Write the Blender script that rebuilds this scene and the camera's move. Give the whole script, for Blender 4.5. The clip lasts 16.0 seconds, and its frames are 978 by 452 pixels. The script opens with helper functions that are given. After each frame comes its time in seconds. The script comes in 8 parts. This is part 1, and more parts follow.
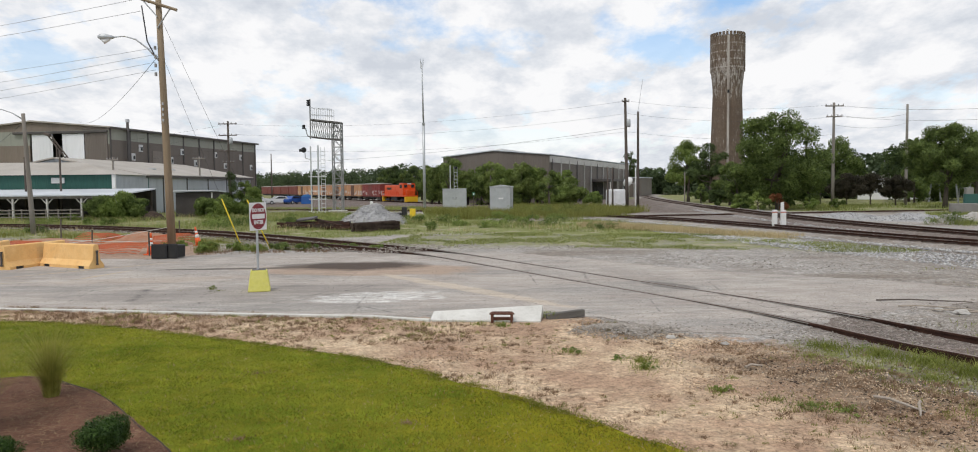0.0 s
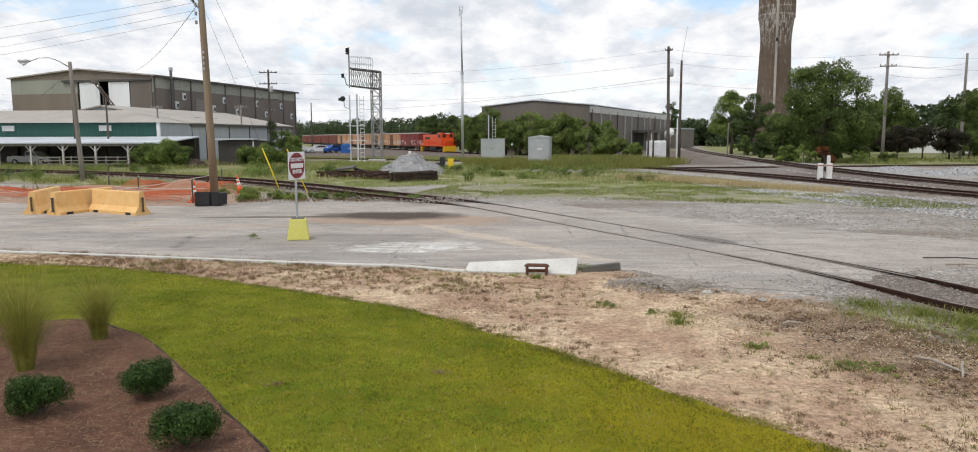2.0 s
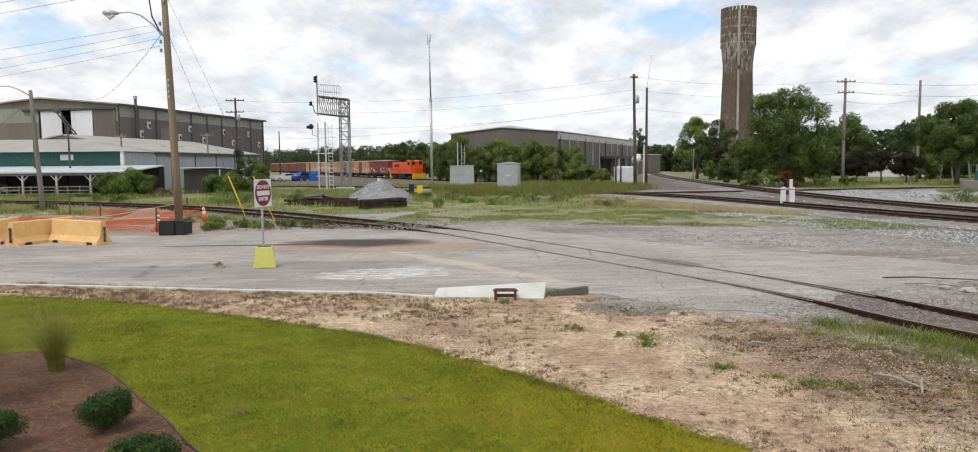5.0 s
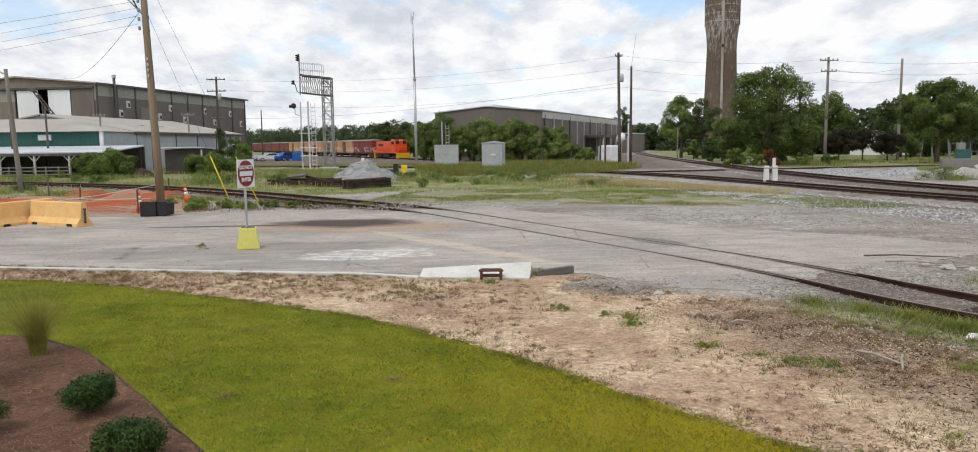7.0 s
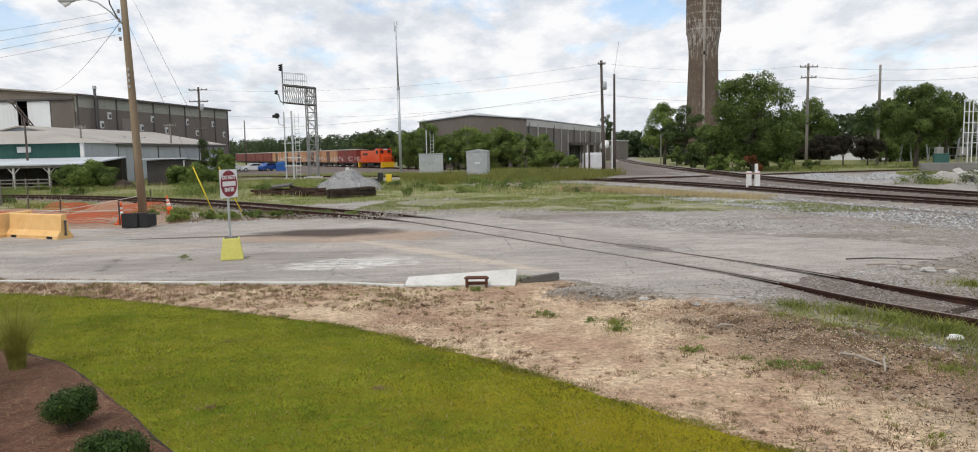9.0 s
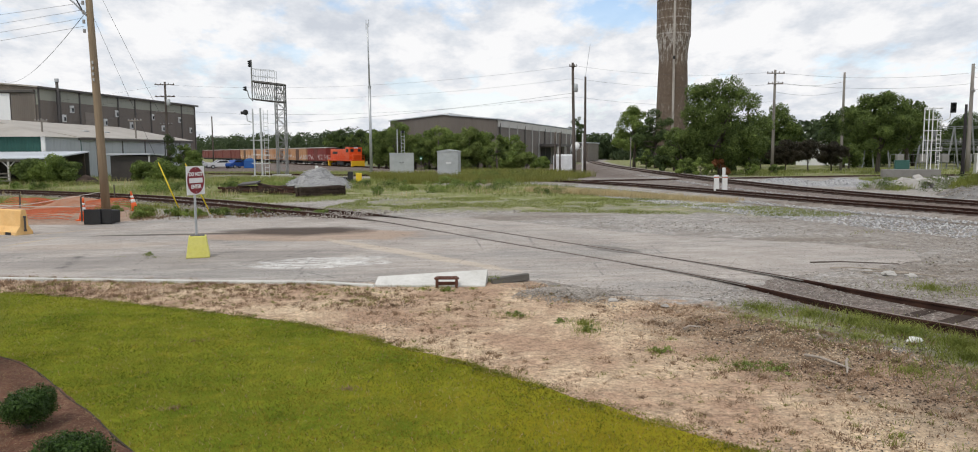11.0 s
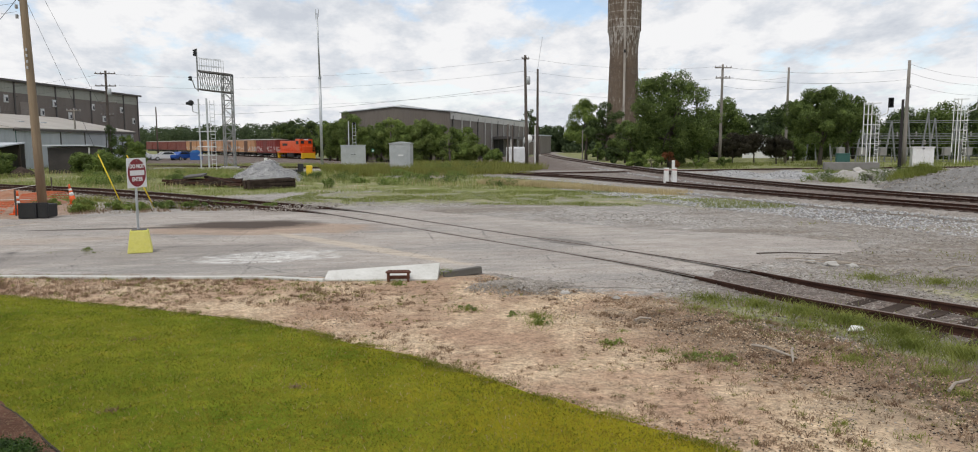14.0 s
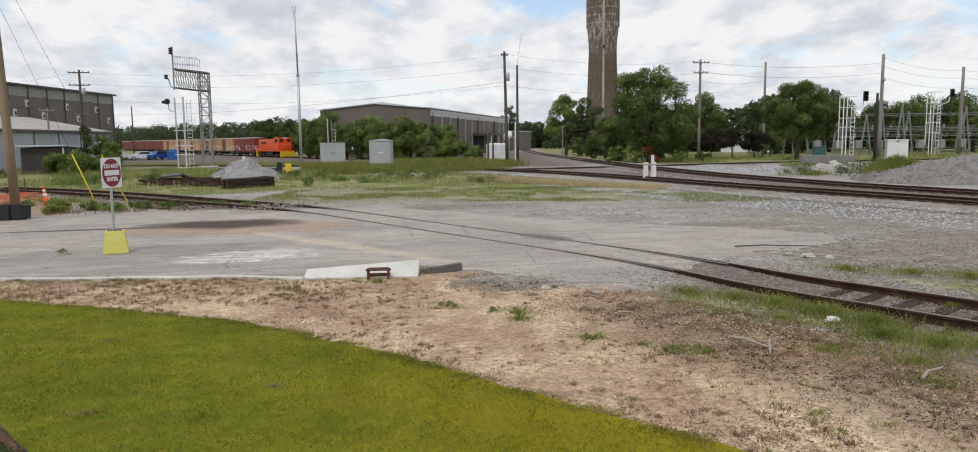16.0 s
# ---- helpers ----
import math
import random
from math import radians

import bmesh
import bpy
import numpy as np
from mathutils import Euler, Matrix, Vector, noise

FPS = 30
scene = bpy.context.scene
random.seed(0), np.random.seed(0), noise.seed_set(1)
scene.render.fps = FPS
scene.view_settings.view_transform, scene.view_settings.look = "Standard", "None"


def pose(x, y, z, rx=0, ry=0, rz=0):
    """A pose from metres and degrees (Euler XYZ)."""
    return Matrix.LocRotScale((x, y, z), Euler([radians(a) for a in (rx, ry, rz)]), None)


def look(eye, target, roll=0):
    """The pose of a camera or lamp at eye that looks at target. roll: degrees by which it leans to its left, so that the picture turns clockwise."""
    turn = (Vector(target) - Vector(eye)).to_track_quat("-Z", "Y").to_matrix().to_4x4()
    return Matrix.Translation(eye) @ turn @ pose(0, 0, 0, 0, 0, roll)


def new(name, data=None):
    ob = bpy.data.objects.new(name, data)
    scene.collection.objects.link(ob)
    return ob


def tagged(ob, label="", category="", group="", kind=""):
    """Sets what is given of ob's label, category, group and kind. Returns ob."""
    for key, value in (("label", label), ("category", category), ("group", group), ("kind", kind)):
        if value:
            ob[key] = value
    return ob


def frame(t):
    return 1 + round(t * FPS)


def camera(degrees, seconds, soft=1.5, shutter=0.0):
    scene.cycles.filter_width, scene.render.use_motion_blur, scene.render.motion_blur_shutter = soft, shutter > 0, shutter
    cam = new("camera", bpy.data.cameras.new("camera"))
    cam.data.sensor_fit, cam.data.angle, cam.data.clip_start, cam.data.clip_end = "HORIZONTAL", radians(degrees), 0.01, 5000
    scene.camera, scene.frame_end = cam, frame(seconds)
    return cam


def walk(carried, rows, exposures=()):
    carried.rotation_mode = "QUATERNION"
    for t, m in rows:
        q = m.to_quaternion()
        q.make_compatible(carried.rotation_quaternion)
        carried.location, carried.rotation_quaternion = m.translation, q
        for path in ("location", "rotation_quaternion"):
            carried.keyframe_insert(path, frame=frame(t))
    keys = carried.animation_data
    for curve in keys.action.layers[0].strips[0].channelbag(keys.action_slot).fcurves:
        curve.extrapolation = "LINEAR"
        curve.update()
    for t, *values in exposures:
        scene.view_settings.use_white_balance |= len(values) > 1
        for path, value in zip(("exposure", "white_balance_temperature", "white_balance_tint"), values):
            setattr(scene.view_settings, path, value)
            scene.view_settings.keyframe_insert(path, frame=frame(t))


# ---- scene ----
cam = camera(67.45, 16.0, soft=1.0)
# seconds, x, y, z, yaw, pitch, roll
PATH = [
    (0.0, -0.083, -0.069, 2.798, 0.062, -3.063, 0.543),
    (0.5, -0.049, -0.037, 2.790, 1.351, -5.774, 0.721),
    (1.0, -0.029, -0.039, 2.804, 1.952, -5.386, 1.163),
    (1.5, -0.008, -0.008, 2.784, 1.025, -4.955, 0.261),
    (2.0, -0.034, -0.013, 2.821, 3.084, -6.924, 0.155),
    (2.5, -0.007, -0.047, 2.778, 3.052, -4.224, 0.578),
    (3.0, 0.015, -0.035, 2.820, 1.356, -4.777, 0.941),
    (3.5, 0.018, -0.037, 2.776, 1.016, -4.704, 0.590),
    (6.0, 0.009, -0.015, 2.795, 0.161, -5.363, 0.428),
    (6.5, 0.005, -0.007, 2.783, -0.285, -5.887, 0.370),
    (7.0, -0.000, -0.000, 2.800, -0.500, -6.471, 0.660),
    (7.5, 0.003, 0.008, 2.795, -0.501, -6.539, 0.670),
    (8.0, 0.003, 0.006, 2.802, -0.993, -6.814, 0.723),
    (8.5, 0.001, 0.008, 2.810, -1.661, -6.199, 0.793),
    (9.0, 0.010, -0.003, 2.784, -1.701, -5.839, 1.145),
    (11.5, -0.005, 0.017, 2.783, -4.770, -5.862, 0.227),
    (12.0, 0.018, 0.065, 2.782, -5.438, -6.328, 0.312),
    (12.5, 0.014, 0.076, 2.807, -5.763, -6.068, 0.194),
    (13.0, 0.031, 0.085, 2.793, -6.565, -6.171, 0.065),
    (13.5, 0.034, 0.091, 2.773, -7.172, -5.949, 0.164),
    (14.0, 0.030, 0.106, 2.783, -7.614, -6.442, 0.136),
    (14.5, 0.045, 0.131, 2.789, -8.442, -7.859, 0.332),
    (15.0, 0.054, 0.112, 2.771, -8.824, -6.757, 0.537),
    (15.5, 0.047, 0.095, 2.818, -9.278, -6.216, 0.781),
    (16.0, 0.064, 0.107, 2.772, -9.128, -6.717, 0.647),
]
walk(cam, [(t, pose(x, y, z, 90 + p, r, yw)) for t, x, y, z, yw, p, r in PATH],
     [(0.0, 0.02), (2.5, 0.10), (7.0, 0.06), (12.0, 0.0), (16.0, -0.07)])

# ---------- light ----------
SUN_EL, SUN_AZ = 58.0, 215.0      # azimuth clockwise from +y: from behind the camera, over its left shoulder
world = bpy.data.worlds.new("sky")
scene.world = world
world.use_nodes = True
wn, wl = world.node_tree.nodes, world.node_tree.links
wn.clear()


def wnode(kind, **kw):
    n = wn.new(kind)
    for k, v in kw.items():
        n.inputs[k].default_value = v
    return n


w_out, w_bg = wn.new("ShaderNodeOutputWorld"), wn.new("ShaderNodeBackground")
w_sky = wn.new("ShaderNodeTexSky")
w_sky.sky_type, w_sky.sun_disc = "NISHITA", False
w_sky.sun_elevation, w_sky.sun_rotation = radians(SUN_EL), radians(SUN_AZ)
w_sky.air_density, w_sky.dust_density, w_sky.ozone_density = 1.0, 0.3, 2.0
w_tc, w_sep = wn.new("ShaderNodeTexCoord"), wn.new("ShaderNodeSeparateXYZ")
wl.new(w_tc.outputs["Generated"], w_sep.inputs[0])


def wmath(op, a, b=None, clamp=False):
    n = wn.new("ShaderNodeMath")
    n.operation, n.use_clamp = op, clamp
    for i, q in enumerate((a, b)):
        if q is None:
            continue
        if isinstance(q, (int, float)):
            n.inputs[i].default_value = q
        else:
            wl.new(q, n.inputs[i])
    return n.outputs[0]


up = wmath("ADD", wmath("MAXIMUM", w_sep.outputs[2], 0.0), 0.30)
w_cmb = wn.new("ShaderNodeCombineXYZ")
wl.new(wmath("DIVIDE", w_sep.outputs[0], up), w_cmb.inputs[0])
wl.new(wmath("DIVIDE", w_sep.outputs[1], up), w_cmb.inputs[1])


def wnoise(scale, detail, rough, off):
    m = wn.new("ShaderNodeMapping")
    m.inputs["Location"].default_value = off
    m.inputs["Scale"].default_value = (1.0, 0.75, 1.0)
    wl.new(w_cmb.outputs[0], m.inputs[0])
    n = wnode("ShaderNodeTexNoise", Scale=scale, Detail=detail, Roughness=rough)
    wl.new(m.outputs[0], n.inputs["Vector"])
    return n.outputs["Fac"]


def wramp(fac, stops):
    n = wn.new("ShaderNodeValToRGB")
    e = n.color_ramp.elements
    e[0].position, e[0].color = stops[0][0], (*stops[0][1], 1)
    e[1].position, e[1].color = stops[-1][0], (*stops[-1][1], 1)
    for p, c in stops[1:-1]:
        k = e.new(p)
        k.color = (*c, 1)
    wl.new(fac, n.inputs[0])
    return n.outputs[0]


cover = wramp(wnoise(2.3, 10, 0.58, (3.1, 1.7, 0)), [(0.36, (0, 0, 0)), (0.47, (1, 1, 1))])
body = wramp(wnoise(4.6, 11, 0.62, (7.3, 4.2, 2)), [(0.33, (0.67, 0.71, 0.78)), (0.44, (0.81, 0.84, 0.89)), (0.50, (0.92, 0.93, 0.96)), (0.57, (1.02, 1.02, 1.03))])
w_scale = wn.new("ShaderNodeVectorMath")
w_scale.operation = "SCALE"
w_scale.inputs["Scale"].default_value = 0.17
wl.new(w_sky.outputs[0], w_scale.inputs[0])
w_mix = wn.new("ShaderNodeMix")
w_mix.data_type = "RGBA"
low_haze = wramp(w_sep.outputs[2], [(0.02, (1, 1, 1)), (0.22, (0, 0, 0))])
wl.new(wmath("MAXIMUM", cover, low_haze), w_mix.inputs["Factor"])
wl.new(w_scale.outputs[0], w_mix.inputs["A"])
wl.new(body, w_mix.inputs["B"])
wl.new(w_mix.outputs["Result"], w_bg.inputs[0])
w_bg.inputs[1].default_value = 0.93
wl.new(w_bg.outputs[0], w_out.inputs[0])

sun = new("sun", bpy.data.lights.new("sun", "SUN"))
sun.data.energy, sun.data.angle, sun.data.color = 1.6, radians(11), (1.0, 0.95, 0.87)
sa, se = radians(SUN_AZ), radians(SUN_EL)
sun.matrix_world = look((math.sin(sa) * math.cos(se) * 60, math.cos(sa) * math.cos(se) * 60, math.sin(se) * 60), (0, 0, 0))
scene.view_settings.exposure = 0.0


# ---------- materials ----------
class Nodes:
    """Short hand for a node material."""

    def __init__(self, name, rough=0.8, metal=0.0, spec=0.4):
        self.m = bpy.data.materials.new(name)
        self.m.use_nodes = True
        self.t = self.m.node_tree
        self.b = self.t.nodes["Principled BSDF"]
        self.b.inputs["Roughness"].default_value = rough
        self.b.inputs["Metallic"].default_value = metal
        self.b.inputs["Specular IOR Level"].default_value = spec
        self.pos = self.t.nodes.new("ShaderNodeNewGeometry").outputs["Position"]

    def link(self, a, b):
        self.t.links.new(a, b)

    def put(self, sock, v):
        if isinstance(v, (int, float)):
            sock.default_value = v
        elif isinstance(v, tuple):
            sock.default_value = (*v, 1) if len(v) == 3 and sock.type == "RGBA" else v
        else:
            self.link(v, sock)

    def math(self, op, a, b=0.0, clamp=False):
        n = self.t.nodes.new("ShaderNodeMath")
        n.operation, n.use_clamp = op, clamp
        self.put(n.inputs[0], a)
        self.put(n.inputs[1], b)
        return n.outputs[0]

    def noise(self, scale, detail=5, rough=0.6, stretch=None, out="Fac"):
        n = self.t.nodes.new("ShaderNodeTexNoise")
        n.inputs["Scale"].default_value, n.inputs["Detail"].default_value, n.inputs["Roughness"].default_value = scale, detail, rough
        v = self.pos
        if stretch:
            m = self.t.nodes.new("ShaderNodeMapping")
            m.inputs["Scale"].default_value = stretch
            self.link(v, m.inputs[0])
            v = m.outputs[0]
        self.link(v, n.inputs["Vector"])
        return n.outputs[out]

    def cells(self, scale, out="Distance", feature="F1"):
        n = self.t.nodes.new("ShaderNodeTexVoronoi")
        n.feature = feature
        n.inputs["Scale"].default_value = scale
        self.link(self.pos, n.inputs["Vector"])
        return n.outputs[out]

    def ramp(self, fac, *stops):
        n = self.t.nodes.new("ShaderNodeValToRGB")
        e = n.color_ramp.elements
        cols = [(p, (c, c, c) if isinstance(c, (int, float)) else c) for p, c in stops]
        e[0].position, e[0].color = cols[0][0], (*cols[0][1], 1)
        e[1].position, e[1].color = cols[-1][0], (*cols[-1][1], 1)
        for p, c in cols[1:-1]:
            e.new(p).color = (*c, 1)
        self.link(fac, n.inputs[0])
        return n.outputs[0]

    def mix(self, fac, a, b, mode="MIX"):
        n = self.t.nodes.new("ShaderNodeMix")
        n.data_type, n.blend_type = "RGBA", mode
        self.put(n.inputs["Factor"], fac)
        self.put(n.inputs["A"], a)
        self.put(n.inputs["B"], b)
        return n.outputs["Result"]

    def island(self):
        return self.t.nodes.new("ShaderNodeNewGeometry").outputs["Random Per Island"]

    def each(self):
        return self.t.nodes.new("ShaderNodeObjectInfo").outputs["Random"]

    def sep(self, v):
        n = self.t.nodes.new("ShaderNodeSeparateXYZ")
        self.link(v, n.inputs[0])
        return n.outputs

    def attr(self, name):
        n = self.t.nodes.new("ShaderNodeAttribute")
        n.attribute_name = name
        s = self.t.nodes.new("ShaderNodeSeparateColor")
        self.link(n.outputs["Color"], s.inputs[0])
        return s.outputs

    def spot(self, cx, cy, rx, ry, turn=0.0, wobble=0.5, scale=1.2, soft=0.25):
        """1 inside a ragged ellipse on the ground, 0 outside."""
        m = self.t.nodes.new("ShaderNodeMapping")
        m.vector_type = "TEXTURE"
        m.inputs["Location"].default_value = (cx, cy, 0)
        m.inputs["Rotation"].default_value = (0, 0, radians(turn))
        m.inputs["Scale"].default_value = (rx, ry, 1e3)
        self.link(self.pos, m.inputs[0])
        n = self.t.nodes.new("ShaderNodeVectorMath")
        n.operation = "LENGTH"
        self.link(m.outputs[0], n.inputs[0])
        d = self.math("ADD", n.outputs["Value"], self.math("MULTIPLY", self.math("SUBTRACT", self.noise(scale, 7, 0.65), 0.5), wobble * 3))
        return self.ramp(d, (1.0 - soft, 1.0), (1.0 + soft, 0.0))

    def finish(self, col, bump=None, strength=0.3, dist=0.02, rough=None):
        self.put(self.b.inputs["Base Color"], col)
        if rough is not None:
            self.put(self.b.inputs["Roughness"], rough)
        if bump is not None:
            n = self.t.nodes.new("ShaderNodeBump")
            n.inputs["Strength"].default_value, n.inputs["Distance"].default_value = strength, dist
            self.link(bump, n.inputs["Height"])
            self.link(n.outputs[0], self.b.inputs["Normal"])
        return self.m


def surface(name, a, b, rough=0.75, metal=0.0, big=0.8, fine=14.0, c=None, stretch=None, bump=0.25, dist=0.01, spec=0.4, lo=0.35, hi=0.65):
    """A worn surface: colours a and b mixed at two scales, with stains of colour c."""
    k = Nodes(name, rough, metal, spec)
    col = k.mix(k.ramp(k.noise(big, 6, 0.62, stretch), (lo, 0.0), (hi, 1.0)), a, b)
    g = k.noise(fine, 6, 0.65, stretch)
    col = k.mix(k.ramp(g, (0.3, 0.30), (0.7, 0.0)), col, tuple(v * 0.55 for v in a))
    if c:
        col = k.mix(k.ramp(k.noise(big * 2.3, 8, 0.7, stretch), (0.55, 0.0), (0.72, 0.85)), col, c)
    return k.finish(col, g, bump, dist)


def foliage(name, dark, light, rough=0.6, thin=0.35, big=0.5, spec=0.2):
    k = Nodes(name, rough, 0.0, spec)
    # In tree crowns the clump-sized noise imitates sunlit leaf clumps in the colour.
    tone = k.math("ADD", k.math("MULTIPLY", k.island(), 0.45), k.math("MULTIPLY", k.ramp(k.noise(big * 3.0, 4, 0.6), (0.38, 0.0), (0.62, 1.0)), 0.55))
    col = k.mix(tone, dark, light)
    # Broader noise darkens the colour like shaded gaps between clumps.
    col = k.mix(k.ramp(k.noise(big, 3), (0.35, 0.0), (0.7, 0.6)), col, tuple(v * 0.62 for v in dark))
    k.put(k.b.inputs["Base Color"], col)
    tr = k.t.nodes.new("ShaderNodeBsdfTranslucent")
    k.put(tr.inputs[0], col)
    mx = k.t.nodes.new("ShaderNodeMixShader")
    mx.inputs[0].default_value = thin
    k.link(k.b.outputs[0], mx.inputs[1])
    k.link(tr.outputs[0], mx.inputs[2])
    k.link(mx.outputs[0], k.t.nodes["Material Output"].inputs[0])
    return k.m


STEEL_GREY = surface("galvanised_steel", (0.42, 0.44, 0.45), (0.55, 0.57, 0.58), 0.45, 0.5, 1.5, 20, bump=0.1)
RUST = surface("rusty_rail_steel", (0.042, 0.022, 0.017), (0.080, 0.041, 0.028), 0.9, 0.0, 3, 40, (0.035, 0.022, 0.018), spec=0.15)
RAIL_TOP = surface("worn_rail_head", (0.26, 0.21, 0.18), (0.18, 0.13, 0.105), 0.5, 0.5, 4, 50)
TIE = surface("creosoted_timber", (0.034, 0.024, 0.019), (0.080, 0.058, 0.046), 0.95, 0, 2, 30, (0.02, 0.015, 0.012), (1, 1, 1), spec=0.15)
POLE_WOOD = surface("weathered_pole_wood", (0.21, 0.155, 0.10), (0.32, 0.25, 0.165), 0.85, 0, 2.0, 30, (0.13, 0.09, 0.06), (1, 1, 0.07), 0.4)
POLE_GREY = surface("grey_pole_wood", (0.20, 0.18, 0.155), (0.30, 0.275, 0.245), 0.85, 0, 2.0, 30, (0.13, 0.11, 0.095), (1, 1, 0.07), 0.4)
POLE_DARK = surface("tarred_pole_wood", (0.075, 0.06, 0.05), (0.13, 0.105, 0.088), 0.85, 0, 2.0, 30, None, (1, 1, 0.07), 0.4)
CONCRETE = surface("pale_concrete", (0.55, 0.54, 0.50), (0.68, 0.67, 0.63), 0.85, 0, 1.6, 25, (0.38, 0.36, 0.32))
BLACK = surface("black_rubber", (0.018, 0.018, 0.02), (0.035, 0.035, 0.036), 0.6, 0, 3, 30)
WHITE = surface("white_paint", (0.74, 0.74, 0.72), (0.82, 0.82, 0.80), 0.55, 0, 1.2, 18, (0.60, 0.58, 0.54), bump=0.1)
YELLOW = surface("yellow_paint", (0.82, 0.58, 0.03), (0.75, 0.50, 0.03), 0.5, 0, 3, 25)
ORANGE = surface("orange_plastic", (0.80, 0.13, 0.02), (0.70, 0.10, 0.02), 0.5, 0, 3, 25)
CABLE = surface("black_cable", (0.05, 0.05, 0.055), (0.08, 0.08, 0.085), 0.6, 0, 3, 25)
# Near-black colour standing in for the shade inside openings and hollows.
DARK = surface("dark_interior", (0.02, 0.02, 0.02), (0.03, 0.03, 0.03), 0.8, 0, 2, 20)


# ---------- mesh building ----------
class Shape:
    """Faces gathered for one mesh."""

    def __init__(self):
        self.v, self.f = [], []

    def add(self, verts, faces):
        n = len(self.v)
        self.v += [tuple(p) for p in verts]
        self.f += [tuple(i + n for i in q) for q in faces]
        return self

    def box(self, cx, cy, cz, sx, sy, sz, rz=0.0, m=None, top=1.0, bev=0.0):
        """Box about its centre; top scales its upper face; bev cuts its edges."""
        if bev:
            bm = bmesh.new()
            bmesh.ops.create_cube(bm, size=1.0)
            for p in bm.verts:
                k = top if p.co.z > 0 else 1.0
                p.co = (p.co.x * sx * k, p.co.y * sy * k, p.co.z * sz)
            bmesh.ops.bevel(bm, geom=bm.edges[:], offset=bev, segments=2, affect="EDGES", profile=0.6)
            bm.verts.index_update()
            vs, fs = [p.co.copy() for p in bm.verts], [[p.index for p in q.verts] for q in bm.faces]
            bm.free()
        else:
            vs = [Vector((x * sx * (top if z > 0 else 1), y * sy * (top if z > 0 else 1), z * sz)) for z in (-0.5, 0.5) for x, y in ((-0.5, -0.5), (0.5, -0.5), (0.5, 0.5), (-0.5, 0.5))]
            fs = [(3, 2, 1, 0), (4, 5, 6, 7), (0, 1, 5, 4), (1, 2, 6, 5), (2, 3, 7, 6), (3, 0, 4, 7)]
        t = Matrix.Translation((cx, cy, cz)) @ Matrix.Rotation(radians(rz), 4, "Z") @ (m or Matrix())
        return self.add([t @ p for p in vs], fs)

    def tube(self, pts, radii, n=8, caps=True):
        """A round bar along points."""
        pts = [Vector(p) for p in pts]
        if not isinstance(radii, (list, tuple)):
            radii = [radii] * len(pts)
        vs, fs = [], []
        for i, p in enumerate(pts):
            d = (pts[min(i + 1, len(pts) - 1)] - pts[max(i - 1, 0)]).normalized()
            u = d.cross(Vector((0, 0, 1)) if abs(d.z) < 0.95 else Vector((1, 0, 0))).normalized()
            w = d.cross(u)
            for k in range(n):
                a = 2 * math.pi * k / n
                vs.append(p + (u * math.cos(a) + w * math.sin(a)) * radii[i])
        for i in range(len(pts) - 1):
            for k in range(n):
                fs.append((i * n + k, i * n + (k + 1) % n, (i + 1) * n + (k + 1) % n, (i + 1) * n + k))
        if caps:
            fs += [tuple(range(n)), tuple(range(len(pts) * n - 1, len(pts) * n - n - 1, -1))]
        return self.add(vs, fs)

    def extrude(self, outline, p0, p1, side):
        """A closed 2D outline (across, up) swept straight from p0 to p1; side is the way of its first axis."""
        p0, p1, side = Vector(p0), Vector(p1), Vector(side).normalized()
        n = len(outline)
        vs = [p + side * a + Vector((0, 0, b)) for p in (p0, p1) for a, b in outline]
        fs = [(k, (k + 1) % n, n + (k + 1) % n, n + k) for k in range(n)] + [tuple(range(n - 1, -1, -1)), tuple(range(n, 2 * n))]
        return self.add(vs, fs)

    def mesh(self, name, smooth=False):
        me = bpy.data.meshes.new(name)
        me.from_pydata(self.v, [], self.f)
        bm = bmesh.new()
        bm.from_mesh(me)
        bmesh.ops.recalc_face_normals(bm, faces=bm.faces[:])
        bm.to_mesh(me)
        bm.free()
        if smooth:
            me.polygons.foreach_set("use_smooth", [True] * len(me.polygons))
        return me


def part(name, shape, material, parent=None, label="", smooth=False):
    me = shape.mesh(name, smooth) if isinstance(shape, Shape) else shape
    me.materials.clear()
    me.materials.append(material)
    ob = new(name, me)
    if parent:
        ob.parent = parent
    if label:
        ob["label"] = label
    return ob


def thing(name, m, label, category, group="", kind=""):
    ob = new(name)
    ob.empty_display_size = 0.2
    ob.matrix_basis = m
    return tagged(ob, label, category, group, kind)


def raw_mesh(name, verts, faces):
    """A mesh from arrays, all faces with the same corner count."""
    me = bpy.data.meshes.new(name)
    nv, (nf, k) = len(verts), faces.shape
    me.vertices.add(nv)
    me.vertices.foreach_set("co", np.ascontiguousarray(verts, dtype=np.float32).ravel())
    me.loops.add(nf * k)
    me.loops.foreach_set("vertex_index", np.ascontiguousarray(faces, dtype=np.int32).ravel())
    me.polygons.add(nf)
    me.polygons.foreach_set("loop_start", np.arange(0, nf * k, k, dtype=np.int32))
    me.update(calc_edges=True)
    return me


def inside(px, py, poly):
    """Even-odd test for arrays of points."""
    res = np.zeros(px.shape, bool)
    for (x0, y0), (x1, y1) in zip(poly, poly[1:] + poly[:1]):
        if y0 != y1:
            hit = ((y0 > py) != (y1 > py)) & (px < (x1 - x0) * (py - y0) / (y1 - y0) + x0)
            res ^= hit
    return res


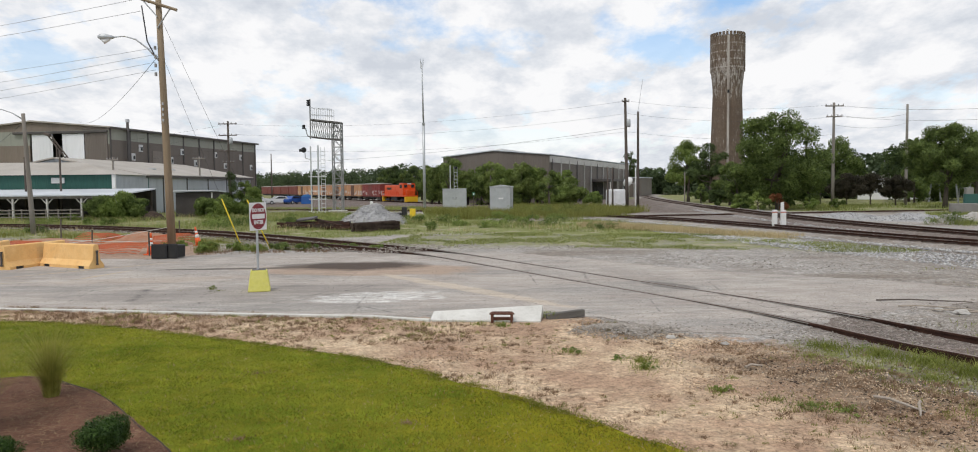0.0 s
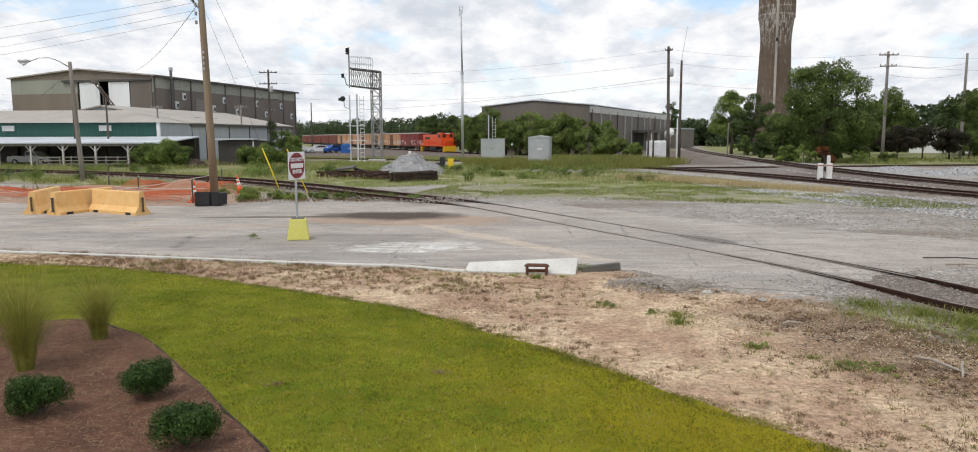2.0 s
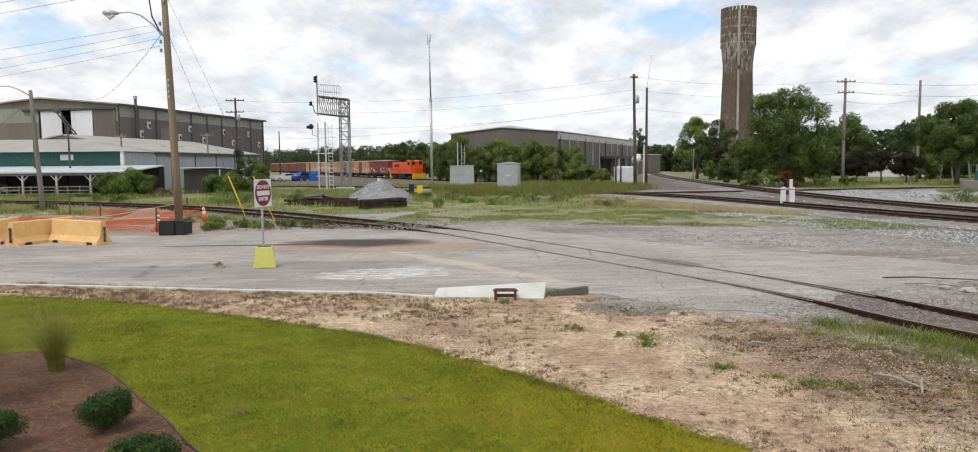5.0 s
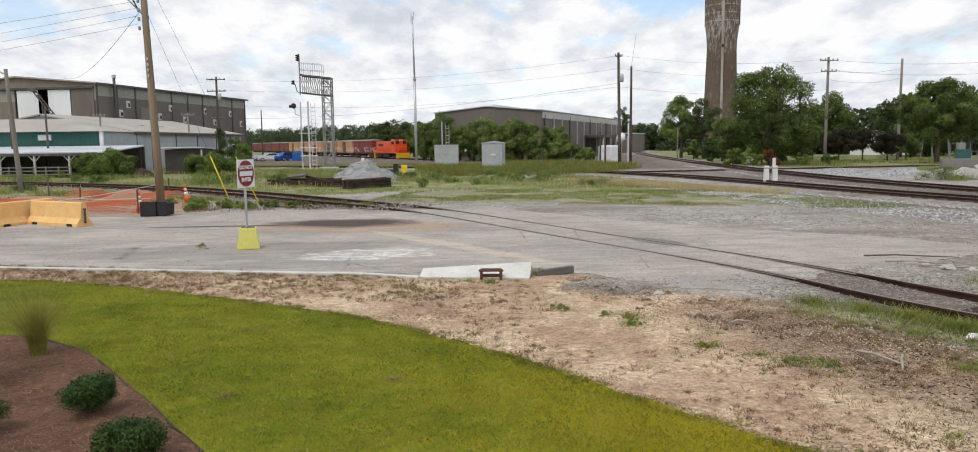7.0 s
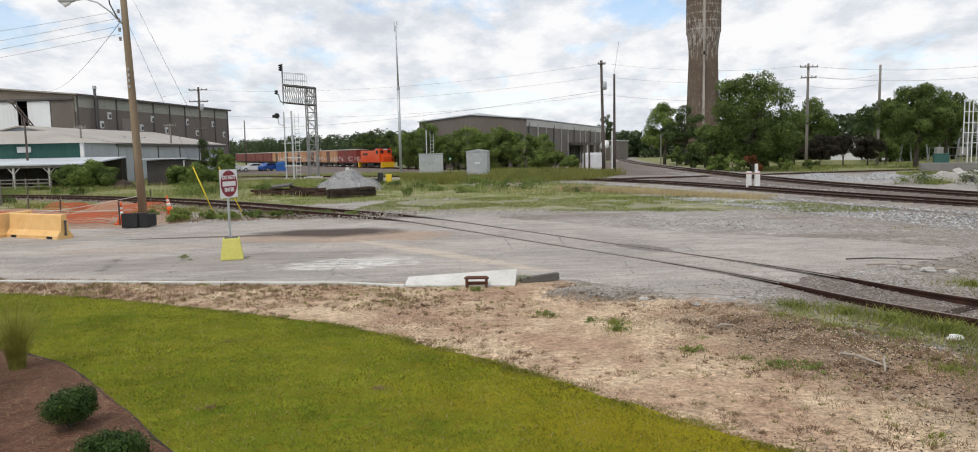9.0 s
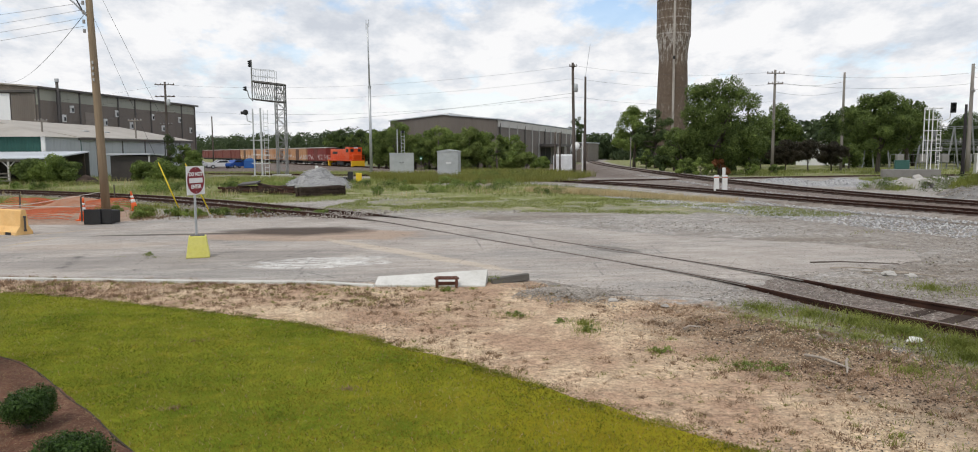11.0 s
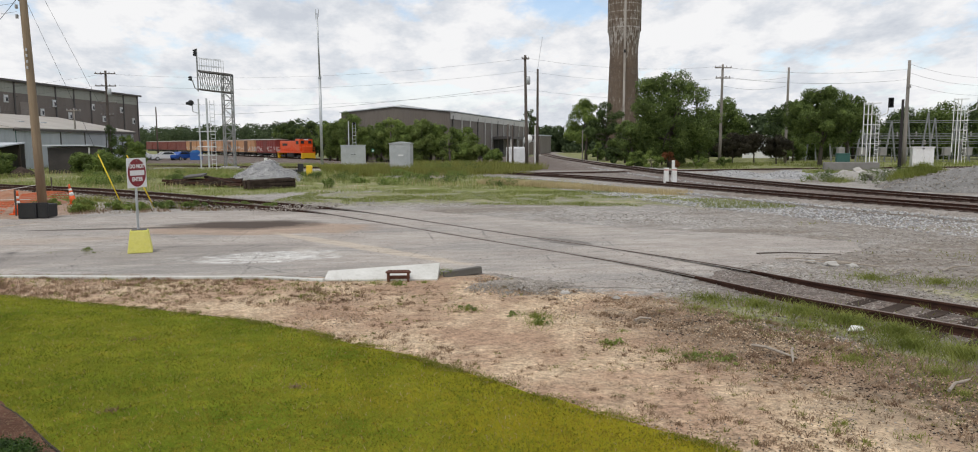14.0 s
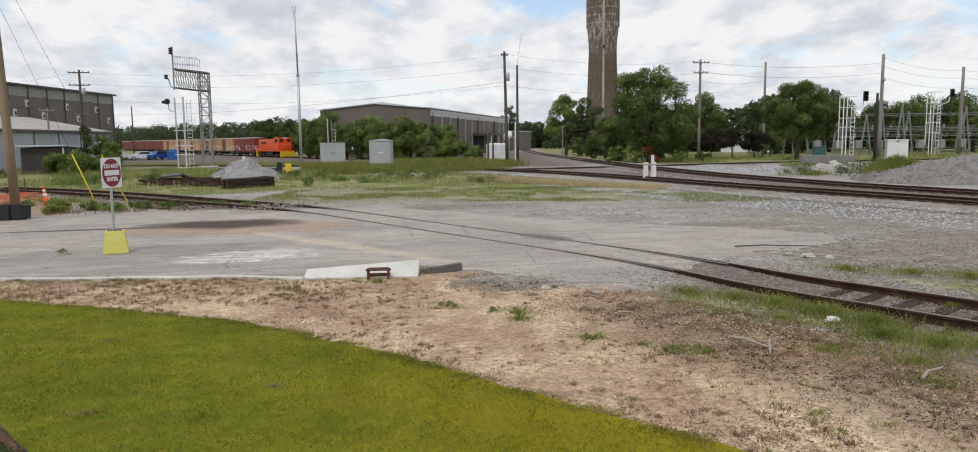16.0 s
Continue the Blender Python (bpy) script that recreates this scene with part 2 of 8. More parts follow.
def edge_distance(px, py, poly, closed=True):
    best = np.full(px.shape, 1e9)
    for (x0, y0), (x1, y1) in zip(poly, poly[1:] + (poly[:1] if closed else [])):
        dx, dy = x1 - x0, y1 - y0
        k = np.clip(((px - x0) * dx + (py - y0) * dy) / max(dx * dx + dy * dy, 1e-9), 0, 1)
        best = np.minimum(best, np.hypot(px - x0 - k * dx, py - y0 - k * dy))
    return best


def soft_in(px, py, poly, w):
    """1 well inside a polygon, 0 well outside, with a slope of width w."""
    d = edge_distance(px, py, poly)
    return np.clip(0.5 + np.where(inside(px, py, poly), d, -d) / w, 0, 1)


def bend(points, steps=12):
    """A smooth curve through 2D or 3D points."""
    p = [np.array(q, float) for q in points]
    p = [2 * p[0] - p[1]] + p + [2 * p[-1] - p[-2]]
    out = []
    for a, b, c, d in zip(p, p[1:], p[2:], p[3:]):
        for i in range(steps):
            t = i / steps
            out.append(0.5 * (2 * b + (c - a) * t + (2 * a - 5 * b + 4 * c - d) * t * t + (3 * b - a - 3 * c + d) * t ** 3))
    out.append(p[-2])
    return out


def roam(x, y, s):
    return noise.noise((x * s, y * s, 3.7))


# ---------- ground ----------
LAWN = [tuple(q) for q in bend([(-26, 17.2), (-16, 16.3), (-10.7, 15.5), (-9.1, 15.2), (-7.4, 14.6), (-5.4, 13.6), (-3.8, 12.7), (-2.3, 11.85), (-1.2, 10.95), (-0.4, 10.15), (0.3, 9.4), (0.8, 8.8), (1.6, 7.8), (2.5, 6.8), (3.1, 6.0), (4.2, 4.2), (5.2, 2.0)], 5)] + [(5.2, -3), (-26, -3)]
BED = [tuple(q) for q in bend([(-7.6, 10.5), (-6.8, 10.65), (-6.06, 10.2), (-5.58, 9.83), (-5.07, 9.36), (-4.55, 8.75), (-4.14, 8.25), (-3.72, 7.8), (-3.17, 7.1), (-2.63, 6.46), (-2.2, 5.9), (-1.5, 4.6)], 5)] + [(-1.5, 1.0), (-12, 1.0), (-12, 9.6), (-9, 10.2)]
ASPHALT = [(-60, 24.3), (-12, 17.3), (-7, 16.42), (-2.6, 15.7), (-1.4, 15.95), (0.9, 15.9), (2.0, 15.6), (2.9, 14.7), (3.4, 13.8), (4.8, 13.4), (6.2, 14.2), (7.4, 15.3),
           (9.0, 16.0), (11.5, 17.0), (13, 19), (11, 21.3), (8, 23), (5.5, 25.5), (3.0, 28.8), (0.5, 31.6), (-2.4, 31.4), (-5.2, 32.0), (-10.4, 31.2), (-12.7, 30.3), (-13.8, 29.4), (-16.3, 29.8), (-19, 29.6), (-60, 43)]
DIRT = [(-30, 17), (-12, 17.2), (-2, 15.5), (2, 15.3), (3.5, 13.6), (5, 12.4), (6.0, 10.4), (7.0, 8.0), (8, 4), (10, -2), (-5, -2), (-30, 12)]
MEADOW = [(-200, 60), (-60, 44), (-36, 47), (-22, 40), (-14, 37), (-8, 42), (-3, 44), (6, 41), (13, 38.5), (16.5, 37), (17, 43), (13, 55), (6, 67), (-2, 80), (40, 130), (20, 210), (-200, 210)]
THIN = [(-6, 36), (-2, 33.5), (4, 33), (10, 31), (16, 29), (19, 30), (17, 40), (6, 43), (-4, 45)]
GREENS = [[(5.4, 12.6), (6.6, 11.2), (7.6, 9.6), (8.2, 8.0), (7.0, 8.2), (6.2, 10.0), (5.2, 11.6)], [(10, 12.6), (12.5, 12.2), (12.8, 10.5), (10.2, 11.5)], [(30, 74), (200, 78), (260, 300), (22, 300), (32, 150), (27, 90)]]
CLAY = [(-34, 37), (-26, 44), (-16, 38.5), (-12.6, 34), (-13, 30.2), (-17, 29.6), (-26, 31)]
SPUR = [(10.4, 7.0, 0.15), (8.75, 10.0, 0.15), (7.55, 12.3, 0.13), (6.75, 15.0, 0.06), (5.4, 17.9, 0.012), (2.78, 22.3, 0.010), (0.5, 26.2, 0.012), (-1.6, 29.6, 0.03), (-3.5, 31.6, 0.12), (-7.24, 33.99, 0.28), (-11.61, 38.75, 0.28), (-17.99, 44.65, 0.28), (-27.13, 50.93, 0.28), (-36.37, 55.41, 0.28), (-57.12, 62.83, 0.28), (-104.72, 76.16, 0.28)]
MAIN_FAR = [(57.0, 247.0, 0.32), (39.9, 190.95, 0.32), (31.54, 142.5, 0.32), (27.45, 109.25, 0.32), (25.08, 81.7, 0.32), (23.75, 61.75, 0.32), (23.37, 47.5, 0.32), (24.32, 36.1, 0.32), (26.03, 28.5, 0.32), (28.97, 19.95, 0.32), (36.1, 5.7, 0.32)]
MAIN_NEAR = [(-28.5, 91.2, 0.32), (-7.6, 79.8, 0.32), (1.9, 71.72, 0.32), (9.03, 64.12, 0.32), (14.54, 52.82, 0.32), (17.57, 41.8, 0.32), (19.47, 34.2, 0.32), (21.56, 27.74, 0.32), (23.94, 20.43, 0.32), (29.45, 7.6, 0.32)]
CROSS = [(2, 62.6, 0.2), (14, 63.8, 0.2), (25, 66.0, 0.2), (38, 69.2, 0.2), (46, 70, 0.2), (60, 70.8, 0.2), (120, 73, 0.2)]


def spread(a, b, fine, lo, hi, growth=1.16):
    """Grid lines: even between lo and hi, ever wider outside, from a to b."""
    mid = list(np.arange(lo, hi + fine / 2, fine))
    for sgn, end in ((1, b), (-1, a)):
        s, q = fine, mid[-1] if sgn > 0 else mid[0]
        while (q - end) * sgn < 0:
            s *= growth
            q += sgn * s
            mid = mid + [q] if sgn > 0 else [q] + mid
    return np.array(mid)


gx, gy = np.meshgrid(spread(-2500, 2500, 0.3, -22, 26), spread(-900, 3500, 0.3, 4, 46, 1.06))
px, py = gx.ravel(), gy.ravel()
lumps = np.array([roam(a, b, 0.35) * 0.035 + roam(a, b, 1.7) * 0.014 for a, b in zip(px, py)])
flat = np.clip(1.6 - soft_in(px, py, ASPHALT, 1.2) * 2, 0, 1)
lawn_in = soft_in(px, py, LAWN, 0.5)
pz = lumps * flat * np.clip(1 - lawn_in, 0, 1) - 0.03 * lawn_in - 0.014 * soft_in(px, py, ASPHALT, 0.6)
for bed, wide, high in ((MAIN_FAR, 3.2, 0.20), (MAIN_NEAR, 3.2, 0.20), (CROSS, 2.8, 0.13)):
    d = edge_distance(px, py, [(a, b) for a, b, _ in bed], False)
    pz = np.where(d < wide, np.maximum(pz, np.clip((wide - d) / 0.9, 0, 1) * high + lumps * 0.3), pz)
d = edge_distance(px, py, [(a, b) for a, b, _ in SPUR], False)
pz = np.where((d < 1.6) & (soft_in(px, py, ASPHALT, 0.5) < 0.5), np.minimum(pz, 0.005) + 0.11 * np.clip((py - 33.5) / 2, 0, 1) * np.clip((1.9 - d) / 0.5, 0, 1), pz)
line = np.clip((py - 116.0) / 14.0, 0, 1) * np.clip((300.0 - py) / 40.0, 0, 1)
pz -= 0.5 * line * np.clip((26.0 - np.abs(px + 16.8 + (py - 158.0) * 0.488)) / 14.0, 0, 1)
ny, nx = gx.shape
idx = np.arange(nx * ny).reshape(ny, nx)
quads = np.stack([idx[:-1, :-1], idx[:-1, 1:], idx[1:, 1:], idx[1:, :-1]], -1).reshape(-1, 4)
ground_me = raw_mesh("ground", np.stack([px, py, pz], 1), quads)
green = np.maximum(soft_in(px, py, MEADOW, 5.0) * 0.95, sum(soft_in(px, py, q, 1.4) for q in GREENS) * 0.8)
green = np.maximum(green, soft_in(px, py, THIN, 4.0) * 0.60)
green = np.maximum(green, np.clip((np.hypot(px, py) - 130) / 60, 0, 0.9))
for bed in (MAIN_FAR, MAIN_NEAR, CROSS):
    green *= np.clip((edge_distance(px, py, [(a, b) for a, b, _ in bed], False) - 2.2) / 1.5, 0, 1)
cover_rgb = np.stack([soft_in(px, py, DIRT, 1.6), green, soft_in(px, py, CLAY, 3.0), np.ones_like(px)], 1)
ca = ground_me.color_attributes.new("ground_cover", "FLOAT_COLOR", "POINT")
ca.data.foreach_set("color", cover_rgb.astype(np.float32).ravel())

dirty = np.max([np.clip((1.75 - edge_distance(px, py, [(a, b) for a, b, _ in q], False)) / 0.7, 0, 1) for q in (MAIN_FAR, MAIN_NEAR, CROSS)] + [0.8 * np.clip((1.3 - edge_distance(px, py, [(a, b) for a, b, _ in SPUR], False)) / 0.7, 0, 1)], axis=0)
between = [(a, b) for a, b, _ in MAIN_NEAR if 10 < b < 62] + [(a, b) for a, b, _ in reversed(MAIN_FAR) if 10 < b < 80]
dirty = np.maximum(dirty, 0.8 * soft_in(px, py, between, 2.0))
dirty = np.maximum(dirty, 0.6 * soft_in(px, py, [(1, 64), (8, 61), (14.2, 51), (20, 46), (24, 47), (24.5, 68), (13, 66)], 2.0))
dirty = np.maximum(dirty, 0.85 * soft_in(px, py, [(-70, 102), (-8, 100), (4, 88), (14, 72), (23, 74), (28, 110), (34, 150), (10, 150), (-4, 138), (-30, 200), (-70, 240)], 8.0))
green *= 1 - 0.9 * soft_in(px, py, [(-70, 106), (-8, 104), (4, 92), (14, 74), (23, 74), (28, 110), (34, 150), (10, 150), (-4, 140), (-40, 240), (-90, 240)], 8.0)
cover_rgb[:, 1] = green
ca.data.foreach_set("color", cover_rgb.astype(np.float32).ravel())
grime = np.clip(1.5 + np.array([roam(a, b, 0.4) + 0.5 * roam(a, b, 1.1) for a, b in zip(px, py)]) * 1.5, 0, 1) * soft_in(px, py, [(3.4, 11.4), (5.2, 6.0), (7, 2), (12, 3), (9.6, 9.5), (8.0, 11.2), (6.2, 13.0), (5.2, 12.8)], 1.6)
grime = np.maximum(grime, 0.6 * soft_in(px, py, [(8.6, 14.6), (9.6, 10.6), (12.5, 6), (28, 8), (34, 16), (22, 20), (15, 20), (11, 17.2)], 2.5))
grime = np.maximum(grime, 0.5 * soft_in(px, py, [(12, 19), (34, 14), (30, 28), (21, 38), (16, 40), (13, 30)], 4.0))
ca = ground_me.color_attributes.new("track_bed", "FLOAT_COLOR", "POINT")
ca.data.foreach_set("color", np.stack([dirty, grime, dirty, np.ones_like(px)], 1).astype(np.float32).ravel())
k = Nodes("gravelly_earth", 0.95, 0, 0.2)
cov = k.attr("ground_cover")
n1, n2, n3 = k.noise(0.55, 7, 0.65), k.noise(3.2, 7, 0.7), k.noise(28, 4, 0.7)
pebbles = k.cells(16, "Color")
pebble_tone = k.sep(pebbles)[0]
grey = k.mix(k.ramp(n1, (0.35, 0.0), (0.65, 1.0)), (0.268, 0.248, 0.226), (0.39, 0.366, 0.338))
grey = k.mix(k.ramp(pebble_tone, (0.2, 0.5), (0.55, 0.0)), grey, (0.20, 0.19, 0.18))
grey = k.mix(k.ramp(pebble_tone, (0.82, 0.0), (0.95, 0.55)), grey, (0.56, 0.545, 0.52))
grey = k.mix(k.ramp(n2, (0.50, 0.0), (0.70, 0.7)), grey, (0.215, 0.17, 0.125))
grey = k.mix(k.ramp(k.noise(0.16, 5, 0.65, (0.6, 1.6, 1)), (0.50, 0.0), (0.62, 0.7)), grey, (0.18, 0.148, 0.118))
sand = k.mix(k.ramp(n2, (0.3, 0.0), (0.7, 1.0)), (0.43, 0.310, 0.200), (0.67, 0.530, 0.368))
sand = k.mix(k.ramp(n1, (0.42, 0.0), (0.58, 0.8)), sand, (0.34, 0.215, 0.145))
sand = k.mix(k.ramp(k.noise(9, 7, 0.75), (0.54, 0.0), (0.66, 0.75)), sand, (0.17, 0.125, 0.085))
sand = k.mix(k.ramp(n3, (0.30, 0.8), (0.5, 0.0)), sand, (0.16, 0.115, 0.075))
grassy = k.mix(k.ramp(n2, (0.3, 0.0), (0.7, 1.0)), (0.12, 0.15, 0.042), (0.24, 0.24, 0.09))
grassy = k.mix(k.ramp(n1, (0.5, 0.0), (0.66, 0.9)), grassy, (0.36, 0.32, 0.24))
clay = k.mix(k.ramp(n2, (0.35, 0.0), (0.65, 1.0)), (0.30, 0.17, 0.11), (0.36, 0.29, 0.23))
mottle = k.math("MULTIPLY", k.math("SUBTRACT", k.math("ADD", k.math("MULTIPLY", n1, 0.5), k.math("MULTIPLY", n2, 0.5)), 0.5), 2.6)


def patch(chan, lo=0.35, hi=0.65):
    return k.ramp(k.math("ADD", cov[chan], mottle), (lo, 0.0), (hi, 1.0))


bed_col = k.mix(k.ramp(pebble_tone, (0.3, 0.0), (0.9, 1.0)), (0.075, 0.052, 0.042), (0.17, 0.13, 0.11))
bedc = k.attr("track_bed")
col = k.mix(patch(0), grey, sand)
col = k.mix(k.math("MULTIPLY", bedc[1], k.ramp(n2, (0.35, 0.35), (0.6, 1.0))), col, (0.14, 0.106, 0.074))
col = k.mix(patch(2), col, clay)
col = k.mix(patch(1), col, grassy)
col = k.mix(k.math("MULTIPLY", bedc[0], 0.92), col, bed_col)
col = k.mix(1.0, col, k.ramp(k.noise(13, 9, 0.82), (0.34, 0.52), (0.50, 1.0), (0.66, 1.46)), "MULTIPLY")
col = k.mix(1.0, col, k.ramp(k.noise(2.6, 8, 0.8), (0.34, 0.72), (0.66, 1.28)), "MULTIPLY")
GROUND = k.finish(col, k.math("ADD", k.math("MULTIPLY", n2, 0.5), k.math("MULTIPLY", k.cells(16), -0.25)), 0.8, 0.06)
ground = part("ground", ground_me, GROUND)
tagged(ground, "pale sandy earth, grey gravel and patchy weeds", "ground", kind="structure")
ground_me.polygons.foreach_set("use_smooth", [True] * len(ground_me.polygons))


def sheet(name, poly, z, material, step=0.3, ragged=0.0, lift=None, skirt=0.05, seed_off=0.0):
    """A flat sheet with a ragged outline and a skirt."""
    pts = []
    for (x0, y0), (x1, y1) in zip(poly, poly[1:] + poly[:1]):
        n = max(1, int(math.hypot(x1 - x0, y1 - y0) / step))
        for i in range(n):
            x, y = x0 + (x1 - x0) * i / n, y0 + (y1 - y0) * i / n
            pts.append((x + (roam(x + seed_off, y, 1.3) * 1.2 + roam(x, y + seed_off, 4.1) * 0.6) * ragged, y + (roam(y, x + seed_off, 1.3) * 1.2 + roam(y + seed_off, x, 4.1) * 0.6) * ragged))
    bm = bmesh.new()
    face = bm.faces.new([bm.verts.new((x, y, z)) for x, y in pts])
    low = [bm.verts.new((x, y, z - skirt)) for x, y in pts]
    top = list(face.verts)
    for i in range(len(pts)):
        bm.faces.new((top[i], low[i], low[(i + 1) % len(pts)], top[(i + 1) % len(pts)]))
    bmesh.ops.triangulate(bm, faces=[face])
    bmesh.ops.recalc_face_normals(bm, faces=bm.faces[:])
    me = bpy.data.meshes.new(name)
    bm.to_mesh(me)
    bm.free()
    return part(name, me, material)


k = Nodes("worn_asphalt", 0.9, 0, 0.25)
n1, n2, n3 = k.noise(0.35, 7, 0.6), k.noise(2.2, 8, 0.7), k.noise(60, 3, 0.7)
col = k.mix(k.ramp(n1, (0.35, 0.0), (0.65, 1.0)), (0.310, 0.270, 0.238), (0.44, 0.392, 0.348))
col = k.mix(k.ramp(n2, (0.48, 0.0), (0.70, 0.7)), col, (0.40, 0.375, 0.335))
col = k.mix(k.ramp(k.noise(0.22, 6, 0.7, (0.5, 1.8, 1)), (0.50, 0.0), (0.60, 0.65)), col, (0.275, 0.26, 0.24))
col = k.mix(k.ramp(k.noise(0.9, 7, 0.75, (0.5, 1.8, 1)), (0.56, 0.0), (0.66, 0.6)), col, (0.42, 0.40, 0.37))
col = k.mix(k.ramp(n3, (0.30, 0.6), (0.5, 0.0)), col, (0.12, 0.12, 0.12))
grain = k.sep(k.cells(30, "Color"))[0]
col = k.mix(k.ramp(grain, (0.80, 0.0), (0.95, 0.35)), col, (0.50, 0.49, 0.47))
col = k.mix(k.math("MULTIPLY", k.spot(-4.4, 25.0, 4.4, 2.0, -4, 0.35, 0.5), 0.7), col, (0.36, 0.255, 0.18))
col = k.mix(k.math("MULTIPLY", k.spot(-5.0, 26.2, 3.1, 1.8, 0, 0.25, 0.7, 0.45), 0.95), col, (0.060, 0.042, 0.032))
col = k.mix(k.math("MULTIPLY", k.spot(-9.2, 25.6, 3.0, 0.25, 4, 0.30, 0.9), 0.85), col, (0.06, 0.048, 0.04))
col = k.mix(k.math("MULTIPLY", k.spot(-7.0, 19.6, 5.2, 1.9, 6, 0.4, 0.7, 0.3), 0.6), col, (0.235, 0.215, 0.198))
col = k.mix(k.math("MULTIPLY", k.spot(-10.5, 22.6, 3.2, 0.8, 10, 0.4, 0.8, 0.3), 0.5), col, (0.40, 0.33, 0.27))
white_wear = k.math("MULTIPLY", k.spot(-3.0, 18.6, 1.9, 1.0, 8, 0.45, 1.3, 0.2), k.ramp(k.noise(3.5, 8, 0.75, (0.6, 2.2, 1)), (0.46, 0.0), (0.54, 1.0)))
col = k.mix(white_wear, col, (0.62, 0.61, 0.58))
col = k.mix(k.math("MULTIPLY", k.spot(4.9, 20.3, 1.1, 0.5, -60, 0.3, 1.0), 0.7), col, (0.11, 0.10, 0.09))
col = k.mix(k.math("MULTIPLY", k.spot(-1.0, 20.3, 5.2, 0.35, -52, 0.35, 1.2), 0.65), col, (0.50, 0.42, 0.33))
for lx, ly, ll, la in ((-14.1, 25.8, 3.8, 52), (-12.9, 24.0, 1.6, 78), (-17.0, 21.6, 3.5, 14)):
    col = k.mix(k.math("MULTIPLY", k.spot(lx, ly, ll, 0.085, la, 0.25, 2.5, 0.4), 0.55), col, (0.50, 0.37, 0.20))
crack = k.ramp(k.cells(0.33, "Distance", "DISTANCE_TO_EDGE"), (0.0, 1.0), (0.012, 0.0))
col = k.mix(k.math("MULTIPLY", crack, k.ramp(n2, (0.45, 0.0), (0.6, 0.8))), col, (0.09, 0.085, 0.08))
col = k.mix(1.0, col, k.ramp(k.noise(16, 9, 0.8), (0.34, 0.70), (0.66, 1.28)), "MULTIPLY")
col = k.mix(1.0, col, k.ramp(k.noise(1.4, 8, 0.75, (0.45, 1.9, 1)), (0.34, 0.80), (0.66, 1.18)), "MULTIPLY")
ASPH = k.finish(col, k.math("ADD", n2, k.math("MULTIPLY", n3, 0.4)), 0.35, 0.012)
road = tagged(sheet("road", ASPHALT, 0.0, ASPH, 0.25, 0.22, skirt=0.06), "worn grey asphalt yard with oil stains and paint remains", "road", kind="structure")

k = Nodes("lawn_turf", 0.95, 0, 0.04)
n1, n2, n3 = k.noise(0.6, 6, 0.65), k.noise(4.0, 6, 0.7), k.noise(70, 3, 0.7)
col = k.mix(k.ramp(n1, (0.35, 0.0), (0.65, 1.0)), (0.120, 0.165, 0.014), (0.250, 0.255, 0.026))
col = k.mix(k.ramp(n2, (0.50, 0.0), (0.66, 0.8)), col, (0.27, 0.235, 0.025))
col = k.mix(k.ramp(n3, (0.3, 0.7), (0.55, 0.0)), col, (0.095, 0.125, 0.008))
col = k.mix(1.0, col, k.ramp(k.noise(1.1, 7, 0.75), (0.34, 0.78), (0.66, 1.22)), "MULTIPLY")
col = k.mix(k.ramp(k.math("ADD", k.math("MULTIPLY", k.sep(k.pos)[0], 0.12), k.noise(0.8, 6, 0.7)), (0.35, 0.0), (0.75, 0.6)), col, (0.31, 0.245, 0.012))
LAWN_M = k.finish(col, n3, 0.7, 0.02)
lawn = tagged(sheet("lawn", LAWN, 0.018, LAWN_M, 0.2, 0.08, skirt=0.03), "short yellowish green mown lawn with an uneven edge", "lawn", kind="structure")

k = Nodes("pine_straw", 0.9, 0, 0.25)
n1 = k.noise(1.3, 6, 0.65)
n2, n3 = k.noise(18, 6, 0.75, (0.4, 2.0, 1)), k.noise(18, 6, 0.75, (2.0, 0.5, 1))
col = k.mix(k.ramp(n1, (0.35, 0.0), (0.65, 1.0)), (0.115, 0.052, 0.032), (0.185, 0.090, 0.056))
col = k.mix(k.ramp(n2, (0.52, 0.0), (0.70, 0.75)), col, (0.31, 0.18, 0.11))
col = k.mix(k.ramp(n3, (0.30, 0.85), (0.46, 0.0)), col, (0.05, 0.025, 0.018))
col = k.mix(1.0, col, k.ramp(k.noise(5, 8, 0.8), (0.34, 0.65), (0.66, 1.35)), "MULTIPLY")
STRAW = k.finish(col, k.math("ADD", n2, n3), 0.9, 0.03)
mulch = tagged(sheet("mulch_bed", BED, 0.055, STRAW, 0.15, 0.06, skirt=0.1), "reddish brown pine straw planting bed beside the lawn", "mulch bed", kind="structure")

# ---------- railway ----------
RAIL = [(-0.07, -0.17), (0.07, -0.17), (0.07, -0.155), (0.012, -0.13), (0.012, -0.045), (0.036, -0.035), (0.036, 0.0), (-0.036, 0.0), (-0.036, -0.035), (-0.012, -0.045), (-0.012, -0.13), (-0.07, -0.155)]


